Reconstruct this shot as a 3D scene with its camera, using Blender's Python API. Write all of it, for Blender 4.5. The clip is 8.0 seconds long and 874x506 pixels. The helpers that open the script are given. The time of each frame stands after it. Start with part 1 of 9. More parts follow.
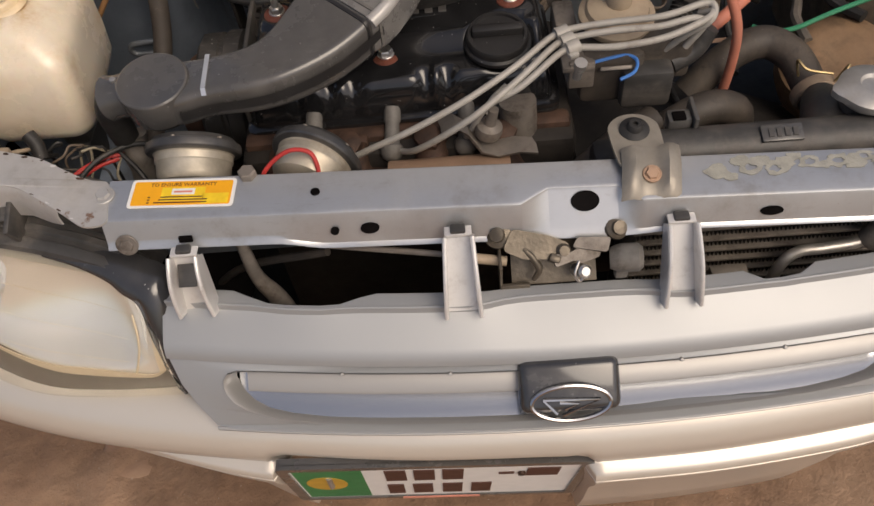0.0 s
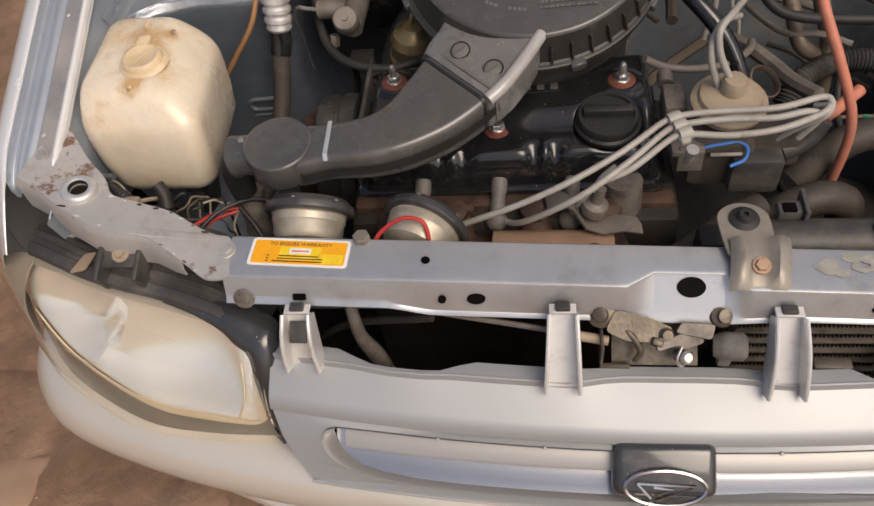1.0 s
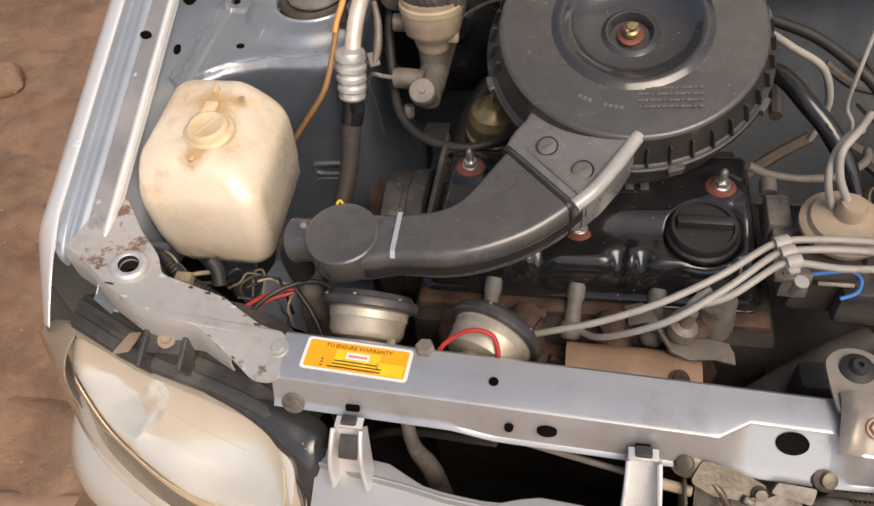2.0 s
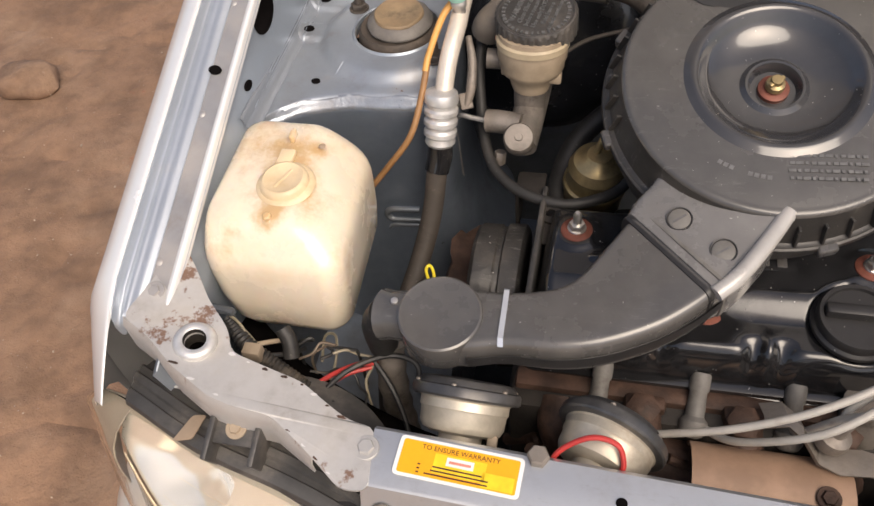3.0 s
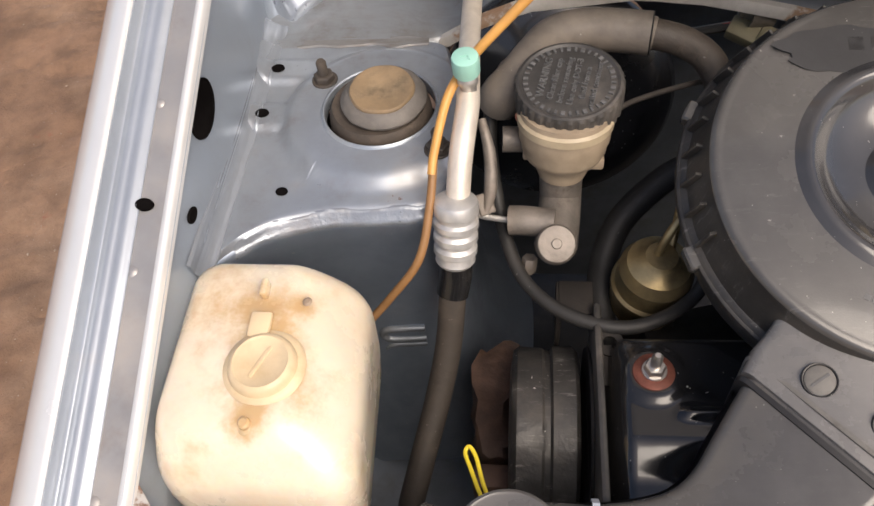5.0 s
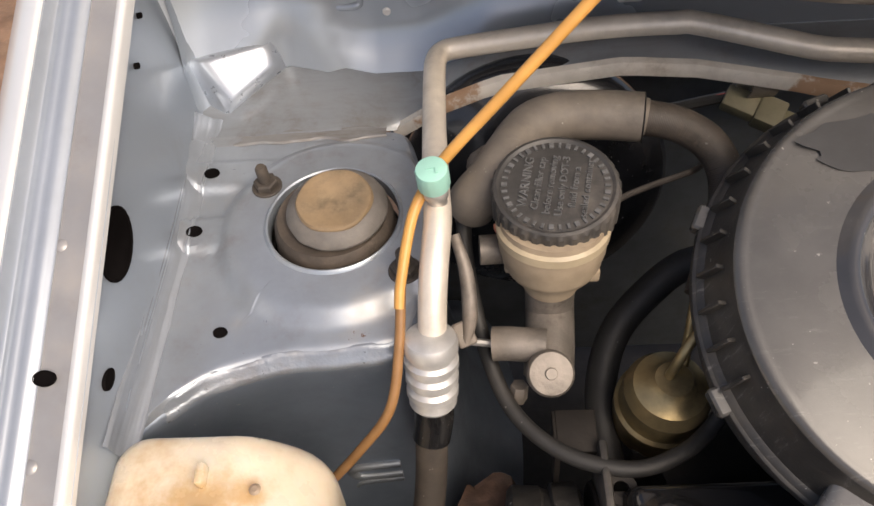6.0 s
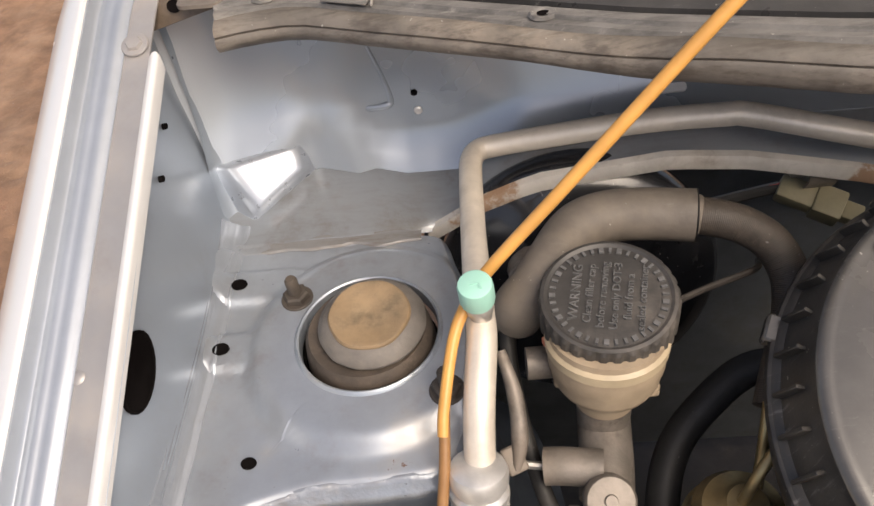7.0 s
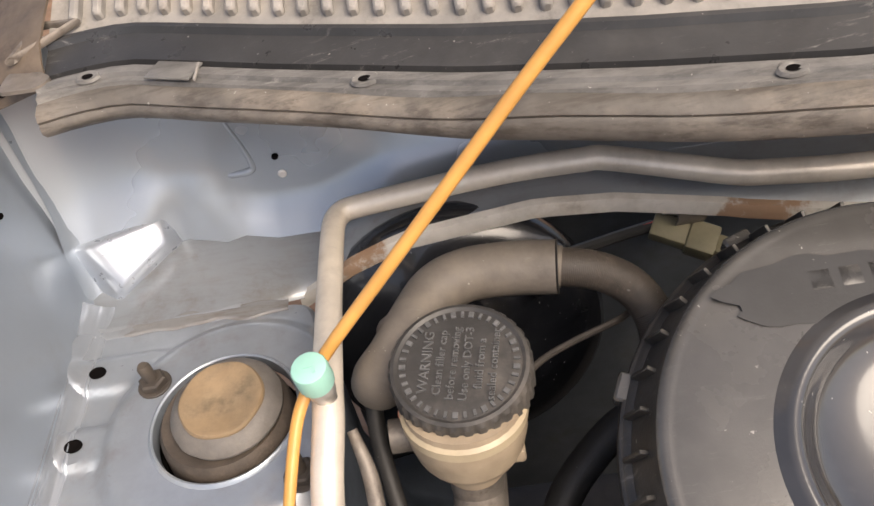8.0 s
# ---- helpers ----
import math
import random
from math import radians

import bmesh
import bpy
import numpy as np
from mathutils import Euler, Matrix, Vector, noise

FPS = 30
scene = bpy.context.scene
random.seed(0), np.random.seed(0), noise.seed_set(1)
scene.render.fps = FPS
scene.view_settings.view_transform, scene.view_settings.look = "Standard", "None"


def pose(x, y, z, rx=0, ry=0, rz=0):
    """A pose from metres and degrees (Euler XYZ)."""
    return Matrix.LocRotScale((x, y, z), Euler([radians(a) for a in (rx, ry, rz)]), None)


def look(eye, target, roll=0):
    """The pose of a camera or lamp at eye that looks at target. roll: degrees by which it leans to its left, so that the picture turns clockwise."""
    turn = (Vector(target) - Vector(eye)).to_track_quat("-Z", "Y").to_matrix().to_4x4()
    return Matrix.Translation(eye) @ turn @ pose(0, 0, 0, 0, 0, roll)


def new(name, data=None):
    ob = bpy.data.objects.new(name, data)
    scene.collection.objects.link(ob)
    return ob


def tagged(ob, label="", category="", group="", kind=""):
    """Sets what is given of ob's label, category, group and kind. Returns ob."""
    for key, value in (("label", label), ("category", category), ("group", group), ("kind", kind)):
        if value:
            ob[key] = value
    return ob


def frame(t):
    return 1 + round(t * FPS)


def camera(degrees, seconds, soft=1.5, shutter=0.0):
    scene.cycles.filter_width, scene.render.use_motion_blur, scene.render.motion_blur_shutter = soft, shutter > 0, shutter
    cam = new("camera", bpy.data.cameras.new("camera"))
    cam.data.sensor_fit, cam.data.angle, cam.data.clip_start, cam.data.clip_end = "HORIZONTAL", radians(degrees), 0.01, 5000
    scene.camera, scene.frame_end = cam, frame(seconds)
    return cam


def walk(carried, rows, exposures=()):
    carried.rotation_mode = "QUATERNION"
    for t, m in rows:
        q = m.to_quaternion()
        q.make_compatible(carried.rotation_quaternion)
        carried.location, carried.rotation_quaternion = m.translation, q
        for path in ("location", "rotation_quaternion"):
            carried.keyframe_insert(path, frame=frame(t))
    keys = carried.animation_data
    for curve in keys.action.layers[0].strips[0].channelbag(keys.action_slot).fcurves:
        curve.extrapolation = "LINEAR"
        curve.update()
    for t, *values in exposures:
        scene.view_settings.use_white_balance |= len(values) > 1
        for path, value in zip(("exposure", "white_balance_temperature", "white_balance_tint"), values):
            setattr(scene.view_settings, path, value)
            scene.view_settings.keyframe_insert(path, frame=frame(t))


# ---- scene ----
cam = camera(57.7, 8.0)
PATH = [
    (0, (-0.0754, -0.3901, 1.2208), (-0.1509, 0.6771, -0.2760), -7.5),
    (0.5, (-0.0920, -0.3754, 1.2484), (-0.2374, 0.7406, -0.2070), -8.7),
    (1, (-0.1086, -0.3800, 1.2549), (-0.3294, 0.7599, -0.1720), -9.1),
    (1.5, (-0.1380, -0.3459, 1.2613), (-0.4168, 0.8160, -0.1380), -8.3),
    (1.7, (-0.1380, -0.3165, 1.2622), (-0.4416, 0.8418, -0.1343), -8.3),
    (2.8, (-0.2107, -0.2042, 1.2521), (-0.5538, 0.9421, -0.1454), -7.5),
    (3, (-0.2383, -0.1812, 1.2429), (-0.5952, 0.9540, -0.1601), -7.6),
    (3.5, (-0.3018, -0.1362, 1.2107), (-0.6550, 0.9642, -0.2217), -5.9),
    (4, (-0.3202, -0.0883, 1.1896), (-0.6394, 0.9798, -0.2742), -5.8),
    (4.5, (-0.3284, -0.0322, 1.1978), (-0.5860, 1.0488, -0.2677), -6.6),
    (5, (-0.3413, 0.0258, 1.1914), (-0.5520, 1.1325, -0.2640), -7.8),
    (5.2, (-0.3459, 0.0478, 1.1859), (-0.5318, 1.1693, -0.2613), -7.7),
    (6.3, (-0.3588, 0.1619, 1.1509), (-0.4867, 1.3257, -0.2686), -7.8),
    (6.5, (-0.3634, 0.1711, 1.1436), (-0.5014, 1.3533, -0.2604), -8.2),
    (7, (-0.3634, 0.1794, 1.1555), (-0.5428, 1.4527, -0.1601), -10.4),
    (7.5, (-0.3386, 0.1886, 1.1583), (-0.5032, 1.5060, -0.1150), -11.6),
    (8, (-0.2898, 0.2088, 1.1509), (-0.4057, 1.5189, -0.1352), -12.8),
]
# the clip's camera brightens as it moves over the darker engine bay
EXPOSURES = [(0.0, -0.40, 7000, 12), (1.0, -0.28, 6900, 12), (1.7, -0.06, 7000, 12), (3.0, 0.24, 6900, 12), (5.0, 0.27, 6800, 12), (6.5, 0.36, 7100, 12), (7.5, 0.49, 7100, 12), (8.0, 0.60, 7000, 12)]
walk(cam, [(t, look(eye, target, roll)) for t, eye, target, roll in PATH], EXPOSURES)

# ---- world and light ----
world = bpy.data.worlds.new("sky")
scene.world = world
world.use_nodes = True
wn = world.node_tree.nodes
sky = wn.new("ShaderNodeTexSky")
sky.sky_type = "NISHITA"
sky.sun_disc = False
SUN_HEIGHT, SUN_TURN = 51.0, 140.0
sky.air_density, sky.dust_density, sky.ozone_density = 0.8, 4.0, 0.3
sky.sun_elevation, sky.sun_rotation = radians(SUN_HEIGHT), radians(SUN_TURN)
wn["Background"].inputs["Strength"].default_value = 0.15
world.node_tree.links.new(sky.outputs["Color"], wn["Background"].inputs["Color"])
sun = new("sun", bpy.data.lights.new("sun", "SUN"))
sun.data.energy, sun.data.angle, sun.data.color = 1.7, radians(42), (1.0, 0.93, 0.83)
a, h = radians(SUN_TURN), radians(SUN_HEIGHT)
sun.matrix_basis = look((math.sin(a) * math.cos(h) * 5, math.cos(a) * math.cos(h) * 5, math.sin(h) * 5), (0, 0, 0))


# ---- shapes ----
def V(*a):
    return Vector(a)


def at(p, n=(0, 0, 1), spin=0.0):
    """A frame at p whose z axis points along n."""
    z = Vector(n).normalized()
    x = V(0, 1, 0) if abs(z.x) > 0.9 else V(1, 0, 0)
    x = (x - z * x.dot(z)).normalized()
    turn = Matrix((x, z.cross(x), z)).transposed().to_4x4()
    return Matrix.Translation(p) @ turn @ Matrix.Rotation(radians(spin), 4, "Z")


def bm_of(verts, faces):
    bm = bmesh.new()
    vs = [bm.verts.new(v) for v in verts]
    for f in faces:
        if len(set(f)) > 2:
            try:
                bm.faces.new([vs[i] for i in f])
            except ValueError:
                pass
    return bm


def tidy(bm):
    bmesh.ops.remove_doubles(bm, verts=bm.verts, dist=1e-6)
    bmesh.ops.recalc_face_normals(bm, faces=bm.faces)
    return bm


def join(*bms):
    out = bmesh.new()
    for b in bms:
        me = bpy.data.meshes.new("tmp")
        b.to_mesh(me)
        out.from_mesh(me)
        b.free()
        bpy.data.meshes.remove(me)
    return out


def box(size, bevel=0.002, m=Matrix(), seg=2):
    bm = bmesh.new()
    bmesh.ops.create_cube(bm, size=1)
    bmesh.ops.scale(bm, vec=size, verts=bm.verts)
    if bevel:
        bmesh.ops.bevel(bm, geom=bm.edges[:], offset=bevel, segments=seg, profile=0.5, affect="EDGES")
    bm.transform(m)
    return bm


def lathe(profile, m=Matrix(), seg=32, wave=None, caps=True):
    """A turned body: (radius, height) pairs from one end of the axis to the other."""
    verts, faces = [], []
    for i, (r, h) in enumerate(profile):
        for k in range(seg):
            a = math.tau * k / seg
            rr = r * (wave(a, i) if wave else 1)
            verts.append((rr * math.cos(a), rr * math.sin(a), h))
    for i in range(len(profile) - 1):
        for k in range(seg):
            k2 = (k + 1) % seg
            faces.append((i * seg + k, i * seg + k2, (i + 1) * seg + k2, (i + 1) * seg + k))
    n = len(profile)
    if caps and profile[0][0] > 1e-4:
        faces.append(tuple(range(seg))[::-1])
    if caps and profile[-1][0] > 1e-4:
        faces.append(tuple((n - 1) * seg + k for k in range(seg)))
    bm = bm_of(verts, faces)
    tidy(bm)
    bm.transform(m)
    return bm


def spline(points, sub=6):
    p = [Vector(q) for q in points]
    if len(p) == 2:
        return [p[0].lerp(p[1], k / sub) for k in range(sub + 1)]
    p = [2 * p[0] - p[1]] + p + [2 * p[-1] - p[-2]]
    out = []
    for i in range(1, len(p) - 2):
        a, b, c, d = p[i - 1:i + 3]
        for k in range(sub):
            t = k / sub
            out.append(0.5 * (2 * b + (c - a) * t + (2 * a - 5 * b + 4 * c - d) * t * t + (3 * b - a - 3 * c + d) * t ** 3))
    out.append(p[-2].copy())
    return out


def tube(points, r, seg=12, sub=6, rings=0, depth=0.0, smooth=True):
    """A hose or pipe through the points. r: one radius or one for each point; rings: ribs along it, of that depth."""
    line = spline(points, sub) if smooth else [Vector(q) for q in points]
    if rings:
        total = sum((b - a).length for a, b in zip(line, line[1:]))
        fine, count = [], rings * 4
        run, i = 0.0, 0
        for k in range(count + 1):
            want = total * k / count
            while i < len(line) - 2 and run + (line[i + 1] - line[i]).length < want:
                run += (line[i + 1] - line[i]).length
                i += 1
            step = (line[i + 1] - line[i]).length or 1
            fine.append(line[i].lerp(line[i + 1], (want - run) / step))
        line = fine
    n = len(line)
    rr = [r] * n if isinstance(r, (int, float)) else [float(np.interp(i / (n - 1) * (len(r) - 1), range(len(r)), r)) for i in range(n)]
    if rings:
        rr = [q + depth * (0.5 + 0.5 * math.cos(math.pi * i / 2)) for i, q in enumerate(rr)]
    t = (line[1] - line[0]).normalized()
    u = t.orthogonal().normalized()
    verts, faces = [], []
    for i, p in enumerate(line):
        t2 = (line[min(i + 1, n - 1)] - line[max(i - 1, 0)]).normalized()
        u = (t.rotation_difference(t2) @ u).normalized()
        t = t2
        w = t.cross(u)
        for k in range(seg):
            a = math.tau * k / seg
            verts.append(p + rr[i] * (math.cos(a) * u + math.sin(a) * w))
    for i in range(n - 1):
        for k in range(seg):
            k2 = (k + 1) % seg
            faces.append((i * seg + k, i * seg + k2, (i + 1) * seg + k2, (i + 1) * seg + k))
    faces.append(tuple(range(seg))[::-1])
    faces.append(tuple((n - 1) * seg + k for k in range(seg)))
    return tidy(bm_of(verts, faces))


def loft(rows, closed=False, caps=False):
    """A skin over rows of points; closed: each row is a ring."""
    n = len(rows[0])
    verts = [v for row in rows for v in row]
    faces = []
    for i in range(len(rows) - 1):
        for k in range(n if closed else n - 1):
            k2 = (k + 1) % n
            faces.append((i * n + k, i * n + k2, (i + 1) * n + k2, (i + 1) * n + k))
    if caps:
        faces += [tuple(range(n))[::-1], tuple((len(rows) - 1) * n + k for k in range(n))]
    return tidy(bm_of(verts, faces))


def sheet(rows, thick=0.0012):
    """An open skin of sheet metal with thickness."""
    bm = loft(rows)
    bm.normal_update()
    bmesh.ops.solidify(bm, geom=bm.faces[:], thickness=thick)
    return tidy(bm)


def ring2(cx, cy, rx, ry=None, n=20, turn=0.0):
    ry = ry or rx
    c, s = math.cos(radians(turn)), math.sin(radians(turn))
    return [(cx + rx * math.cos(a) * c - ry * math.sin(a) * s, cy + rx * math.cos(a) * s + ry * math.sin(a) * c) for a in (math.tau * k / n for k in range(n))]


def rounded(points, r=0.005, n=4):
    """The outline of a polygon with rounded corners."""
    out, m = [], len(points)
    for i in range(m):
        a, b, c = (Vector((*points[j % m], 0)) for j in (i - 1, i, i + 1))
        k = min(r, (a - b).length * 0.45, (c - b).length * 0.45)
        p, q = b + (a - b).normalized() * k, b + (c - b).normalized() * k
        for s in range(n + 1):
            t = s / n
            o = p * (1 - t) ** 2 + b * 2 * t * (1 - t) + q * t * t
            out.append((o.x, o.y))
    return out


def slab(outline, h0, h1, m=Matrix(), holes=(), shape=None):
    """A plate between two heights with holes through it. shape(x, y): how far the plate is pressed up there."""
    from mathutils.geometry import tessellate_polygon
    loops = [list(outline)] + [list(h) for h in holes]
    flat = [p for loop in loops for p in loop]
    tris = tessellate_polygon([[Vector((*p, 0)) for p in loop] for loop in loops])
    n = len(flat)
    lift = shape or (lambda x, y: 0.0)
    verts = [(x, y, h0 + lift(x, y)) for x, y in flat] + [(x, y, h1 + lift(x, y)) for x, y in flat]
    faces = [t[::-1] for t in tris] + [tuple(i + n for i in t) for t in tris]
    start = 0
    for loop in loops:
        c = len(loop)
        for k in range(c):
            a, b = start + k, start + (k + 1) % c
            faces.append((a, b, b + n, a + n))
        start += c
    bm = tidy(bm_of(verts, faces))
    bm.transform(m)
    return bm


def hexagon(r, h, m=Matrix(), washer=0.0):
    bm = lathe([(r * 0.92, 0), (r, 0.0006), (r, h - 0.0012), (r * 0.86, h)], m, 6)
    if washer:
        bm = join(bm, lathe([(washer, 0), (washer, 0.0012), (washer * 0.96, 0.0016), (0, 0.0016)], m, 20))
    return bm


def letters(text, size, m, depth=0.0006, align="CENTER"):
    """Raised writing in the built-in font, as a mesh."""
    cu = bpy.data.curves.new("letters", "FONT")
    cu.body, cu.size, cu.extrude, cu.align_x, cu.resolution_u = text, size, depth, align, 2
    ob = bpy.data.objects.new("letters", cu)
    scene.collection.objects.link(ob)
    dg = bpy.context.evaluated_depsgraph_get()
    me = bpy.data.meshes.new_from_object(ob.evaluated_get(dg))
    bm = bmesh.new()
    bm.from_mesh(me)
    bm.transform(m)
    bpy.data.objects.remove(ob)
    bpy.data.curves.remove(cu)
    bpy.data.meshes.remove(me)
    return bm


def thing(name, label, category, base=(0, 0, 0), group="", kind=""):
    ob = new(name)
    ob.empty_display_size = 0.02
    ob.location = base
    return tagged(ob, label, category, group, kind)


def mesh_of(name, bm, material, angle=38):
    me = bpy.data.meshes.new(name)
    bm.to_mesh(me)
    bm.free()
    me.shade_smooth()
    me.set_sharp_from_angle(angle=radians(angle))
    me.materials.append(material)
    return me


def part(name, bm, material, parent, label="", angle=38):
    """One mesh object under a thing or a part."""
    ob = new(name, mesh_of(name, bm, material, angle))
    ob.parent = parent
    if parent.type == "EMPTY":
        ob.matrix_parent_inverse = Matrix.Translation(-parent.location)
    return tagged(ob, label)


def solo(name, bm, material, label, category, group="", kind="", angle=38):
    """A thing of one mesh."""
    return tagged(new(name, mesh_of(name, bm, material, angle)), label, category, group, kind)


# ---- materials ----
def material(name, color, rough=0.5, metal=0.0, vary=0.12, grain=60.0, dust=0.0, dust_color=(0.36, 0.29, 0.21), dust_scale=14.0,
             bump=0.15, bump_scale=400.0, coat=0.0, spots=0.0, spot_color=(0.16, 0.07, 0.03), spot_scale=55.0, near=(), specks=0.0, scuff=0.0, spot_soft=0.04, grime=0.0, grime_color=(0.20, 0.15, 0.105), grime_scale=17.0,
             streak=0.0, streak_color=(0.06, 0.05, 0.042)):
    """A surface with grain, wear and, where wanted, dust and stains with shapes of their own."""
    mt = bpy.data.materials.new(name)
    mt.use_nodes = True
    nt = mt.node_tree
    nodes, link = nt.nodes, nt.links.new
    bsdf = nodes["Principled BSDF"]
    tc = nodes.new("ShaderNodeTexCoord")

    def noise_at(scale, detail=4.0, roughness=0.6):
        n = nodes.new("ShaderNodeTexNoise")
        n.inputs["Scale"].default_value, n.inputs["Detail"].default_value, n.inputs["Roughness"].default_value = scale, detail, roughness
        link(tc.outputs["Object"], n.inputs["Vector"])
        return n.outputs["Fac"]

    def ramp(fac, lo, hi):
        n = nodes.new("ShaderNodeMapRange")
        n.inputs["From Min"].default_value, n.inputs["From Max"].default_value = lo, hi
        n.interpolation_type = "SMOOTHSTEP"
        link(fac, n.inputs["Value"])
        return n.outputs["Result"]

    def mix(fac, a, b, kind="MIX"):
        n = nodes.new("ShaderNodeMix")
        n.data_type, n.blend_type = "RGBA", kind
        for sock, val in ((n.inputs[0], fac), (n.inputs[6], a), (n.inputs[7], b)):
            if isinstance(val, (int, float)):
                sock.default_value = val
            elif isinstance(val, tuple):
                sock.default_value = (*val[:3], 1)
            else:
                link(val, sock)
        return n.outputs[2]

    def times(a, k):
        n = nodes.new("ShaderNodeMath")
        n.operation = "MULTIPLY"
        link(a, n.inputs[0])
        n.inputs[1].default_value = k
        return n.outputs[0]

    dark = tuple(c * (1 - vary) for c in color)
    light = tuple(min(1, c * (1 + vary)) for c in color)
    col = mix(ramp(noise_at(grain), 0.3, 0.7), dark, light)
    big = ramp(noise_at(grain / 9, 3), 0.35, 0.7)
    col = mix(times(big, 0.5), col, tuple(c * (1 - vary * 0.8) for c in color))
    rgh = nodes.new("ShaderNodeMapRange")
    rgh.inputs["To Min"].default_value, rgh.inputs["To Max"].default_value = max(0.02, rough * 0.85), min(1, rough * 1.2)
    link(noise_at(grain * 1.7), rgh.inputs["Value"])
    rough_out = rgh.outputs["Result"]
    metal_out = None
    if dust:
        fac = times(ramp(noise_at(dust_scale, 6, 0.65), 0.62 - dust * 0.4, 0.85 - dust * 0.25), min(1, 0.35 + dust * 0.6))
        col = mix(fac, col, dust_color)
        m = nodes.new("ShaderNodeMix")
        link(fac, m.inputs[0])
        link(rough_out, m.inputs[2])
        m.inputs[3].default_value = 0.85
        rough_out = m.outputs[0]
        if metal:
            k = nodes.new("ShaderNodeMapRange")
            k.inputs["To Min"].default_value, k.inputs["To Max"].default_value = metal, 0.0
            link(fac, k.inputs["Value"])
            metal_out = k.outputs["Result"]
    if spots:
        field = noise_at(spot_scale, 5, 0.7)
        for centre, reach, gain in near:
            dist = nodes.new("ShaderNodeVectorMath")
            dist.operation = "DISTANCE"
            link(tc.outputs["Object"], dist.inputs[0])
            dist.inputs[1].default_value = centre
            fall = nodes.new("ShaderNodeMapRange")
            fall.inputs["From Min"].default_value, fall.inputs["From Max"].default_value = 0.0, reach
            fall.inputs["To Min"].default_value, fall.inputs["To Max"].default_value = gain, 0.0
            link(dist.outputs["Value"], fall.inputs["Value"])
            add = nodes.new("ShaderNodeMath")
            link(field, add.inputs[0])
            link(fall.outputs["Result"], add.inputs[1])
            field = add.outputs[0]
        fac = ramp(field, 0.74 - spot_soft / 2 - spots * 0.2, 0.74 + spot_soft / 2 - spots * 0.2)
        col = mix(times(fac, 0.85), col, spot_color)
    if grime:
        # soft brownish stains with finer streaks inside them
        n = nodes.new("ShaderNodeMath")
        n.operation = "MULTIPLY"
        link(ramp(noise_at(grime_scale, 8, 0.68), 0.46, 0.74), n.inputs[0])
        link(ramp(noise_at(grime_scale * 4.3, 5, 0.7), 0.28, 0.62), n.inputs[1])
        col = mix(times(n.outputs[0], grime), col, grime_color)
    if streak:
        # stains drawn out along the length of a strip
        st = nodes.new("ShaderNodeMapping")
        st.inputs["Scale"].default_value = (0.16, 1.0, 1.0)
        link(tc.outputs["Object"], st.inputs["Vector"])
        n = nodes.new("ShaderNodeTexNoise")
        n.inputs["Scale"].default_value, n.inputs["Detail"].default_value, n.inputs["Roughness"].default_value = 150.0, 7.0, 0.7
        link(st.outputs["Vector"], n.inputs["Vector"])
        col = mix(times(ramp(n.outputs["Fac"], 0.44, 0.66), streak), col, streak_color)
    if scuff:
        # thin pale rubbed streaks, broken up by a coarser noise
        st = nodes.new("ShaderNodeMapping")
        st.inputs["Scale"].default_value = (1.0, 6.0, 1.0)
        st.inputs["Rotation"].default_value = (0.0, 0.0, 0.6)
        link(tc.outputs["Object"], st.inputs["Vector"])
        n = nodes.new("ShaderNodeTexNoise")
        n.inputs["Scale"].default_value, n.inputs["Detail"].default_value, n.inputs["Roughness"].default_value = 46.0, 6.0, 0.75
        link(st.outputs["Vector"], n.inputs["Vector"])
        both = nodes.new("ShaderNodeMath")
        both.operation = "MULTIPLY"
        link(ramp(n.outputs["Fac"], 0.56, 0.70), both.inputs[0])
        link(ramp(noise_at(12.0, 3), 0.4, 0.65), both.inputs[1])
        col = mix(times(both.outputs[0], scuff), col, (0.30, 0.29, 0.27))
    if specks:
        col = mix(times(ramp(noise_at(330.0, 2, 0.5), 0.735, 0.765), specks), col, (0.55, 0.53, 0.49))
    link(col, bsdf.inputs["Base Color"])
    link(rough_out, bsdf.inputs["Roughness"])
    if metal_out:
        link(metal_out, bsdf.inputs["Metallic"])
    else:
        bsdf.inputs["Metallic"].default_value = metal
    if coat:
        bsdf.inputs["Coat Weight"].default_value, bsdf.inputs["Coat Roughness"].default_value = coat, 0.08
    if bump:
        b = nodes.new("ShaderNodeBump")
        b.inputs["Strength"].default_value, b.inputs["Distance"].default_value = bump, 0.001
        link(noise_at(bump_scale, 3), b.inputs["Height"])
        link(b.outputs["Normal"], bsdf.inputs["Normal"])
    return mt


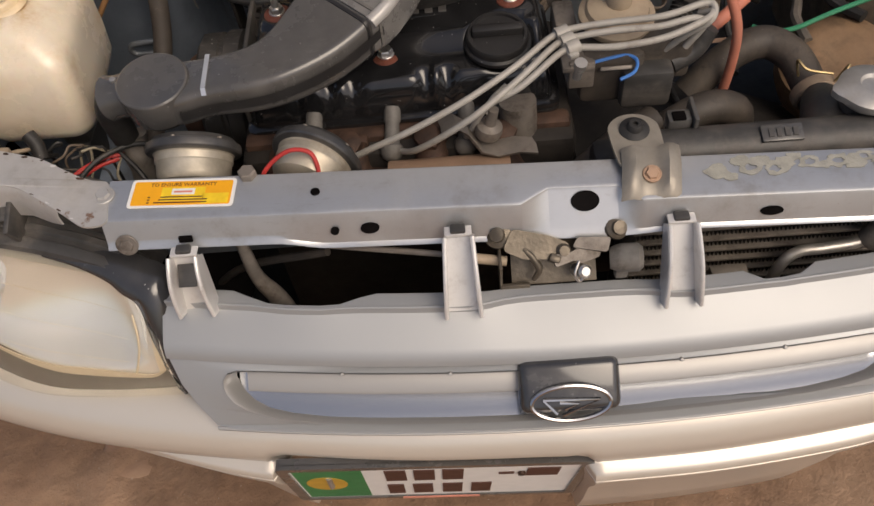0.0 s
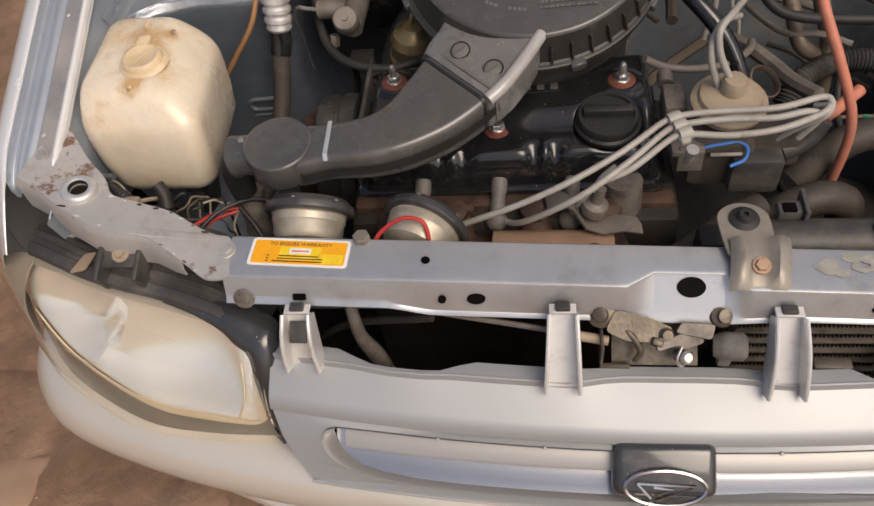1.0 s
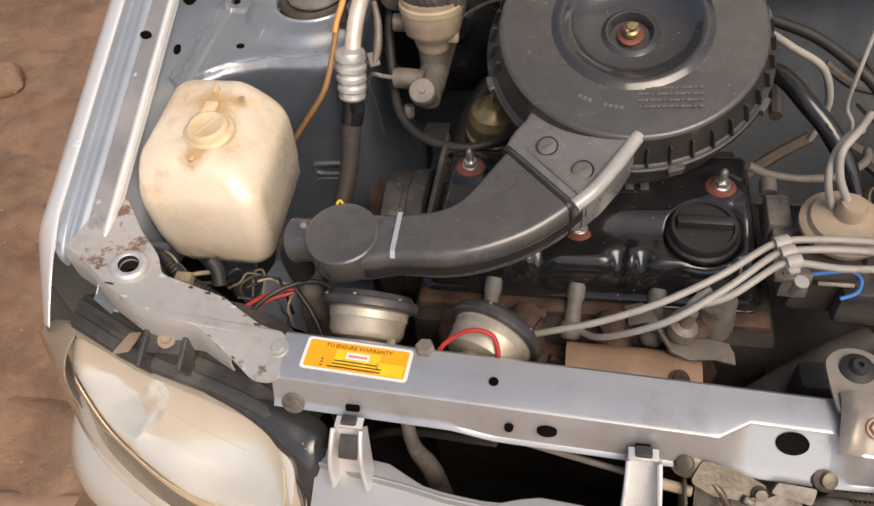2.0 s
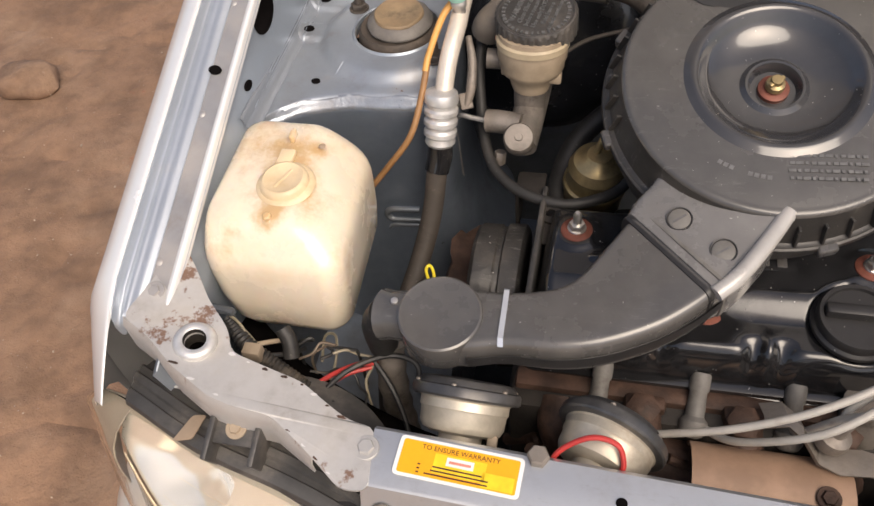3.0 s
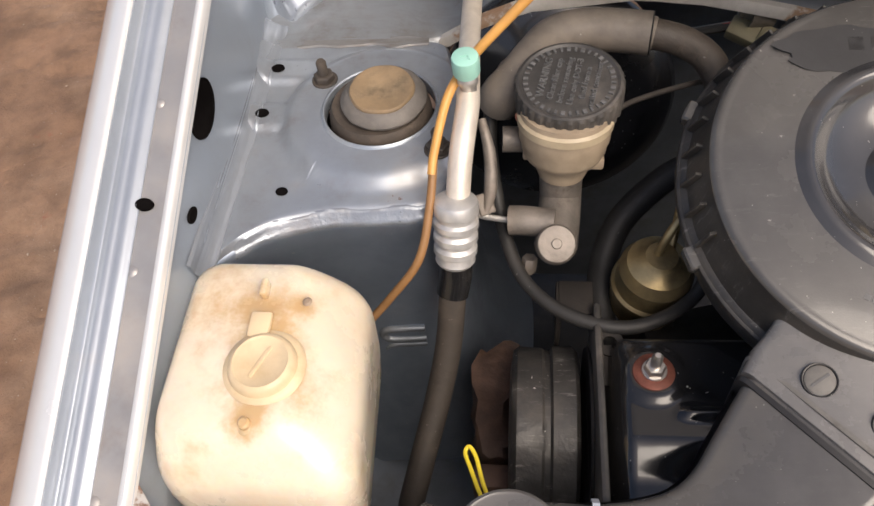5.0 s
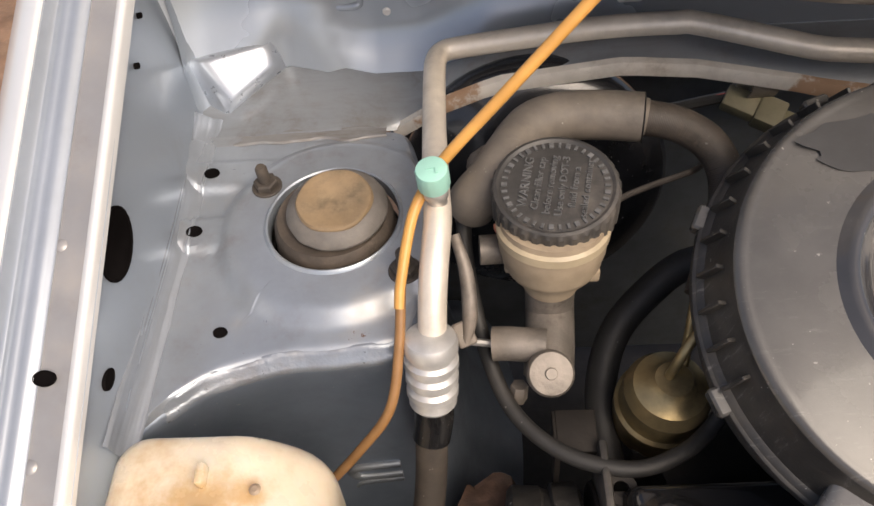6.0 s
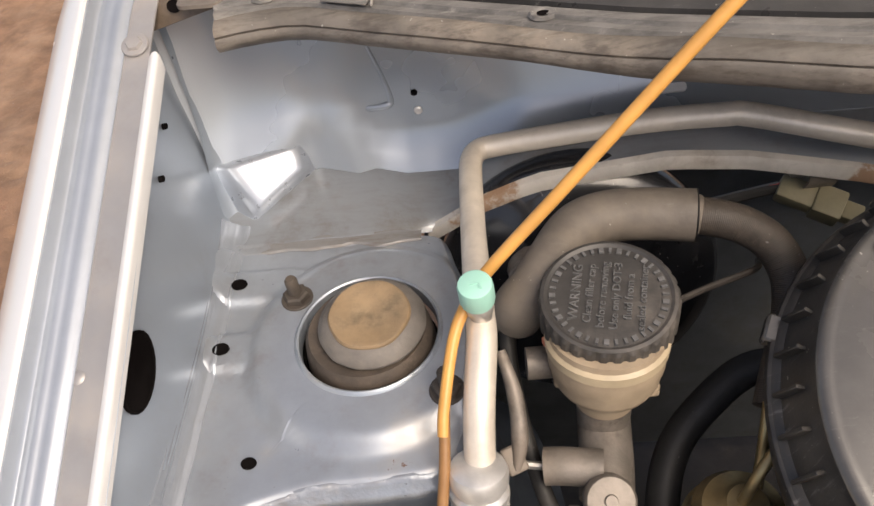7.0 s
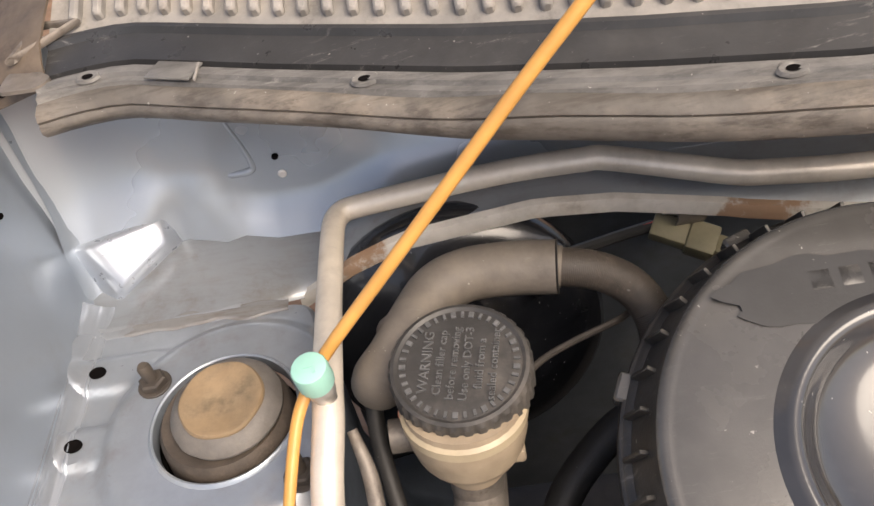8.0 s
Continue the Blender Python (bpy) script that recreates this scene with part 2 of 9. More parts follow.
PAINT = material("silver_paint", (0.80, 0.80, 0.79), 0.25, 0.2, 0.03, 14, bump=0.0, coat=0.4)
# Same silver as the wing; its blue stands for reflected sky.
SKY_TINTED = material("dusty_sky_tinted_silver", (0.42, 0.46, 0.51), 0.30, 0.5, 0.06, 20, bump=0.02, coat=0.3, dust=0.1, dust_color=(0.5, 0.45, 0.4))
LEDGE = material("dusty_ledge_paint", (0.37, 0.365, 0.365), 0.34, 0.4, 0.08, 30, dust=0.55, dust_color=(0.42, 0.37, 0.325), dust_scale=10, bump=0.03, coat=0.1, grime=0.35)
FASCIA = material("silver_plastic_paint", (0.41, 0.40, 0.385), 0.42, 0.4, 0.0, 3, bump=0.0, coat=0.05)
SHEEN = material("satin_silver_paint", (0.42, 0.43, 0.435), 0.48, 0.52, 0.0, 3, bump=0.0)
# Slot paint lifted and blued in colour for the sky it mirrors.
SLOT_FLOOR = material("slot_paint_sky_sheen", (0.60, 0.62, 0.645), 0.17, 0.85, 0.0, 3, bump=0.0, coat=0.3)
# Cream tint of the silver stands for the brown ground it mirrors.
BUMPER = material("ground_tinted_silver_plastic_paint", (0.71, 0.655, 0.575), 0.32, 0.40, 0.0, 3, bump=0.0, coat=0.25)
CLIP_PAINT = material("pale_clip_paint", (0.70, 0.685, 0.665), 0.32, 0.25, 0.03, 20, bump=0.02, coat=0.3, grime=0.3, grime_scale=60.0)
BAY = material("bay_paint", (0.36, 0.41, 0.47), 0.30, 0.5, 0.08, 90, dust=0.36, dust_color=(0.42, 0.36, 0.29), dust_scale=9, bump=0.05, coat=0.2, grime=0.6)
# Bay paint darkened in colour for panels low in the bay's shade.
BAY_SHADED = material("bay_paint_dusty_shaded", (0.18, 0.20, 0.225), 0.36, 0.6, 0.12, 30, dust=0.4, dust_color=(0.095, 0.083, 0.070), bump=0.1, spots=0.1, spot_color=(0.05, 0.042, 0.035), spot_scale=22)
BRACKET = material("chipped_bay_paint", (0.50, 0.485, 0.465), 0.40, 0.35, 0.06, 70, dust=0.34, dust_color=(0.42, 0.37, 0.31), spots=0.08, spot_color=(0.19, 0.085, 0.04), spot_scale=90, spot_soft=0.12, bump=0.06, specks=0.3, grime=0.5,
                   near=(((-0.566, 0.113, 0.746), 0.026, 0.25), ((-0.545, 0.128, 0.744), 0.018, 0.25), ((-0.535, 0.140, 0.744), 0.015, 0.25), ((-0.566, 0.172, 0.75), 0.026, 0.34), ((-0.590, 0.122, 0.75), 0.018, 0.14), ((-0.396, 0.036, 0.713), 0.018, 0.23), ((-0.399, 0.073, 0.713), 0.012, 0.19),
                         ((-0.428, 0.088, 0.716), 0.009, 0.17), ((-0.455, 0.100, 0.722), 0.008, 0.17), ((-0.512, 0.122, 0.735), 0.010, 0.19), ((-0.415, 0.038, 0.714), 0.010, 0.17), ((-0.436, 0.051, 0.716), 0.009, 0.17), ((-0.452, 0.060, 0.72), 0.009, 0.17), ((-0.480, 0.067, 0.726), 0.010, 0.17), ((-0.530, 0.080, 0.735), 0.010, 0.17), ((-0.498, 0.110, 0.73), 0.007, 0.14)))
APRON = material("apron_paint", (0.36, 0.41, 0.47), 0.28, 0.5, 0.0, 4, bump=0.03, coat=0.2, scuff=0.15, grime=0.25, grime_scale=9.0)
TOWER_PAINT = material("tower_paint", (0.345, 0.38, 0.425), 0.29, 0.48, 0.06, 60, grime=0.42, grime_scale=21.0, dust=0.22, dust_color=(0.38, 0.33, 0.27), dust_scale=13, bump=0.05, coat=0.15, spots=0.05, spot_scale=120, near=(((-0.432, 0.386, 0.768), 0.022, 0.22), ((-0.53, 0.45, 0.77), 0.02, 0.06)))
RAIL = material("support_paint", (0.54, 0.555, 0.57), 0.30, 0.68, 0.03, 20, dust=0.12, dust_color=(0.38, 0.35, 0.31), spots=0.06, bump=0.03, grime=0.4, scuff=0.3, coat=0.1)
BLACK = material("black_plastic", (0.074, 0.071, 0.067), 0.24, 0.0, 0.12, 60, dust=0.35, dust_color=(0.105, 0.098, 0.088), dust_scale=7, bump=0.07, bump_scale=900, coat=0.5, specks=0.5, scuff=0.22)
SNORKEL = material("scuffed_black_plastic", (0.084, 0.080, 0.076), 0.24, 0.0, 0.12, 60, dust=0.45, dust_color=(0.145, 0.134, 0.118), dust_scale=9, bump=0.07, bump_scale=600, coat=0.6, specks=0.5, scuff=0.28)
# Tower paint darkened in colour because this wall lies in shade.
WALL_SHADED = material("grimy_tower_paint_shaded", (0.25, 0.295, 0.36), 0.32, 0.74, 0.10, 40, dust=0.26, dust_color=(0.085, 0.073, 0.062), dust_scale=8, bump=0.06, coat=0.1, specks=0.3, spots=0.08, spot_color=(0.05, 0.042, 0.036), spot_scale=25)
BUSHING = material("worn_pale_steel", (0.66, 0.65, 0.63), 0.38, 0.6, 0.12, 80, dust=0.2, bump=0.1)
MOUNT = material("dusty_mount_steel", (0.31, 0.28, 0.235), 0.45, 0.35, 0.15, 45, dust=0.3, dust_color=(0.34, 0.29, 0.23), bump=0.15, bump_scale=250, coat=0.1)
SATIN = material("smooth_black_plastic", (0.040, 0.040, 0.042), 0.13, 0.0, 0.1, 40, dust=0.14, dust_color=(0.11, 0.105, 0.10), dust_scale=26, bump=0.03, bump_scale=200, coat=0.8, specks=0.5)
OILY = material("oily_black_plastic", (0.028, 0.028, 0.029), 0.42, 0.0, 0.2, 60, bump=0.08, bump_scale=700, specks=0.3)
HORN_RIM = material("dull_horn_steel", (0.105, 0.103, 0.102), 0.33, 0.6, 0.2, 60, dust=0.35, dust_color=(0.13, 0.115, 0.095), bump=0.1)
LID_SKIRT = material("dirty_black_plastic", (0.034, 0.032, 0.030), 0.42, 0.0, 0.2, 60, dust=0.4, dust_color=(0.085, 0.074, 0.06), dust_scale=24, bump=0.15, bump_scale=500, specks=0.5, scuff=0.3)
ENAMEL = material("dusty_black_enamel", (0.014, 0.015, 0.018), 0.22, 0.0, 0.3, 40, dust=0.16, dust_color=(0.05, 0.046, 0.042), bump=0.06, coat=0.5, specks=0.4)
SNOUT = material("dusty_grey_plastic_snout", (0.165, 0.158, 0.15), 0.25, 0.0, 0.12, 60, dust=0.4, dust_color=(0.245, 0.23, 0.21), dust_scale=14, bump=0.08, bump_scale=500, coat=0.6, specks=0.5, scuff=0.5)
# Snout edge coloured pale where a highlight runs along it.
EDGE_HIGHLIGHT = material("highlit_edge_plastic", (0.40, 0.385, 0.365), 0.24, 0.0, 0.15, 40, dust=0.3, dust_color=(0.30, 0.28, 0.25), bump=0.08, coat=0.6, scuff=0.5)
OILCAP = material("black_filler_plastic", (0.022, 0.021, 0.021), 0.4, 0.0, 0.15, 60, dust=0.2, dust_color=(0.075, 0.068, 0.06), bump=0.1, specks=0.5)
TRIM = material("black_trim", (0.050, 0.048, 0.046), 0.42, 0.0, 0.2, 70, dust=0.45, dust_color=(0.20, 0.175, 0.15), dust_scale=20, bump=0.15, streak=0.3, streak_color=(0.03, 0.028, 0.026))
GLOSS = material("gloss_black_enamel", (0.014, 0.014, 0.015), 0.14, 0.0, 0.3, 60, dust=0.10, dust_color=(0.09, 0.08, 0.07), bump=0.25, bump_scale=26, coat=0.5, specks=0.6)
RUBBER = material("dusty_rubber", (0.026, 0.025, 0.024), 0.55, 0.0, 0.2, 50, dust=0.22, dust_color=(0.10, 0.085, 0.07), bump=0.2, specks=0.25)
HOSE = material("brown_dusty_hose", (0.060, 0.050, 0.042), 0.55, 0.0, 0.25, 45, dust=0.42, dust_color=(0.15, 0.12, 0.09), bump=0.35, bump_scale=180, specks=0.3, grime=0.9, grime_color=(0.025, 0.02, 0.016), grime_scale=45.0)
FAT_HOSE = material("dusty_grey_hose", (0.155, 0.135, 0.115), 0.55, 0.0, 0.2, 35, dust=0.4, dust_color=(0.225, 0.19, 0.15), dust_scale=22, bump=0.3, bump_scale=260, specks=0.4, scuff=0.3, grime=0.5, grime_color=(0.05, 0.042, 0.035))
SEAL = material("dusty_seal_rubber", (0.135, 0.122, 0.107), 0.6, 0.0, 0.25, 30, dust=0.5, dust_color=(0.31, 0.26, 0.205), dust_scale=12, bump=0.5, bump_scale=150, specks=0.6, scuff=0.4, grime=0.7, grime_color=(0.06, 0.052, 0.045), grime_scale=26.0, streak=0.7)
SEAL_DARK = material("grimy_seal_rubber", (0.13, 0.118, 0.105), 0.55, 0.0, 0.25, 30, dust=0.5, dust_color=(0.29, 0.25, 0.205), dust_scale=14, bump=0.5, bump_scale=150, specks=0.5, streak=0.8)
DEEP = material("grimy_dark_metal", (0.024, 0.020, 0.017), 0.7, 0.2, 0.35, 35, dust=0.25, dust_color=(0.075, 0.058, 0.043), bump=0.5, bump_scale=150)
IRON = material("rusty_iron", (0.080, 0.045, 0.031), 0.65, 0.3, 0.45, 50, dust=0.2, dust_color=(0.155, 0.088, 0.056), bump=0.8, bump_scale=160, spots=0.15, spot_color=(0.03, 0.022, 0.018), spot_scale=60, grime=0.8, grime_color=(0.02, 0.015, 0.012), grime_scale=38.0)
SHIELD = material("heat_tanned_steel", (0.43, 0.28, 0.19), 0.5, 0.3, 0.15, 40, dust=0.25, dust_color=(0.33, 0.22, 0.15), bump=0.1)
ALU = material("dull_aluminium", (0.55, 0.53, 0.50), 0.42, 0.8, 0.12, 60, dust=0.25, bump=0.12)
CAST = material("dusty_cast_metal", (0.225, 0.20, 0.175), 0.5, 0.4, 0.22, 45, dust=0.42, dust_color=(0.215, 0.17, 0.13), bump=0.4, bump_scale=250, grime=0.9, grime_color=(0.06, 0.045, 0.034), grime_scale=34.0)
ZINC = material("yellow_zinc", (0.40, 0.305, 0.155), 0.36, 0.7, 0.2, 50, dust=0.35, dust_color=(0.25, 0.19, 0.115), bump=0.1, grime=0.5, grime_color=(0.10, 0.075, 0.045), grime_scale=40.0)
STEEL = material("bright_steel", (0.6, 0.58, 0.55), 0.3, 0.9, 0.15, 80, bump=0.1)
CHROME = material("chrome", (0.55, 0.55, 0.56), 0.16, 1.0, 0.05, 60, bump=0.0)
COPPER = material("copper_washer", (0.20, 0.068, 0.046), 0.45, 0.4, 0.3, 90, dust=0.25, dust_color=(0.11, 0.07, 0.055))
BEIGE = material("beige_dusty_plastic", (0.37, 0.295, 0.21), 0.55, 0.0, 0.15, 40, dust=0.45, dust_color=(0.26, 0.19, 0.135))
LEAD = material("grey_rubber_lead", (0.38, 0.36, 0.325), 0.42, 0.0, 0.12, 60, dust=0.3, dust_color=(0.34, 0.295, 0.24), grime=0.7, grime_color=(0.16, 0.13, 0.10), grime_scale=30.0, specks=0.4)
TEAL = material("teal_plastic", (0.34, 0.64, 0.54), 0.45, 0.0, 0.06, 60, bump=0.05, dust=0.15, dust_color=(0.5, 0.55, 0.48))
ORANGE = material("orange_hose", (0.66, 0.34, 0.09), 0.36, 0.0, 0.12, 40, dust=0.25, dust_color=(0.45, 0.24, 0.10), dust_scale=16, bump=0.05)
ORANGE_OLD = material("dirty_orange_hose", (0.28, 0.145, 0.055), 0.45, 0.0, 0.2, 40, dust=0.35, dust_color=(0.22, 0.13, 0.07), dust_scale=20, bump=0.1)
WORN = material("worn_black_cover", (0.040, 0.038, 0.036), 0.42, 0.1, 0.3, 40, dust=0.4, dust_color=(0.10, 0.088, 0.075), dust_scale=30, bump=0.7, bump_scale=110, scuff=0.7, specks=0.9, spots=0.12, spot_color=(0.30, 0.27, 0.24), spot_scale=75, grime=0.8, grime_color=(0.02, 0.017, 0.014), grime_scale=40.0)
RED = material("red_wire", (0.44, 0.035, 0.03), 0.45, bump=0.0)
SALMON = material("salmon_hose", (0.56, 0.20, 0.13), 0.5, 0.0, 0.1, dust=0.3, dust_color=(0.38, 0.2, 0.15))
BLUE = material("blue_wire", (0.06, 0.22, 0.62), 0.45, bump=0.0)
GREEN = material("green_wire", (0.03, 0.26, 0.13), 0.5, bump=0.0)
YELLOW = material("yellow_wire", (0.80, 0.62, 0.03), 0.5, bump=0.0)
CREAM = material("cream_wire", (0.33, 0.29, 0.21), 0.5, dust=0.4, dust_color=(0.18, 0.145, 0.105), bump=0.0)
WIRE = material("black_wire", (0.02, 0.02, 0.02), 0.5, dust=0.2, bump=0.0)
SEALANT = material("brushed_sealant", (0.265, 0.295, 0.335), 0.28, 0.45, 0.10, 50, dust=0.2, dust_color=(0.29, 0.26, 0.225), dust_scale=30, bump=0.6, bump_scale=160, coat=0.3, scuff=0.45, grime=0.6)
SEAM_GLOSS = material("glossy_seam_sealant", (0.35, 0.385, 0.43), 0.24, 0.45, 0.04, 60, dust=0.12, bump=0.3, bump_scale=90, coat=0.35, scuff=0.2, grime=0.35)
SEAM_BROWN = material("stained_sealant", (0.25, 0.25, 0.25), 0.36, 0.3, 0.08, 40, dust=0.2, dust_color=(0.27, 0.22, 0.165), bump=0.3, bump_scale=130, coat=0.15, grime=0.8, streak=0.5, streak_color=(0.14, 0.10, 0.07))
BULKHEAD = material("bulkhead_paint", (0.36, 0.40, 0.45), 0.27, 0.42, 0.0, 3, bump=0.0, coat=0.25)
DUSTY_FOOT = material("dusty_bulkhead_paint", (0.31, 0.335, 0.365), 0.30, 0.42, 0.03, 20, dust=0.16, dust_color=(0.26, 0.23, 0.19), dust_scale=12, bump=0.03, coat=0.2, grime=0.55, grime_color=(0.17, 0.135, 0.10), grime_scale=18.0, streak=0.15, streak_color=(0.18, 0.145, 0.105))
BONNET = material("bonnet_underside_paint", (0.46, 0.47, 0.49), 0.5, 0.2, 0.05, 20, dust=0.2, dust_color=(0.45, 0.40, 0.34), bump=0.02)
CLEAN = material("clean_bay_paint", (0.40, 0.44, 0.50), 0.28, 0.5, 0.05, 90, bump=0.03, coat=0.3)
CARDBOARD = material("tan_cap", (0.27, 0.19, 0.11), 0.45, 0.0, 0.2, 40, dust=0.45, dust_color=(0.31, 0.24, 0.155), dust_scale=30, bump=0.15, grime=0.8, grime_color=(0.10, 0.072, 0.045), grime_scale=30.0)
# Black without sheen for holes, gaps and backings: their shade is in the colour.
CAVITY_SHADE = material("cavity_shade_black", (0.008, 0.007, 0.007), 1.0, 0.0, 0.4, 20, bump=0.0)
CAVITY_SHADE.node_tree.nodes["Principled BSDF"].inputs["Specular IOR Level"].default_value = 0.0
STICKER = material("orange_sticker", (0.92, 0.42, 0.015), 0.35, 0.0, 0.04, 60, bump=0.03)
STICKER_Y = material("yellow_print", (0.95, 0.62, 0.03), 0.35, bump=0.0)
INK = material("dark_print", (0.08, 0.03, 0.02), 0.5, bump=0.0)
WHITE = material("white_print", (0.82, 0.81, 0.78), 0.4, 0.0, 0.03, bump=0.02)
PINK = material("faded_red_print", (0.75, 0.28, 0.2), 0.4, bump=0.0)
PLATE_GREEN = material("plate_green", (0.02, 0.22, 0.07), 0.4, bump=0.0)
GOLD = material("plate_gold", (0.60, 0.36, 0.04), 0.4, bump=0.0)
# Strip's bluish white carries the light that falls on it.
STRIP = material("sky_lit_strip", (0.60, 0.63, 0.68), 0.22, 0.5, 0.05, 60, bump=0.03)
TAPE = material("brown_tape", (0.33, 0.245, 0.17), 0.5, dust=0.3, dust_color=(0.25, 0.20, 0.15), grime=0.4)
EMBOSS = material("scuffed_print", (0.12, 0.12, 0.12), 0.6, 0.0, 0.3, 200)


def tank_plastic():
    mt = material("yellowed_polyethylene", (0.80, 0.705, 0.56), 0.22, 0.0, 0.06, 14, dust=0.36, dust_color=(0.66, 0.50, 0.32), dust_scale=11, bump=0.06, bump_scale=120, coat=0.6, spots=0.02, spot_color=(0.55, 0.34, 0.14), spot_scale=22, spot_soft=0.36, grime=0.25, grime_color=(0.50, 0.36, 0.20), grime_scale=12.0,
                  near=(((-0.500, 0.252, 0.786), 0.055, 0.36), ((-0.503, 0.2147, 0.779), 0.020, 0.42), ((-0.479, 0.295, 0.785), 0.014, 0.35), ((-0.507, 0.285, 0.786), 0.035, 0.30), ((-0.55, 0.30, 0.775), 0.05, 0.16)))
    b = mt.node_tree.nodes["Principled BSDF"]
    b.inputs["Subsurface Weight"].default_value = 0.35
    b.inputs["Subsurface Radius"].default_value = (0.03, 0.02, 0.01)
    b.inputs["Subsurface Scale"].default_value = 0.4
    return mt


TANK = tank_plastic()
TANK_CAP = material("browned_cap_plastic", (0.74, 0.58, 0.37), 0.34, 0.0, 0.12, 30, dust=0.5, dust_color=(0.60, 0.43, 0.23), dust_scale=40, bump=0.1)


def lens_glass():
    mt = material("clouded_lens", (0.98, 0.96, 0.915), 0.035, 0.0, 0.02, 30, bump=0.0)
    b = mt.node_tree.nodes["Principled BSDF"]
    b.inputs["Transmission Weight"].default_value = 1.0
    b.inputs["IOR"].default_value = 1.18
    return mt


LENS = lens_glass()
HORN_BODY = material("dusty_horn_steel", (0.52, 0.47, 0.38), 0.42, 0.5, 0.15, 50, dust=0.4, dust_color=(0.42, 0.36, 0.28), bump=0.1, grime=0.5)
BORDER = material("dusty_tan_border", (0.30, 0.275, 0.235), 0.3, 0.15, 0.03, 12, bump=0.0, grime=0.4, grime_scale=12.0)
REFLECTOR = material("reflector", (0.97, 0.945, 0.90), 0.14, 0.67, 0.0, 3, bump=0.0, coat=0.35)
BEZEL = material("tan_bezel", (0.66, 0.57, 0.44), 0.22, 0.4, 0.0, 3, bump=0.0)
SKIRT = material("grey_lamp_skirt", (0.22, 0.205, 0.18), 0.2, 0.3, 0.02, 10, bump=0.0)
RIB = material("dusty_grey_plastic", (0.30, 0.285, 0.265), 0.6, 0.0, 0.2, 60, dust=0.5, dust_color=(0.52, 0.48, 0.43), grime=0.4)
EARTH_BRICK = material("dusty_brick", (0.27, 0.15, 0.095), 0.9, 0.0, 0.25, 14, dust=0.8, dust_color=(0.385, 0.26, 0.172), dust_scale=6, bump=0.8, bump_scale=70, spots=0.08, spot_color=(0.30, 0.10, 0.06), spot_scale=9)
GLUE = material("dried_glue", (0.37, 0.36, 0.31), 0.6, 0.1, 0.2, 90, dust=0.45, dust_color=(0.44, 0.43, 0.40), dust_scale=60, bump=0.3)
BROWN_PIPE = material("dusty_brown_pipe", (0.155, 0.12, 0.09), 0.5, 0.25, 0.25, 45, dust=0.4, dust_color=(0.21, 0.16, 0.115), bump=0.3, bump_scale=200, grime=0.8, grime_color=(0.05, 0.038, 0.03), grime_scale=30.0)
BOOT = material("grey_rubber_boot", (0.15, 0.142, 0.13), 0.55, 0.0, 0.2, 60, dust=0.35, dust_color=(0.19, 0.16, 0.13), bump=0.2, grime=0.7, grime_color=(0.05, 0.04, 0.03), grime_scale=50.0)
CASING = material("rust_brown_casing", (0.25, 0.155, 0.088), 0.6, 0.2, 0.2, 40, dust=0.4, dust_color=(0.31, 0.21, 0.13), bump=0.2, grime=0.7, grime_color=(0.09, 0.058, 0.036), grime_scale=24.0)
COLLAR = material("yellowed_collar", (0.46, 0.38, 0.26), 0.4, 0.0, 0.12, 40, dust=0.3, dust_color=(0.34, 0.25, 0.16), bump=0.05)
OLIVE = material("olive_connector", (0.25, 0.225, 0.14), 0.5, 0.0, 0.12, 50, dust=0.35, dust_color=(0.36, 0.31, 0.22), bump=0.1, grime=0.4)


# ---- the ground ----
GROUND = 0.05


def ground_material():
    mt = material("trodden_earth", (0.262, 0.155, 0.094), 0.88, 0.0, 0.3, 11, dust=0.42, dust_color=(0.42, 0.285, 0.19), dust_scale=3.6, bump=0.0,
                  spots=0.11, spot_color=(0.30, 0.095, 0.055), spot_scale=6.5, spot_soft=0.10, specks=0.9, grime=0.75, grime_color=(0.13, 0.075, 0.046), grime_scale=5.0)
    nt = mt.node_tree
    tc = nt.nodes.new("ShaderNodeTexCoord")
    n1, n2 = nt.nodes.new("ShaderNodeTexNoise"), nt.nodes.new("ShaderNodeTexNoise")
    n1.inputs["Scale"].default_value, n1.inputs["Detail"].default_value = 34.0, 10.0
    n2.inputs["Scale"].default_value, n2.inputs["Detail"].default_value = 240.0, 3.0
    add = nt.nodes.new("ShaderNodeMath")
    add.operation = "MULTIPLY_ADD"
    add.inputs[1].default_value = 0.25
    b = nt.nodes.new("ShaderNodeBump")
    b.inputs["Strength"].default_value, b.inputs["Distance"].default_value = 0.75, 0.010
    for n in (n1, n2):
        nt.links.new(tc.outputs["Object"], n.inputs["Vector"])
    nt.links.new(n2.outputs["Fac"], add.inputs[0])
    nt.links.new(n1.outputs["Fac"], add.inputs[2])
    nt.links.new(add.outputs[0], b.inputs["Height"])
    nt.links.new(b.outputs["Normal"], nt.nodes["Principled BSDF"].inputs["Normal"])
    return mt


EARTH = ground_material()


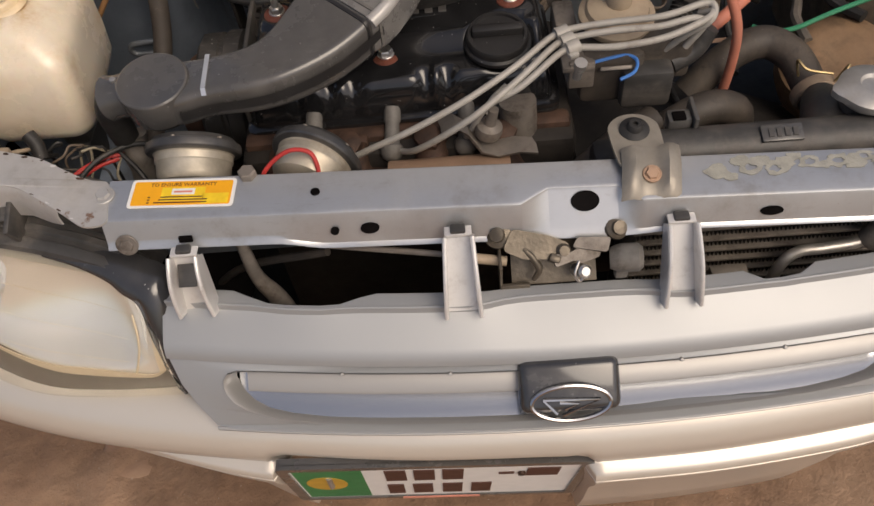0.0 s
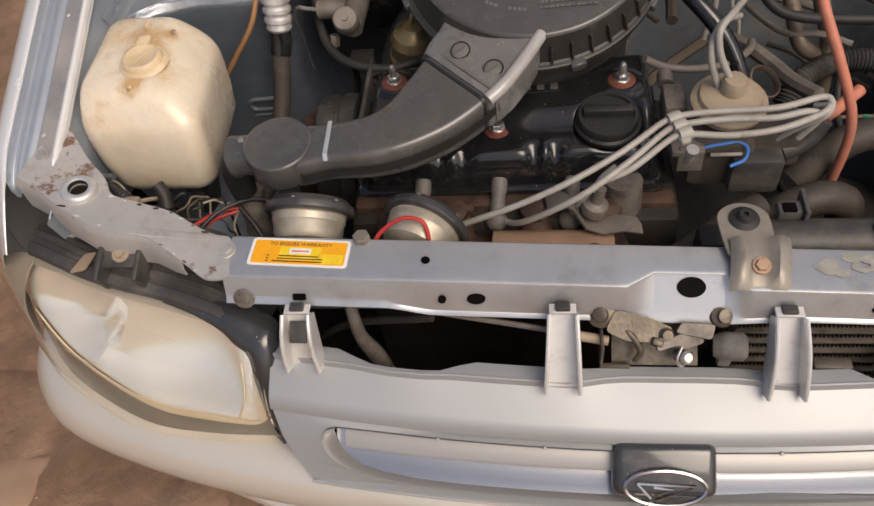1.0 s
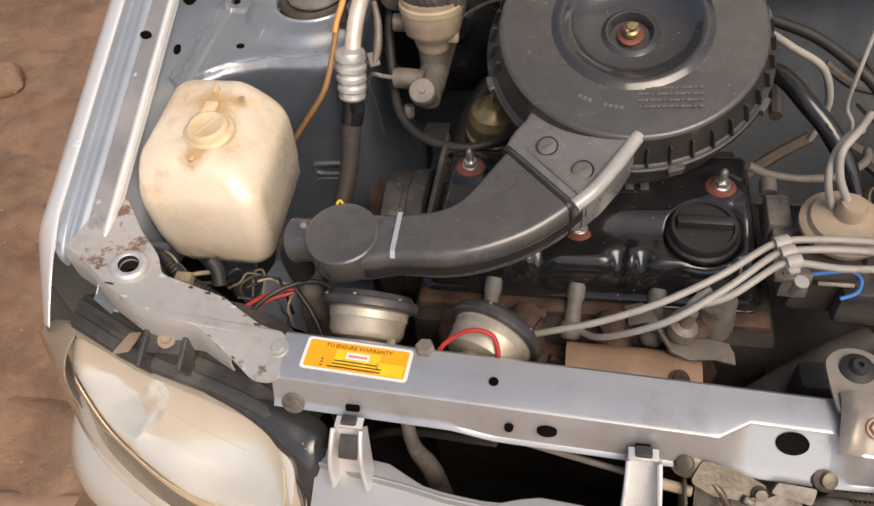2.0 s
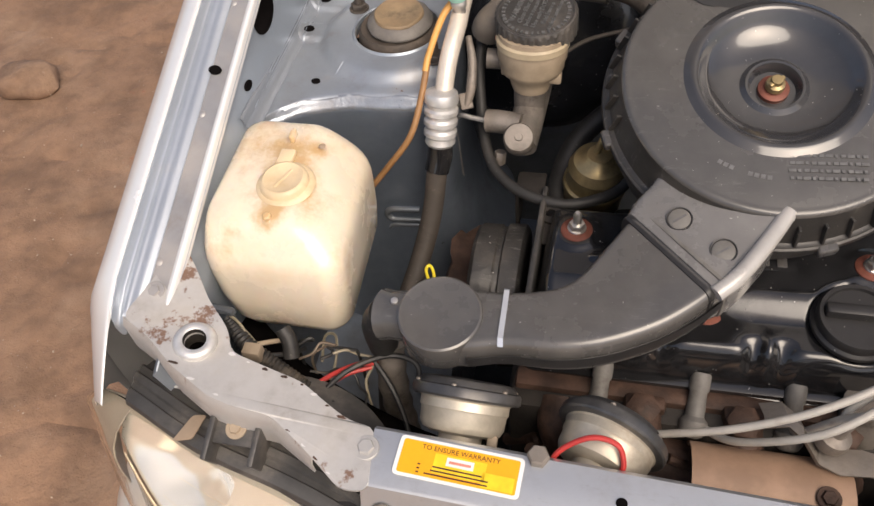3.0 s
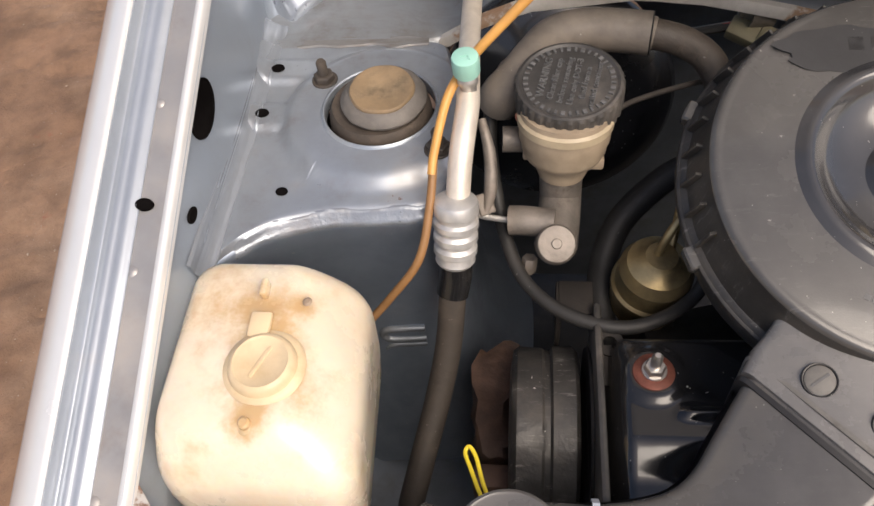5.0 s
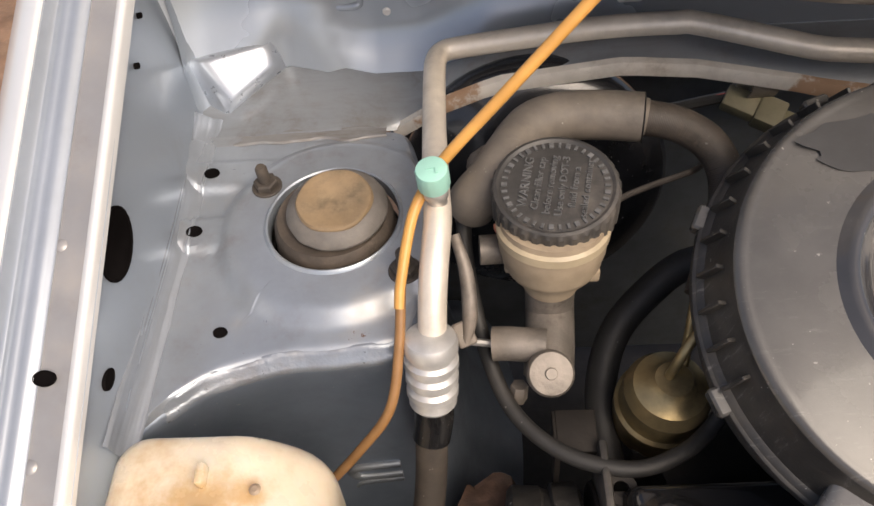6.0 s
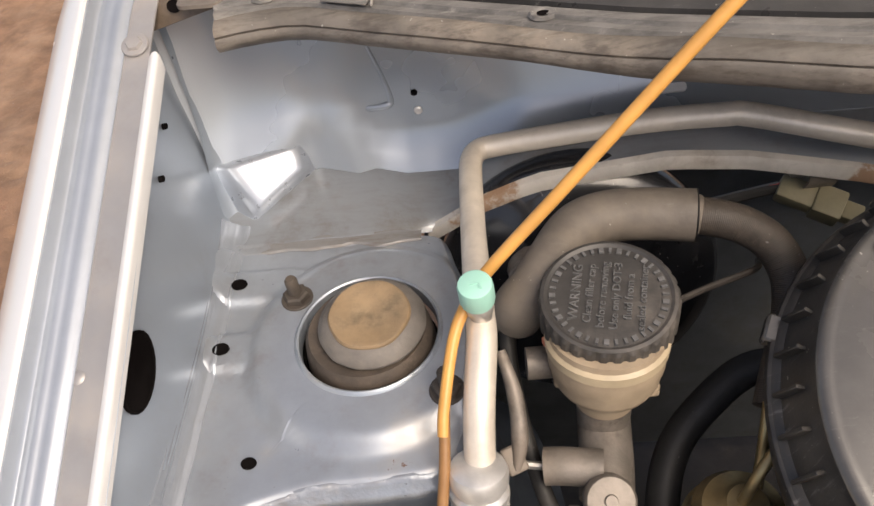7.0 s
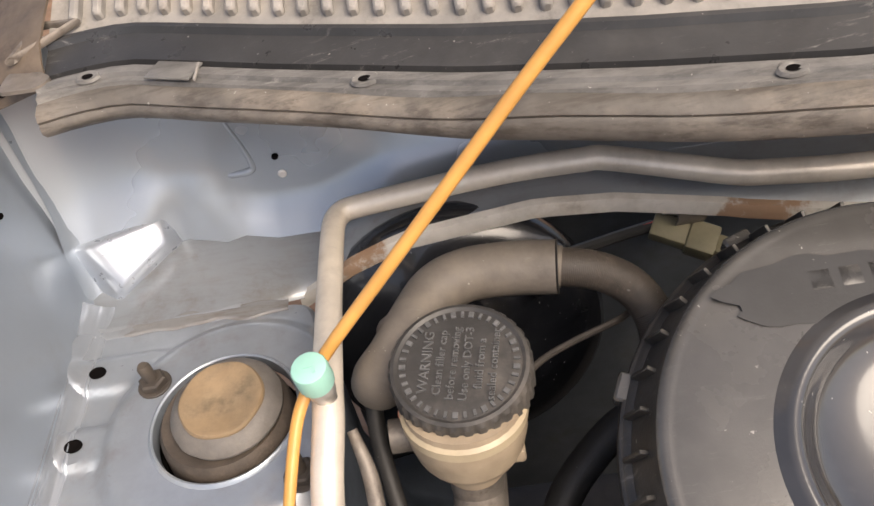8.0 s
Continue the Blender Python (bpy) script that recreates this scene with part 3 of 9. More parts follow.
def ground_sheet():
    xs = [-400, -60, -12, -4, *[(-2.2 + 0.022 * i) for i in range(80)], *[(-0.42 + 0.05 * i) for i in range(40)], 4, 12, 60, 400]
    ys = [-400, -60, -12, -4, *[(-1.0 + 0.022 * i) for i in range(140)], 5, 12, 60, 400]

    def rise(x, y):
        if abs(x) > 2.5 or abs(y) > 2.5:
            return 0.0
        p = V(x, y, 0)
        lumps = 0.010 * noise.noise(p * 2.1 + V(0, 0, 3)) + 0.007 * noise.noise(p * 6 + V(0, 0, 5)) + 0.004 * noise.noise(p * 17 + V(0, 0, 8))
        crack = abs(noise.noise(V(x * 2.2 + 0.5 * y, y * 6.5, 9)))
        return lumps - 0.012 * max(0.0, 1 - crack / 0.07)

    return loft([[V(x, y, GROUND + rise(x, y)) for x in xs] for y in ys])


ground = solo("ground", ground_sheet(), EARTH, "brown trodden earth floor, dusty and damp in places", "ground", kind="structure")


# ---- the car's body ----
car = thing("car_body", "silver hatchback front end with the bonnet up, standing on the ground", "car", (0, 0.3, GROUND))

# plan of the nose at bumper height: half of it, mirrored
NOSE = [(0.0, -0.119), (0.15, -0.113), (0.3, -0.095), (0.443, -0.070), (0.555, -0.038), (0.618, -0.008), (0.655, 0.035), (0.672, 0.09), (0.680, 0.2), (0.682, 0.36)]
half = spline([(x, y, 0) for x, y in NOSE], 16)
nose_line = [V(-p.x, p.y, 0) for p in reversed(half)] + [p.copy() for p in half[1:]]


def nose_row(i):
    """A point of the nose's plan and its outward direction."""
    a, b = nose_line[max(i - 1, 0)], nose_line[min(i + 1, len(nose_line) - 1)]
    d = (b - a).normalized()
    return nose_line[i], V(d.y, -d.x, 0)


def ease(k):
    k = min(1.0, max(0.0, k))
    return k * k * (3 - 2 * k)


def plate_recess(x, z):
    """How far the bumper is set back behind the number plate."""
    k = min(1.0, max(0.0, (0.152 - abs(x + 0.127)) / 0.012)) * min(1.0, max(0.0, (0.512 - z) / 0.012))
    return k * (0.028 + 0.30 * max(0.0, 0.50 - z))


def along_nose(profile):
    rows = []
    for i in range(len(nose_line)):
        p, n = nose_row(i)
        tuck = ease((abs(p.x) - 0.26) / 0.24)
        row = []
        for d, z in profile:
            d -= tuck * (0.017 * ease((0.490 - z) / 0.014) + min(0.055, 0.45 * max(0.0, 0.480 - z)))
            d = max(d, -0.072) - plate_recess(p.x, z)
            row.append(V(p.x + n.x * d, p.y + n.y * d, z))
        rows.append(row)
    return rows


bumper_profile = [(-0.055, 0.545), (-0.036, 0.549), (-0.018, 0.547), (-0.004, 0.538), (0.006, 0.524), (0.009, 0.510), (0.008, 0.498), (0.003, 0.488), (0.001, 0.484), (0.004, 0.4815), (0.012, 0.479),
                  (0.0155, 0.4745), (0.0165, 0.469), (0.0150, 0.4685), (0.0150, 0.467), (0.0168, 0.4665), (0.0155, 0.455), (0.009, 0.435), (0.002, 0.41), (-0.006, 0.35), (-0.02, 0.28), (-0.05, 0.245)]
bumper = part("bumper", sheet(along_nose(bumper_profile), 0.003), BUMPER, car, "silver painted bumper skin", 50)


def bow(x):
    return 0.215 * x * x


def grille_rows(section, x0, x1, n=44):
    rows = []
    for i in range(n + 1):
        x = x0 + (x1 - x0) * i / n
        rows.append([V(x, y + bow(x), z) for y, z in section(x)])
    return rows


def lobe(x, c, w):
    return max(0.0, 1 - abs((x - c) / w) ** 4)


def grille_top(x):
    # the rear edge dips where the locking clips sit, the step swings back round the latch
    rear = -0.018 - 0.013 * lobe(x, -0.225, 0.055) - 0.011 * lobe(x, 0.19, 0.03) + 0.004 * lobe(x, 0.015, 0.07)
    step = min(-0.036 + 0.008 * lobe(x, 0.015, 0.085), rear - 0.0075)
    z = 0.640 - 0.018 * (x + 0.3)
    return [(rear, z - 0.008), (rear, z - 0.0006), (rear - 0.0008, z), (step + 0.0045, z), (step + 0.0032, z + 0.0012), (step + 0.0016, z + 0.0008), (step, z - 0.0045), (step - 0.0012, z - 0.0052), (-0.064, z - 0.019), (-0.0685, z - 0.0228), (-0.0720, z - 0.0282), (-0.0738, z - 0.0325), (-0.070, z - 0.037)]


grille = part("grille", sheet(grille_rows(grille_top, -0.352, 0.352), 0.0022), SHEEN, car, "silver painted plastic grille", 22)
def on_face(x, v, h=0.0):
    """A point of the grille's sloping face: v runs down it from 0 to 1, h stands out of it."""
    return V(x, -0.0725 - 0.040 * v - 0.814 * h + bow(x), 0.606 - 0.056 * v + 0.581 * h - 0.012 * (x + 0.3) * (1 - v))


def slot_outline():
    left = [(-0.290, 0.12), (-0.299, 0.17), (-0.303, 0.26), (-0.304, 0.36), (-0.302, 0.47), (-0.297, 0.58), (-0.287, 0.68), (-0.272, 0.755), (-0.250, 0.80), (-0.215, 0.83)]
    low = [(-0.18 + 0.03 * i, 0.835) for i in range(13)]
    top = [(0.26 - 0.03 * i, 0.105) for i in range(18)]
    return left + low + [(-x, v) for x, v in reversed(left)] + top


def grille_face():
    outer = [(-0.352 + 0.0176 * i, -0.02) for i in range(41)] + [(0.344, 0.4), (0.332, 0.7), (0.318, 0.97)] + [(0.300 - 0.02 * i, 1.0) for i in range(31)] + [(-0.318, 0.97), (-0.332, 0.7), (-0.344, 0.4)]
    bm = slab(outer, 0.0, 1.0, Matrix(), [slot_outline()])
    for q in bm.verts:
        edge = max(0.0, 1 - min(abs(q.co.y - 1.0), abs(abs(q.co.x) - 0.335 + 0.02 * q.co.y)) / 0.12) if abs(q.co.x) > 0.31 else 0.0
        q.co = on_face(q.co.x, q.co.y, (-0.0024 if q.co.z < 0.5 else 0.0) - 0.002 * edge)
    return bm


part("grille_face", grille_face(), SHEEN, grille)
rim_path = [on_face(x, v, 0.0002) for x, v in slot_outline()]
part("slot_rim", loft([[p + V(0, -0.0010, 0.0006) for p in rim_path + rim_path[:1]], [p + V(0, -0.0018, 0.0013) for p in rim_path + rim_path[:1]],
                       [on_face(x * 0.994, v + 0.03 * (0.47 - v), 0.0006) for x, v in slot_outline() + slot_outline()[:1]], [on_face(x * 0.988, v + 0.06 * (0.47 - v), -0.006) for x, v in slot_outline() + slot_outline()[:1]], [on_face(x * 0.980, v + 0.08 * (0.47 - v), -0.022) for x, v in slot_outline() + slot_outline()[:1]]]), FASCIA, grille, "raised rim of the grille slot", 60)


def slot_skin(profile, x0, x1, n=36):
    return sheet([[on_face(x0 + (x1 - x0) * i / n, v, h) for v, h in profile] for i in range(n + 1)], 0.002)


part("slat", slot_skin([(0.02, -0.018), (0.12, -0.0095), (0.40, -0.0035), (0.44, -0.0040), (0.46, -0.010)], -0.283, 0.283), FASCIA, grille)
part("slot_floor", slot_skin([(0.30, -0.026), (0.46, -0.023), (0.56, -0.020), (0.66, -0.0155), (0.74, -0.0105), (0.80, -0.007), (0.86, -0.004)], -0.296, 0.296), SLOT_FLOOR, grille, "curved floor of the slot, brightened like mirrored sky", 60)
part("lower_lip", slot_skin([(0.985, -0.001), (1.02, 0.0), (1.06, -0.003), (1.10, -0.010), (1.3, -0.022)], -0.318, 0.318), FASCIA, grille)
for x in (-0.195, -0.1, 0.1, 0.19):
    part("stud", lathe([(0.0022, -0.010), (0.0022, 0.0), (0.0016, 0.002), (0, 0.0025)], at(on_face(x, 0.12), (0, -0.7, 0.7)), 10), FASCIA, grille)


def grille_bracket(x, z0, z1):
    """An upright U of thin walls that clips the grille to the upper rail."""
    w = 0.0128
    a, b = V(x, -0.036 + bow(x), z0), V(x, 0.006, z1)
    out = []
    for s in (-1, 1):
        rows = []
        for i in range(9):
            t = i / 8
            p = a.lerp(b, t)
            bulge = 0.006 * math.sin(math.pi * t)
            ww = w * (1.15 - 0.25 * t) * s
            rows.append([V(p.x + ww, p.y - 0.011 + 0.005 * t - bulge, p.z + 0.006 + bulge), V(p.x + ww, p.y + 0.004, p.z - 0.004)])
        out.append(sheet(rows, 0.002))
    rows = [[V(a.lerp(b, i / 8).x + s * w * (1.13 - 0.25 * i / 8), a.lerp(b, i / 8).y, a.lerp(b, i / 8).z) for s in (-1, -0.4, 0.4, 1)] for i in range(9)]
    out.append(sheet(rows, 0.002))
    for q in (-1, 1):
        out.append(tube([V(a.lerp(b, i / 8).x + w * (1.15 - 0.25 * i / 8) * q, a.lerp(b, i / 8).y - 0.011 + 0.005 * i / 8 - 0.006 * math.sin(math.pi * i / 8), a.lerp(b, i / 8).z + 0.006 + 0.006 * math.sin(math.pi * i / 8)) for i in range(9)], 0.0019, 8, 2))
    out.append(box((w * 1.8, 0.010, 0.003), 0.0008, Matrix.Translation((x, 0.008, z1 + 0.003))))
    return join(*out)


for x, z0, z1 in ((-0.3165, 0.634, 0.688), (-0.084, 0.634, 0.688), (0.102, 0.626, 0.683)):
    br = part("grille_bracket", grille_bracket(x, z0, z1), CLIP_PAINT, grille, "pale painted clip bracket", 30)
    part("clip", box((0.013, 0.009, 0.005), 0.0015, Matrix.Translation((x, 0.009, z1 + 0.005))), TRIM, br, "black plastic clip")
    if x < -0.2:
        # Black plate stands for the shade inside this bracket.
        part("recess", box((0.016, 0.020, 0.002), 0.0008, at((x, -0.006, z1 - 0.012), (0, -0.6, 0.8))), TRIM, br)


# badge on the grille
badge = solo("badge", box((0.088, 0.048, 0.026), 0.009, at((0.002, -0.085, 0.584), (0, -0.62, 0.78)), 4), SATIN, "black badge block with a chrome oval on the grille", "badge")
bf = at((0.002, -0.0955, 0.5885), (0, -0.80, 0.60))
rim = []
for k in range(41):
    a2 = math.tau * k / 40
    rim.append(bf @ V(0.034 * math.cos(a2), -0.0085 + 0.0165 * math.sin(a2), 0.0045))
part("oval", tube(rim, 0.0022, 8, smooth=False), CHROME, badge, "chrome oval ring")
part("chevron", join(*[tube([bf @ V(*p, 0.005) for p in q], 0.0017, 6, smooth=False) for q in (
    [(-0.024, -0.004), (0.024, -0.006), (-0.008, -0.020)], [(-0.024, -0.004), (-0.012, -0.018)], [(-0.010, -0.0075), (0.006, -0.009), (-0.006, -0.014)])]), CHROME, badge, "chrome chevron shape")


# ---- upper rail over the radiator ----
def rail_y(x):
    return -0.022 * (x + 0.35)


def rail_z(x):
    return 0.7125 - 0.026 * (x + 0.38)


def pocket(x):
    return min(1.0, max(0.0, (x + 0.030) / 0.024)) * min(1.0, max(0.0, (0.071 - x) / 0.018))


def low_edge(x):
    # the lower edge steps down past the corner and rises again beyond the latch
    return ease((x + 0.240) / 0.045) * (1 - 0.8 * ease((x - 0.04) / 0.08))


def rail_rows():
    rows = []
    xs = sorted({round(-0.385 + 0.0115 * i, 4) for i in range(82)} | {-0.030, -0.006, 0.053, 0.071})
    for x in xs:
        y0, z0, q, lo = rail_y(x), rail_z(x), pocket(x), low_edge(x)
        front = 0.029 + 0.016 * q
        rows.append([V(x, y0 + 0.076, z0 - 0.03), V(x, y0 + 0.078, z0 - 0.004), V(x, y0 + 0.074, z0), V(x, y0 + front + 0.004, z0 - 0.0006), V(x, y0 + front + 0.0012, z0 - 0.0018), V(x, y0 + front, z0 - 0.004),
                     V(x, y0 + 0.0225 + 0.002 * q, z0 - 0.0185 - 0.006 * lo), V(x, y0 + 0.0205, z0 - 0.0225 - 0.0085 * lo), V(x, y0 + 0.0180, z0 - 0.0242 - 0.0088 * lo), V(x, y0 + 0.0172, z0 - 0.0256 - 0.0088 * lo), V(x, y0 + 0.026, z0 - 0.0275 - 0.0085 * lo)])
    return rows


rail = part("upper_rail", sheet(rail_rows(), 0.0016), RAIL, car, "grey painted pressed rail across the front", 30)


def face_at(x, drop):
    """A frame on the rail's sloping front face."""
    if pocket(x) < 0.5:
        return at((x, rail_y(x) + 0.0290 - 0.445 * drop, rail_z(x) - 0.004 - 0.93 * drop), (0, -0.91, 0.41))
    return at((x, rail_y(x) + 0.0448 - 0.707 * drop, rail_z(x) - 0.0035 - 0.707 * drop), (0, -0.707, 0.707))


def hole(m, rx, ry, depth=0.008):
    """A punched hole: a black disc on the uncut sheet, its dark inside put in the colour, with a thin rolled edge."""
    return lathe([(1.0, -0.004), (1.0, 0.0010), (0.97, 0.0014), (0.94, 0.0011), (0.93, 0.0005), (0, 0.0004)], m @ Matrix.Diagonal((rx, ry, 1, 1)), 24)


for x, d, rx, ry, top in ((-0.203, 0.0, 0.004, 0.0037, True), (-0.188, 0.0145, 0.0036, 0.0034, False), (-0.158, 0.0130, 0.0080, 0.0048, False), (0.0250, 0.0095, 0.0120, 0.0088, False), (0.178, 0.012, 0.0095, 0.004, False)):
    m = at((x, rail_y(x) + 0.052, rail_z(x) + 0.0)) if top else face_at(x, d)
    part("punched_hole", hole(m, rx, ry), CAVITY_SHADE, rail, "dark punched hole")
part("bolt_head", hexagon(0.0065, 0.004, at((-0.387, 0.058, rail_z(-0.387) + 0.0005)), 0.0098), BRACKET, rail, "painted bolt with washer")
part("bolt_head", hexagon(0.0065, 0.003, at((-0.368, 0.0205, 0.6905), (0, -0.91, 0.41)), 0.0098), CAST, rail, "painted bolt with washer")
for x in (-0.3165, -0.084, 0.102):
    part("slot", box((0.012, 0.006, 0.004), 0.001, face_at(x, 0.016)), CAVITY_SHADE, rail)
def blot(x, y, r, seed, n=44):
    """The uneven outline of a stain."""
    out = []
    for t in (math.tau * k / n for k in range(n)):
        c, d = math.cos(t), math.sin(t)
        q = r * (1 + 0.45 * noise.noise(V(1.4 * c, 1.4 * d, seed)) + 0.22 * noise.noise(V(4.5 * c, 4.5 * d, seed + 7)))
        out.append((x + 1.25 * q * c, y + 0.85 * q * d))
    return out


for i, (x, y, r, ring) in enumerate(((0.138, 0.055, 0.0085, 0), (0.146, 0.049, 0.0055, 0), (0.158, 0.066, 0.0070, 0), (0.165, 0.058, 0.0085, 1), (0.176, 0.066, 0.0065, 0), (0.186, 0.056, 0.0080, 1), (0.195, 0.062, 0.0075, 0), (0.204, 0.069, 0.0050, 0),
                                (0.216, 0.062, 0.0080, 1), (0.228, 0.058, 0.0045, 0), (0.240, 0.062, 0.0085, 1), (0.252, 0.060, 0.0080, 0), (0.262, 0.066, 0.0070, 1), (0.274, 0.060, 0.0080, 0))):
    part("residue", slab(blot(x, y + rail_y(x), r, i * 1.7), 0.0004, 0.0005 + 0.00008 * (i % 4), Matrix.Translation((0, 0, rail_z(x))), [blot(x, y + rail_y(x), r * 0.45, i * 2.9, 24)] if ring else []), GLUE, rail, "patch of dried glue")


# ---- corner plate from the rail to the wing ----
def plate_rise(x):
    return 0.205 * max(0.0, -0.40 - x) - 0.0003


def corner_plate():
    outline = [(-0.578, 0.196), (-0.560, 0.176), (-0.540, 0.150), (-0.516, 0.128), (-0.508, 0.110), (-0.476, 0.104), (-0.448, 0.099), (-0.428, 0.088), (-0.408, 0.078), (-0.385, 0.075),
               (-0.378, 0.026), (-0.398, 0.024), (-0.420, 0.040), (-0.440, 0.053), (-0.462, 0.066), (-0.492, 0.066), (-0.512, 0.070), (-0.548, 0.088), (-0.572, 0.106), (-0.598, 0.118), (-0.590, 0.146)]
    slope = lambda x, y: plate_rise(x) + 0.10 * max(0.0, y - 0.115)
    return slab(rounded(outline, 0.008, 3), 0.7115, 0.7135, Matrix(), [ring2(-0.536, 0.1105, 0.0088, n=18)], slope)


corner = part("corner_plate", corner_plate(), BRACKET, car, "chipped grey corner plate with rust", 40)
edge = [(-0.598, 0.118), (-0.572, 0.106), (-0.548, 0.088), (-0.512, 0.070), (-0.492, 0.066), (-0.462, 0.066), (-0.440, 0.053), (-0.424, 0.043)]
zc = lambda x: 0.7125 + plate_rise(x)
part("front_flange", sheet([[V(x, y, zc(x)), V(x, y - 0.004, zc(x) - 0.006), V(x + 0.001, y - 0.005, zc(x) - 0.034 + 0.024 * ease((x + 0.46) / 0.05))] for x, y in edge], 0.0014), BRACKET, corner)
chips = random.Random(8)
for x, y in ((-0.506, 0.108), (-0.492, 0.1045), (-0.478, 0.102), (-0.462, 0.0995), (-0.447, 0.0965), (-0.436, 0.091), (-0.424, 0.0845), (-0.412, 0.078), (-0.400, 0.075), (-0.408, 0.034), (-0.420, 0.0425), (-0.431, 0.050), (-0.444, 0.058), (-0.460, 0.0685), (-0.478, 0.0695), (-0.505, 0.072), (-0.528, 0.080), (-0.545, 0.0895)):
    chips_long = chips.uniform(0.8, 2.4)
    part("paint_chip", slab([(x + (px - x) * chips_long, y + (py - y) * 0.8) for px, py in blot(x, y, chips.uniform(0.0008, 0.0022), chips.uniform(0, 40), 20)], 0.0004, 0.0007, Matrix.Translation((0, 0, 0.7133)), shape=lambda x1, y1: plate_rise(x1) + 0.10 * max(0.0, y1 - 0.115)), chips.choice((IRON, IRON, CLIP_PAINT)), corner, "flaked spot in the paint")
BUSH_AT = at((-0.536, 0.1105, 0.7415), (0.18, -0.04, 1))
# Inner wall and floor are coloured dark for the hole's shade.
part("bush_sleeve", lathe([(0.0088, -0.016), (0.0088, 0.002), (0.0092, 0.0044)], BUSH_AT, 32, caps=False), DEEP, corner, "dark inside of the bush")
part("bush", lathe([(0.0092, 0.0044), (0.0112, 0.0054), (0.0140, 0.0050), (0.0160, 0.0036), (0.0172, 0.0012), (0.0172, -0.001)], BUSH_AT, 32, caps=False), BUSHING, corner, "worn pale steel bush")
part("bush_floor", lathe([(0.0090, -0.013), (0.0078, -0.0125), (0.0076, -0.016)], BUSH_AT, 24, caps=False), DEEP, corner, "floor of the bush, coloured dark like its bore")
part("bush_bore", lathe([(0.0078, -0.0135), (0, -0.0135)], BUSH_AT, 20), CAVITY_SHADE, corner, "dark bore of the bush")


# ---- wing ----
def wing_z(y):
    if y < 0.146:
        return 0.751 + 0.366 * (y - 0.146) - 0.9 * (y - 0.146) ** 2
    if y > 0.63:
        return 0.751 + 0.366 * 0.484 + 0.25 * (y - 0.63)
    return 0.751 + 0.366 * (y - 0.146)


wing_profile = [(-0.0295, 0.0128), (-0.0304, 0.0142), (-0.0318, 0.0146), (-0.0335, 0.0142), (-0.044, 0.0095), (-0.055, 0.000), (-0.066, -0.016), (-0.0765, -0.036), (-0.0855, -0.060), (-0.093, -0.09), (-0.099, -0.16), (-0.100, -0.30), (-0.096, -0.42)]
lip_profile = [(0.016, -0.010), (0.0162, 0.000), (0.0152, 0.0026), (0.0140, 0.0032), (0.012, 0.0024), (0.0095, 0.0002)]
ledge_profile = [(0.0095, 0.0002), (0.008, 0.0), (0.0, 0.0), (-0.0065, 0.0)]
groove_profile = [(-0.0065, 0.0), (-0.0080, 0.0003), (-0.0095, 0.0014), (-0.0112, 0.0025), (-0.0130, 0.0030), (-0.0148, 0.0030), (-0.0165, 0.0030), (-0.0182, 0.0036), (-0.0200, 0.0043), (-0.0218, 0.0041), (-0.0236, 0.0032), (-0.0252, 0.0026), (-0.0268, 0.0032), (-0.0284, 0.0075), (-0.0296, 0.0126)]


def wing_rows(side=1):
    rows = []
    for k in (1.0, 0.97, 0.9, 0.8, 0.68, 0.55, 0.42, 0.31, 0.27, 0.2, 0.1, 0.0):
        # the front end is cut on the slant, from a point over the lamp down and outward
        row = []
        limit = 0.016 if k < 0.29 else -0.0305 + 0.0225 * (k - 0.29) / 0.71
        for d, dz in wing_profile:
            dd = min(d, limit)
            if d > limit:
                dz = 0.0138 - 0.010 * k
            front = 0.053 + 0.545 * max(0.0, -0.008 - dd) + (1.6 * max(0.0, -0.070 - dd))
            y = 0.146 + (front - 0.146) * k
            drop = 0.012 * k * k + 0.032 * k * min(1.3, max(0.0, (-dd - 0.008) / 0.044))
            row.append(V(side * (-0.583 + dd), y, wing_z(y) + dz - drop))
        rows.append(row)
    for i in range(1, 24):
        y = 0.146 + 0.03 * i
        rows.append([V(side * (-0.583 + d), y, wing_z(y) + dz) for d, dz in wing_profile])
    return rows


def flange_rows(profile, side=1):
    ys = [0.119, 0.1195, 0.124, 0.132] + [0.146 + 0.03 * i for i in range(24)]
    rows = []
    for j, y in enumerate(ys):
        dip = (0.012, 0.003, 0.0008, 0.0)[j] if j < 4 else 0.0
        k = max(0.0, (0.146 - y) / 0.093)
        rows.append([V(side * (-0.583 + d), y, wing_z(y) + dz - dip - 0.012 * k * k - (0.016 * k if d < -0.02 else 0)) for d, dz in profile])
    return rows


wing = part("wing", sheet(wing_rows(), 0.0012), PAINT, car, "silver painted front wing", 40)
part("wing", sheet(wing_rows(-1), 0.0012), PAINT, car, "silver painted front wing", 40)
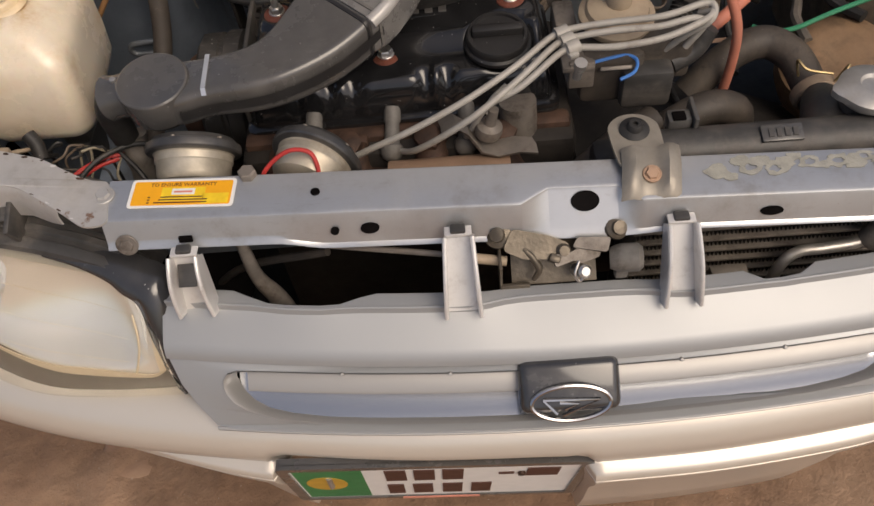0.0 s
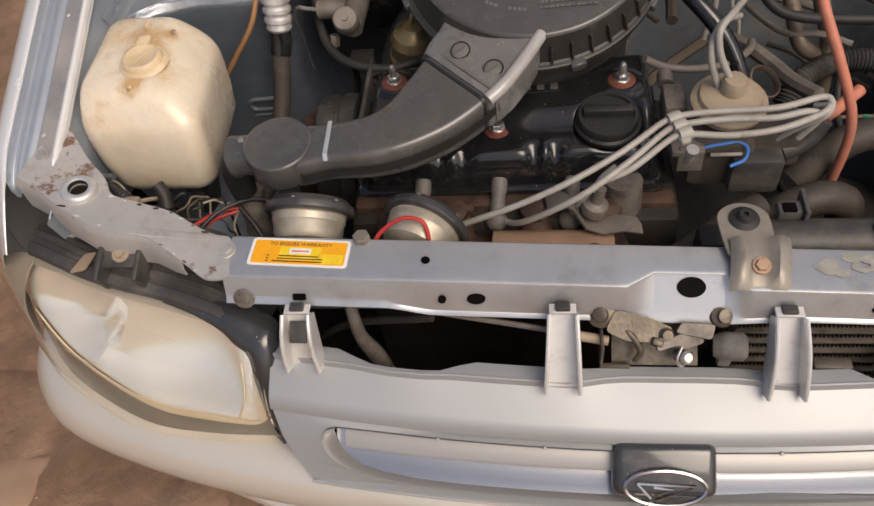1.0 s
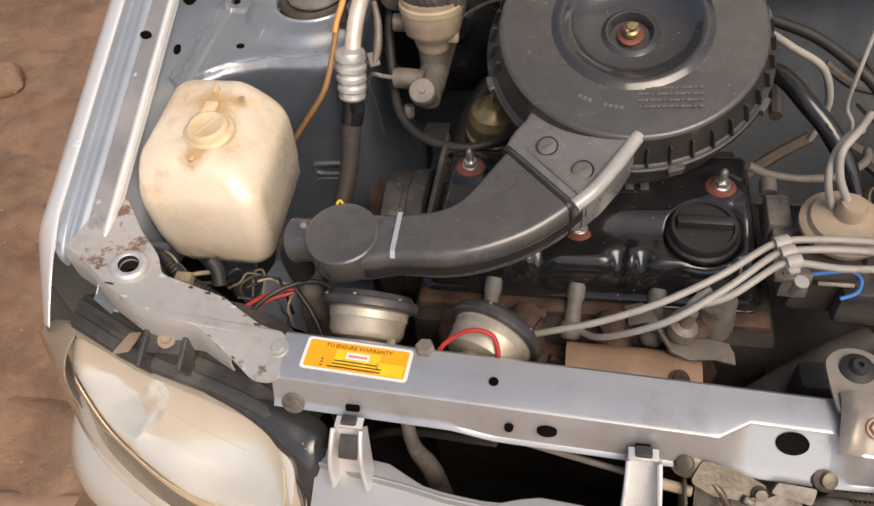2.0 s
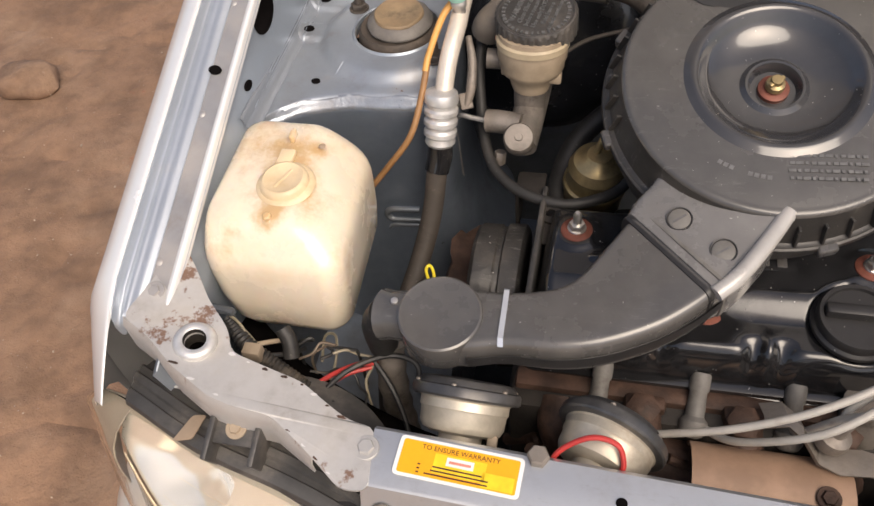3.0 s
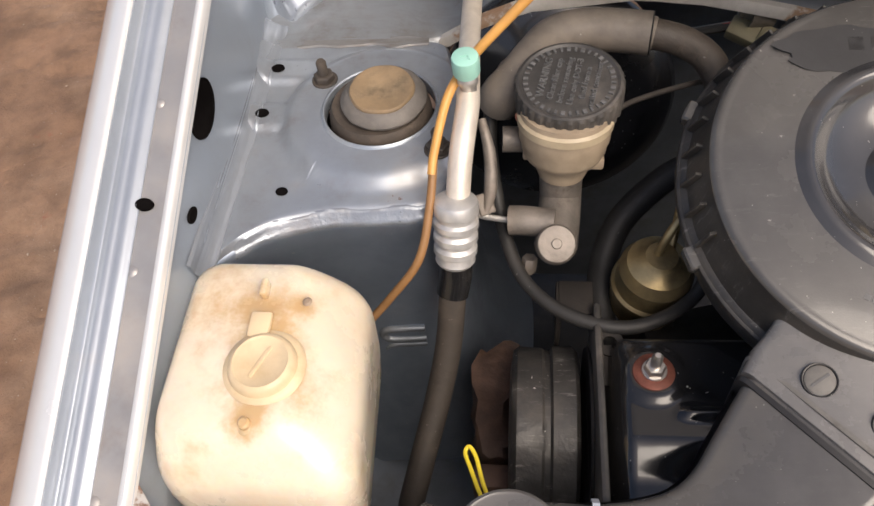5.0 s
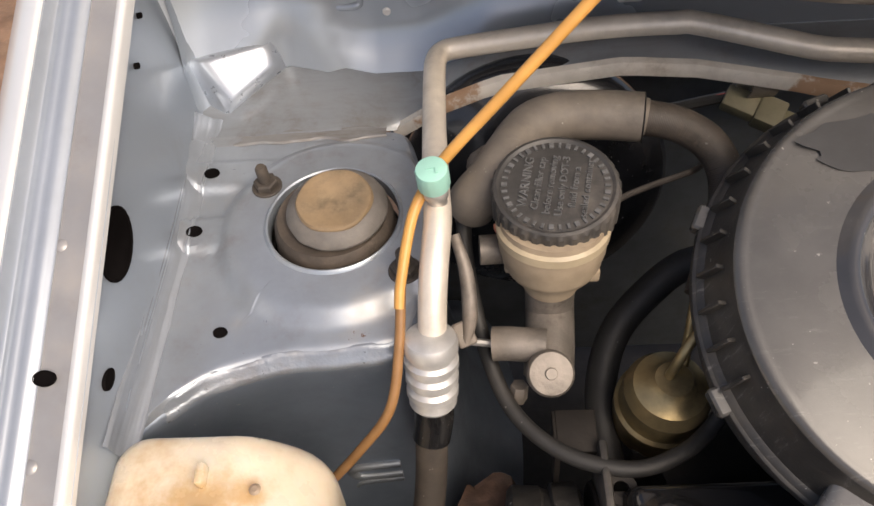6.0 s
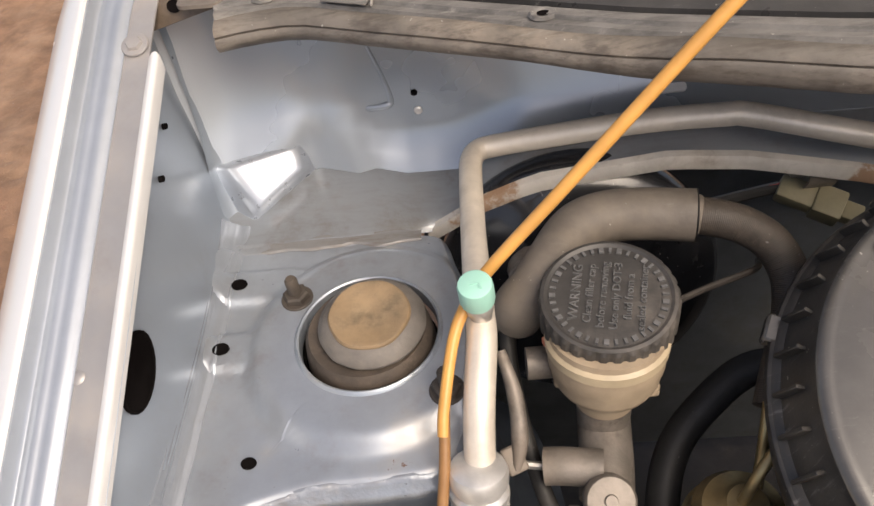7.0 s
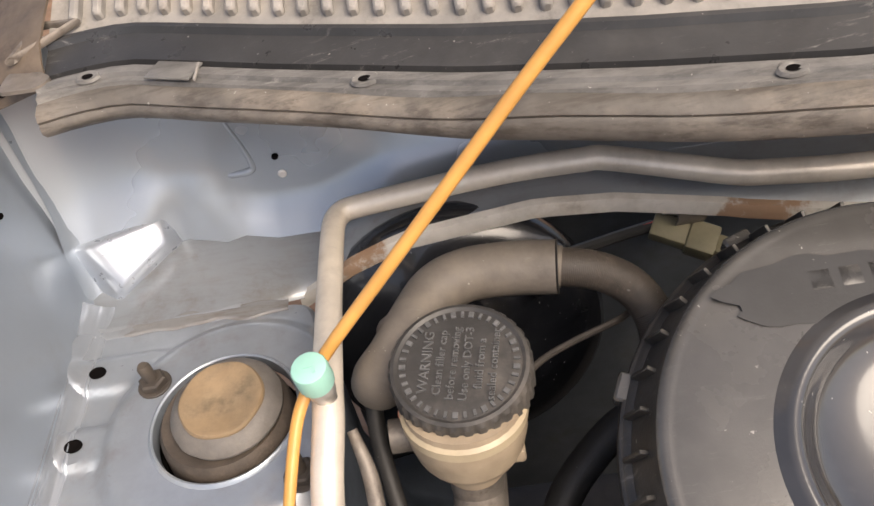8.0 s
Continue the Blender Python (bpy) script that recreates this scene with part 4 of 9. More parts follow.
for side, w in ((1, wing), (-1, bpy.data.objects["wing.001"])):
    part("grooved_edge", sheet(flange_rows(groove_profile, side), 0.0012), SKY_TINTED, w, "grooved outer edge of the wing flange, tinted for reflected sky", 60)
    part("flange", sheet(flange_rows(ledge_profile, side), 0.0012), LEDGE, w, "dusty flat bolting flange of the wing", 60)
    part("rolled_edge", sheet(flange_rows(lip_profile, side)[:20], 0.0012), PAINT, w, "bright rolled inner edge", 60)


def on_flange(y, x=-0.583, up=0.0):
    return at((x, y, wing_z(y) + up), (0, -0.344, 0.939))


for y in (0.146, 0.604):
    part("bolt_head", hexagon(0.0055, 0.0035, on_flange(y, -0.583, 0.0010), 0.0085), LEDGE, wing, "painted bolt with washer")
part("oval_hole", hole(on_flange(0.341, -0.586, 0.0016), 0.006, 0.0042), CAVITY_SHADE, wing, "dark oval hole")
for y in (0.17, 0.30, 0.41):
    part("spot_weld", lathe([(0.004, 0), (0.003, 0.0008), (0, 0.001)], on_flange(y, -0.588, 0.0002), 12), LEDGE, wing)


# ---- inner apron, strut tower, firewall ----
TOWER = 0.769


def apron_rows():
    rows = []
    for i in range(40):
        y = 0.09 + 0.0145 * i
        top = wing_z(y) - 0.004
        out = 0.02 * max(0.0, (y - 0.45) / 0.2) ** 2
        e = min(1.0, max(0.0, (0.40 - y) / 0.05))
        base = min(TOWER, top - 0.046)
        rows.append([V(-0.5675 - out, y, top), V(-0.5735 - out, y, top - 0.008), V(-0.5700 - out, y, top * 0.6 + base * 0.4), V(-0.5645 - out, y, top * 0.25 + base * 0.75), V(-0.5635 - out, y, base + 0.010), V(-0.5625 - out, y, base + 0.004), V(-0.5600 - out - 0.0035 * e, y, base + 0.0006 - 0.012 * e), V(-0.5590 - out - 0.006 * e, y, base - 0.0020 - 0.29 * e)])
    return rows


apron = part("inner_apron", sheet(apron_rows(), 0.0012), APRON, car, "blue-grey painted inner wing panel")


def on_wall(y, z, x=-0.5708):
    top, foot = wing_z(y) - 0.012, TOWER
    lean = (top - z) / (top - foot)
    return at((-0.5707 + 0.0085 * lean - 0.02 * max(0.0, (y - 0.45) / 0.2) ** 2, y, z), (0.99, 0, 0.12))


part("oval_hole", hole(on_wall(0.426, 0.8280), 0.0230, 0.0155), CAVITY_SHADE, apron, "large dark oval hole")
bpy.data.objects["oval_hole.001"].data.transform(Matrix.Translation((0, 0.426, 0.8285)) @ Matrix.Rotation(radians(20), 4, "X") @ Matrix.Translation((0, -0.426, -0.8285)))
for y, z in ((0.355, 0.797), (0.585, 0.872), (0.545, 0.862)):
    part("small_hole", hole(on_wall(y, z), 0.007 if y < 0.4 else 0.0024, 0.0040 if y < 0.4 else 0.0018), CAVITY_SHADE, apron)


def tower_press(x, y):
    """How far the plate is pressed up: a collar round the strut, a pad at each bolt hole, a rounded rise at the apron."""
    d = math.hypot(x + 0.457, y - 0.482)
    up = 0.0085 * ease((0.084 - d) / 0.015)
    for py in (0.534, 0.480):
        reach = math.hypot(min(0.0, x + 0.553), y - py)
        up = max(up, 0.0042 * ease((0.0165 - reach) / 0.0050) * ease((-0.49 - x) / 0.03))
    return up + 0.010 * max(0.0, (-0.556 - x) / 0.010) ** 2


def tower_top():
    """The pressed plate round the strut, laid out in rings from its hole to its rolled rim."""
    rim_pts = [(-0.562, 0.336), (-0.546, 0.353), (-0.520, 0.370), (-0.48, 0.381), (-0.44, 0.384), (-0.412, 0.388), (-0.400, 0.402), (-0.396, 0.43), (-0.395, 0.47), (-0.398, 0.51), (-0.408, 0.548), (-0.420, 0.570),
               (-0.46, 0.570), (-0.5, 0.569), (-0.54, 0.567), (-0.566, 0.565), (-0.566, 0.52), (-0.562, 0.47), (-0.562, 0.42), (-0.562, 0.37)]
    line = spline([(x, y, 0) for x, y in rim_pts + rim_pts[:1]], 14)[:-1]
    rows = []
    for t in (0.0, 0.0, 0.05, 0.10, 0.16, 0.22, 0.28, 0.34, 0.40, 0.45, 0.50, 0.55, 0.60, 0.65, 0.70, 0.75, 0.80, 0.84, 0.88, 0.91, 0.94, 0.97, 1.0):
        row = []
        for p in line:
            a = math.atan2(p.y - 0.482, p.x + 0.457)
            q = V(-0.457 + 0.0436 * math.cos(a), 0.482 + 0.0436 * math.sin(a), 0).lerp(p, t)
            roll = max(ease((0.410 - p.y) / 0.02), ease((p.x + 0.43) / 0.015) * ease((0.56 - p.y) / 0.03))
            row.append(V(q.x, q.y, TOWER + tower_press(q.x, q.y) - (0.010 if not rows else 0) - 0.0065 * roll * max(0.0, (t - 0.86) / 0.14) ** 2))
        rows.append(row)
    return rows


def brushed_band(rows, away, thick=0.0009, seed=0.0):
    """Seam sealant laid on with a brush: strokes along its length and ragged edges. away(i, k): the way off the surface."""
    out = []
    last = len(rows[0]) - 1
    for i, row in enumerate(rows):
        line = []
        for k, p in enumerate(row):
            h = thick * (0.9 + 1.1 * noise.noise(V(i * 0.10 + seed, k * 1.7, seed)) + 0.5 * noise.noise(V(i * 0.5, k * 2.3, seed + 4)))
            if k in (0, last):
                h = -0.0012
            elif k in (1, last - 1):
                h -= 0.0022 * max(0.0, 0.25 + noise.noise(V(i * 0.22, k, seed + 9)))
            h -= 0.004 * max(0.0, 1 - i / 7)
            line.append(p + away(i, k) * h)
        out.append(line)
    return loft(out)


tw = tower_top()
bm = loft(tw, closed=True)
tower = part("strut_tower", bm, TOWER_PAINT, car, "blue-grey pressed strut tower top", 40)
rim_line = tw[-1]
front = [p for p in rim_line]
i0 = min(range(len(front)), key=lambda i: (front[i] - V(-0.562, 0.336, TOWER)).length)
i1 = min(range(len(front)), key=lambda i: (front[i] - V(-0.420, 0.570, TOWER)).length)
walk_edge = front[i0:i1 + 1]
sides = []
for i in range(len(walk_edge)):
    a, b = walk_edge[max(i - 1, 0)], walk_edge[min(i + 1, len(walk_edge) - 1)]
    sides.append(V((b - a).y, -(b - a).x, 0).normalized())
rows = [[p, p + n * 0.0028 + V(0, 0, -0.003), p + n * 0.0040 + V(0, 0, -0.008), p + n * 0.0035 + V(0, 0, -0.02), p + n * 0.003 + V(0, 0, -0.15), p + n * 0.020 + V(0, 0, -0.24), p + n * 0.06 + V(0, 0, -0.29)] for p, n in zip(walk_edge, sides)]
part("tower_wall", sheet(rows, 0.0012), WALL_SHADED, tower, "blue-grey wall below the tower, darkened for shade")
rows = []
for i in range(0, 96, 2):
    p, n = walk_edge[i], sides[i]
    rows.append([tw[r][i0 + i] for r in (18, 19, 20, 21, 22)] + [p + n * 0.0014 + V(0, 0, -0.0015), p + n * 0.0028 + V(0, 0, -0.003), p + n * 0.0036 + V(0, 0, -0.0055), p + n * 0.0040 + V(0, 0, -0.008)])
part("lip_sealant", brushed_band(rows, lambda i, k: V(0, 0, 1).lerp(sides[2 * i], min(1.0, max(0.0, (k - 1) / 6))), 0.0005), SEALANT, tower, "brushed pale seam sealant", 60)
rows = []
for i in range(107):
    y = 0.320 + 0.0026 * i
    out = 0.02 * max(0.0, (y - 0.45) / 0.2) ** 2
    wide = 0.019 + 0.004 * noise.noise(V(y * 14, 1, 0))
    line = spline([(-0.5535 + 0.0015 * noise.noise(V(y * 20, 5, 0)), y, TOWER - 0.0006), (-0.5580 - 0.15 * out, y, TOWER + 0.0008), (-0.5612 - 0.5 * out, y, TOWER + 0.0045), (-0.5632 - out, y, TOWER + 0.0105), (-0.5640 - out, y, TOWER + wide)], 5)
    row = []
    for k, q in enumerate(line):
        f = k / (len(line) - 1)
        lift = (0.0009 + 0.0006 * noise.noise(V(y * 9, k * 0.9, 3)) + 0.0003 * noise.noise(V(y * 60, k * 2.1, 8))) * ease(f / 0.08) * ease((1 - f) / 0.08) - (0.0008 if k in (0, len(line) - 1) else 0)
        row.append(q + V(0, 0, tower_press(q.x, y) if q.x > -0.5565 else 0) + V(0.3 + 0.7 * f, 0, 1 - f).normalized() * lift)
    rows.append(row)
part("seam_sealant", loft(rows), SEAM_GLOSS, tower, "brushed glossy seam sealant along the apron", 70)
rows = []
for i in range(36):
    x = -0.560 + 0.0038 * i
    w = 1 + 0.45 * noise.noise(V(i * 0.16, 0, 6))
    rows.append([V(x, 0.570 + 0.003 * noise.noise(V(i * 0.2, 3, 0)) + w * dy, TOWER + 0.0012 + 0.04 * max(0.0, w * dy) + (0.0004 if abs(dy) < 0.01 else 0)) for dy in (-0.0045, -0.0035, -0.0026, -0.0015, 0.0, 0.0015, 0.003, 0.0045, 0.006, 0.008)])
part("rear_sealant", brushed_band(rows, lambda i, k: V(0, -0.2, 0.98), 0.0003, 7.0), SEAM_BROWN, tower, "brown-stained brushed seam sealant", 60)
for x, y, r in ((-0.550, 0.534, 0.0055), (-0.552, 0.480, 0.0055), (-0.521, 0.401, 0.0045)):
    part("round_hole", hole(at((x, y, TOWER + tower_press(x, y) + 0.0002)), r, r * 0.8), CAVITY_SHADE, tower, "dark round hole")


# slots pressed in the wall in front of the tower
for z in (0.611, 0.587):
    # Slot hollows get their darkness from the shaded paint.
    part("pressed_slot", tube([(-0.428, 0.3812, z + 0.0080), (-0.452, 0.3792, z + 0.0080), (-0.461, 0.3787, z + 0.0065), (-0.4645, 0.3787, z), (-0.461, 0.3787, z - 0.0065), (-0.452, 0.3792, z - 0.0080), (-0.428, 0.3812, z - 0.0080)], 0.0036, 10, 4), BAY_SHADED, tower, "pressed stiffening slot")


WORN_LIP = material("worn_lip_paint", (0.66, 0.63, 0.58), 0.42, 0.3, 0.1, 60, dust=0.3, scuff=0.6, grime=0.8, spots=0.2, spot_color=(0.34, 0.19, 0.10), spot_scale=40, spot_soft=0.15, bump=0.2, near=(((-0.105, 0.58, 0.772), 0.045, 0.40), ((-0.375, 0.598, 0.772), 0.045, 0.30)))


def lip_z(x):
    pts = [(-0.62, 0.780), (-0.425, 0.748), (-0.385, 0.768), (-0.345, 0.784), (-0.254, 0.793), (-0.115, 0.775), (0.1, 0.77), (0.6, 0.77)]
    return float(np.interp(x, [p[0] for p in pts], [p[1] for p in pts]))


def lip_y(x):
    return float(np.interp(x, (-0.62, -0.47, -0.445, -0.425, -0.385, -0.20, -0.13, -0.05, 0.1, 0.6), (0.566, 0.568, 0.580, 0.592, 0.598, 0.600, 0.588, 0.566, 0.56, 0.58)))


# sections of the bulkhead: x, foot of the step, top of the step, panel above it (y, z each)
STEP = [(-0.62, 0.611, 0.776, 0.613, 0.802, 0.622, 0.835), (-0.586, 0.611, 0.773, 0.616, 0.802, 0.630, 0.835), (-0.570, 0.611, 0.772, 0.629, 0.802, 0.646, 0.835), (-0.550, 0.613, 0.771, 0.634, 0.804, 0.654, 0.838), (-0.519, 0.641, 0.779, 0.641, 0.808, 0.660, 0.838),
        (-0.505, 0.646, 0.778, 0.652, 0.811, 0.662, 0.838), (-0.490, 0.643, 0.776, 0.652, 0.810, 0.663, 0.835), (-0.476, 0.640, 0.774, 0.652, 0.808, 0.663, 0.833), (-0.463, 0.645, 0.773, 0.660, 0.798, 0.664, 0.825), (-0.440, 0.643, 0.767, 0.662, 0.788, 0.665, 0.82),
        (-0.400, 0.641, 0.768, 0.661, 0.788, 0.665, 0.82), (-0.350, 0.634, 0.790, 0.655, 0.802, 0.665, 0.83), (-0.20, 0.630, 0.800, 0.652, 0.81, 0.665, 0.83), (0.62, 0.62, 0.79, 0.645, 0.80, 0.665, 0.83)]


def firewall_rows():
    rows = []
    cols = list(zip(*STEP))
    xs = sorted(set(cols[0]) | {round(-0.62 + 0.0155 * i, 4) for i in range(81) if min(abs(-0.62 + 0.0155 * i - q) for q in cols[0]) > 0.006})
    for x in xs:
        fy, fz, sy, sz, py, pz = (float(np.interp(x, cols[0], c)) for c in cols[1:])
        s = min(1.0, max(0.0, (-0.41 - x) / 0.05))
        y0, z0 = lip_y(x), lip_z(x)
        zb = (TOWER + 0.001) * s + z0 * (1 - s)
        top = 0.650 if x < -0.57 else 0.666 + 0.036 * ease((x + 0.50) / 0.2)
        if x > -0.485:
            sy, sz = 0.82 * sy + 0.09 * (fy + py), 0.82 * sz + 0.09 * (fz + pz)
        rows.append([V(x, y0 + 0.008, zb - 0.012 * (1 - s)), V(x, y0 - 0.001, zb - 0.001 * s - 0.003 * (1 - s)), V(x, y0 + 0.002, zb + 0.002 - 0.0016 * s), V(x, y0 * 0.5 + fy * 0.5, zb * 0.45 + fz * 0.55 - 0.002), V(x, fy, fz), V(x, fy * 0.5 + sy * 0.5 - (0.0012 if x > -0.485 else 0), fz * 0.5 + sz * 0.5), V(x, sy, sz), V(x, sy * 0.5 + py * 0.5 + (0.001 if x > -0.485 else 0), sz * 0.5 + pz * 0.5), V(x, py, pz),
                     V(x, py * 0.5 + top * 0.5, 0.875), V(x, top, 0.915), V(x, top + 0.002, 0.94)])
    return rows


fw = firewall_rows()
firewall = part("firewall", sheet([row[4:] for row in fw], 0.0014), BULKHEAD, car, "blue-grey painted bulkhead panel", 60)
part("lower_shelf", sheet([row[:5] for row in fw], 0.0014), DUSTY_FOOT, firewall, "brown-dusted lower shelf of the bulkhead", 60)
fold = []
for k in range(13):
    z = 0.770 + 0.0125 * k
    q = k / 12
    cx, cy, r = -0.5535 - 0.0095 * q, float(np.interp(z, (0.770, 0.80, 0.838, 0.875, 0.92), (0.593, 0.612, 0.632, 0.639, 0.646))), 0.0205
    fold.append([V(cx - r * math.cos(t) + 0.0010 * noise.noise(V(9 * t, z * 40, 0)), cy + r * math.sin(t), z) for t in (radians(9 * j - 6) for j in range(12))])
part("corner_fold", loft(fold), APRON, firewall, "rounded corner where the panels meet", 70)
part("lip_seam", sheet([[V(x, lip_y(x) + dy, lip_z(x) + dz) for dy, dz in ((0.004, 0.0062), (-0.001, 0.0050), (-0.0030, 0.0), (-0.0030, -0.0050), (0.001, -0.0070))] for x in (-0.425 + 0.014 * i + 0.0 for i in range(64))], 0.001), WORN_LIP, firewall, "pale worn edge of the bulkhead")
part("small_hole", hole(at((-0.427, 0.6632, 0.825), (0, -1, 0)), 0.0024, 0.0019), CAVITY_SHADE, firewall)
part("grommet", lathe([(0.0032, 0), (0.0032, 0.001), (0.0022, 0.0016), (0, 0.001)], at((-0.426, 0.6625, 0.810), (0, -1, 0.1)), 16), CLIP_PAINT, firewall)
part("pressing", tube([(-0.455, 0.6655, 0.868), (-0.447, 0.6648, 0.836), (-0.445, 0.6640, 0.820), (-0.449, 0.6632, 0.8165), (-0.462, 0.6635, 0.816), (-0.475, 0.6650, 0.818)], [0.001, 0.0018, 0.0026, 0.0032, 0.0030, 0.001], 10), BULKHEAD, firewall, "pressed corner in the bulkhead")
facet = [V(-0.566, 0.620, 0.807), V(-0.516, 0.644, 0.805), V(-0.514, 0.630, 0.791), V(-0.545, 0.602, 0.781)]
face_n = V(0.328, -0.625, 0.708).normalized()
heart = sum(facet, V(0, 0, 0)) / 4
outline = [facet[k].lerp(facet[(k + 1) % 4], f) for k in range(4) for f in (0.06, 0.5, 0.94)]
part("pressed_facet", loft([[heart.lerp(p, q) + face_n * h for p in outline] for q, h in ((0.0, 0.001), (0.6, 0.001), (0.95, 0.0008), (1.03, -0.0004), (1.15, -0.0030), (1.3, -0.0078), (1.6, -0.022))], closed=True), CLEAN, firewall, "bright flat facet of the bulkhead", 80)
# White pill drawn where a slot shows bright: its light is in the colour.
part("lit_slot", slab(rounded([(-0.0095, -0.0032), (0.0095, -0.0032), (0.0095, 0.0032), (-0.0095, 0.0032)], 0.003), -0.001, 0.0016, at((-0.244, 0.6515, 0.8150), (0, -0.55, 0.83))), WHITE, firewall, "slot that shows bright, drawn as a white pill")
part("lip_strap", sheet([[V(x, 0.594, 0.775), V(x, 0.5935, 0.768), V(x, 0.598, 0.760), V(x + 0.002, 0.607, 0.750), V(x + 0.004, 0.611, 0.738), V(x + 0.006, 0.619, 0.728)] for x in (-0.160, -0.1575, -0.1435, -0.141)], 0.0015), CAST, firewall, "bent metal strap under the edge")
# One panel: the left length has its shade in the paint colour.
part("lower_bulkhead", sheet([[V(x, 0.668, 0.745), V(x, 0.67, 0.6), V(x, 0.672, 0.3)] for x in (-0.44, -0.2, 0.040)], 0.002), BAY_SHADED, car, "grimy lower bulkhead, darkened in colour for shade")
part("lower_bulkhead", sheet([[V(x, 0.668, 0.745), V(x, 0.67, 0.6), V(x, 0.672, 0.3)] for x in (0.042, 0.2, 0.62)], 0.002), BAY, car, "blue-grey painted lower bulkhead")
part("far_apron", sheet([[V(0.571, y, wing_z(y) - 0.005), V(0.565, y, 0.72), V(0.55, y, 0.4)] for y in (0.08, 0.2, 0.35, 0.5, 0.66)], 0.002), BAY, car, "blue-grey painted inner wing panel")
part("bay_side", sheet([[V(-0.571, y, 0.60), V(-0.53, y, 0.50), V(-0.44, y, 0.45), V(-0.39, y, 0.44), V(-0.385, y, 0.30)] for y in (0.075, 0.1, 0.2, 0.3, 0.36, 0.42)], 0.002), BAY_SHADED, car, "dusty side rail low in the bay, darkened for shade")
part("floor_pan", sheet([[V(x, y, 0.245 + 0.01 * math.sin(9 * x + 5 * y)) for x in (-0.6, -0.3, 0, 0.3, 0.6)] for y in (0.06, 0.1, 0.3, 0.5, 0.72)], 0.003), DEEP, car, "grimy splash pan under the engine")
part("front_panel", sheet([[V(x, 0.055, 0.66), V(x, 0.06, 0.62)] for x in (-0.36, -0.2)], 0.002), BAY_SHADED, car)
part("lower_rail", box((1.0, 0.05, 0.05), 0.006, Matrix.Translation((0, 0.03, 0.36))), DEEP, car, "dark lower cross rail")


# ---- cowl ----
COWL_DARK = material("smooth_dark_plastic", (0.040, 0.040, 0.041), 0.28, 0.0, 0.15, 40, dust=0.35, dust_color=(0.135, 0.128, 0.12), dust_scale=7, bump=0.1, bump_scale=500, specks=0.5, scuff=0.8)
COWL = material("weathered_black_plastic", (0.165, 0.16, 0.152), 0.32, 0.0, 0.15, 60, dust=0.4, dust_color=(0.30, 0.28, 0.25), dust_scale=16, bump=0.15, bump_scale=500, specks=0.5, scuff=1.0, streak=0.6, streak_color=(0.06, 0.058, 0.055))
SCUTTLE = material("dust_whitened_plastic", (0.27, 0.255, 0.235), 0.5, 0.0, 0.2, 30, dust=0.5, dust_color=(0.42, 0.385, 0.34), dust_scale=18, bump=0.2, grime=0.7, grime_color=(0.08, 0.07, 0.06), grime_scale=40.0)

def cw(x):
    return float(np.interp(abs(x), (0.0, 0.05, 0.111, 0.197, 0.287, 0.39, 0.458, 0.475, 0.493, 0.515, 0.534), (0.486, 0.489, 0.497, 0.516, 0.540, 0.577, 0.604, 0.6105, 0.6135, 0.612, 0.608)))


cowl_xs = [-0.532 + 0.014 * i for i in range(77)]
def seal_skin(section, droop=0.0):
    rows = []
    for x in cowl_xs:
        y, z = cw(x) + 0.0015 * noise.noise(V(x * 9, 0, 0)), 0.921 + 0.002 * noise.noise(V(x * 14, 3, 0))
        w = 1 + 0.15 * noise.noise(V(x * 11, 5, 0))
        sag = droop * ease((x + 0.36) / 0.14)
        rows.append([V(x, y + dy * w, z + dz * w - (sag if dz < -0.003 else 0)) for dy, dz in section])
    return loft(rows, closed=True, caps=True)


seal = thing("rubber_seal", "dusty rubber weather seal along the cowl edge", "seal", (0, 0.5, 0.91))
part("bulb", seal_skin([(0.006, -0.010), (0.0, -0.011), (-0.007, -0.010), (-0.010, -0.006), (-0.0097, -0.0025), (-0.0080, -0.0008), (0.004, -0.002)], 0.006), SEAL_DARK, seal, "grimy lower bulb", 45)
part("upper_lip", seal_skin([(0.006, -0.004), (-0.0072, -0.0012), (-0.0085, 0.001), (-0.006, 0.005), (0.0, 0.007), (0.006, 0.006), (0.010, 0.0)]), SEAL, seal, "brown-dusted upper lip", 45)
cowl = thing("cowl_panel", "black plastic cowl panel with wiper grille slots", "cowl", (0, 0.62, 0.93))
part("front_strip", sheet([[V(x, cw(x) + dy, 0.926 + dz) for dy, dz in ((0.001, -0.002), (0.003, 0.004), (0.007, 0.0045), (0.008, 0.007), (0.0125, 0.0075), (0.0135, 0.0055), (0.017, 0.006), (0.018, 0.002))] for x in cowl_xs], 0.002), COWL, cowl, "scuffed black plastic front strip", 25)
part("gutter", sheet([[V(x, cw(x) + dy, 0.926 + dz) for dy, dz in ((0.0175, 0.004), (0.0195, 0.000), (0.022, 0.001), (0.023, 0.006), (0.043, 0.012), (0.0445, 0.016), (0.047, 0.017), (0.049, 0.013))] for x in cowl_xs], 0.002), COWL_DARK, cowl, "scuffed dark gutter", 25)
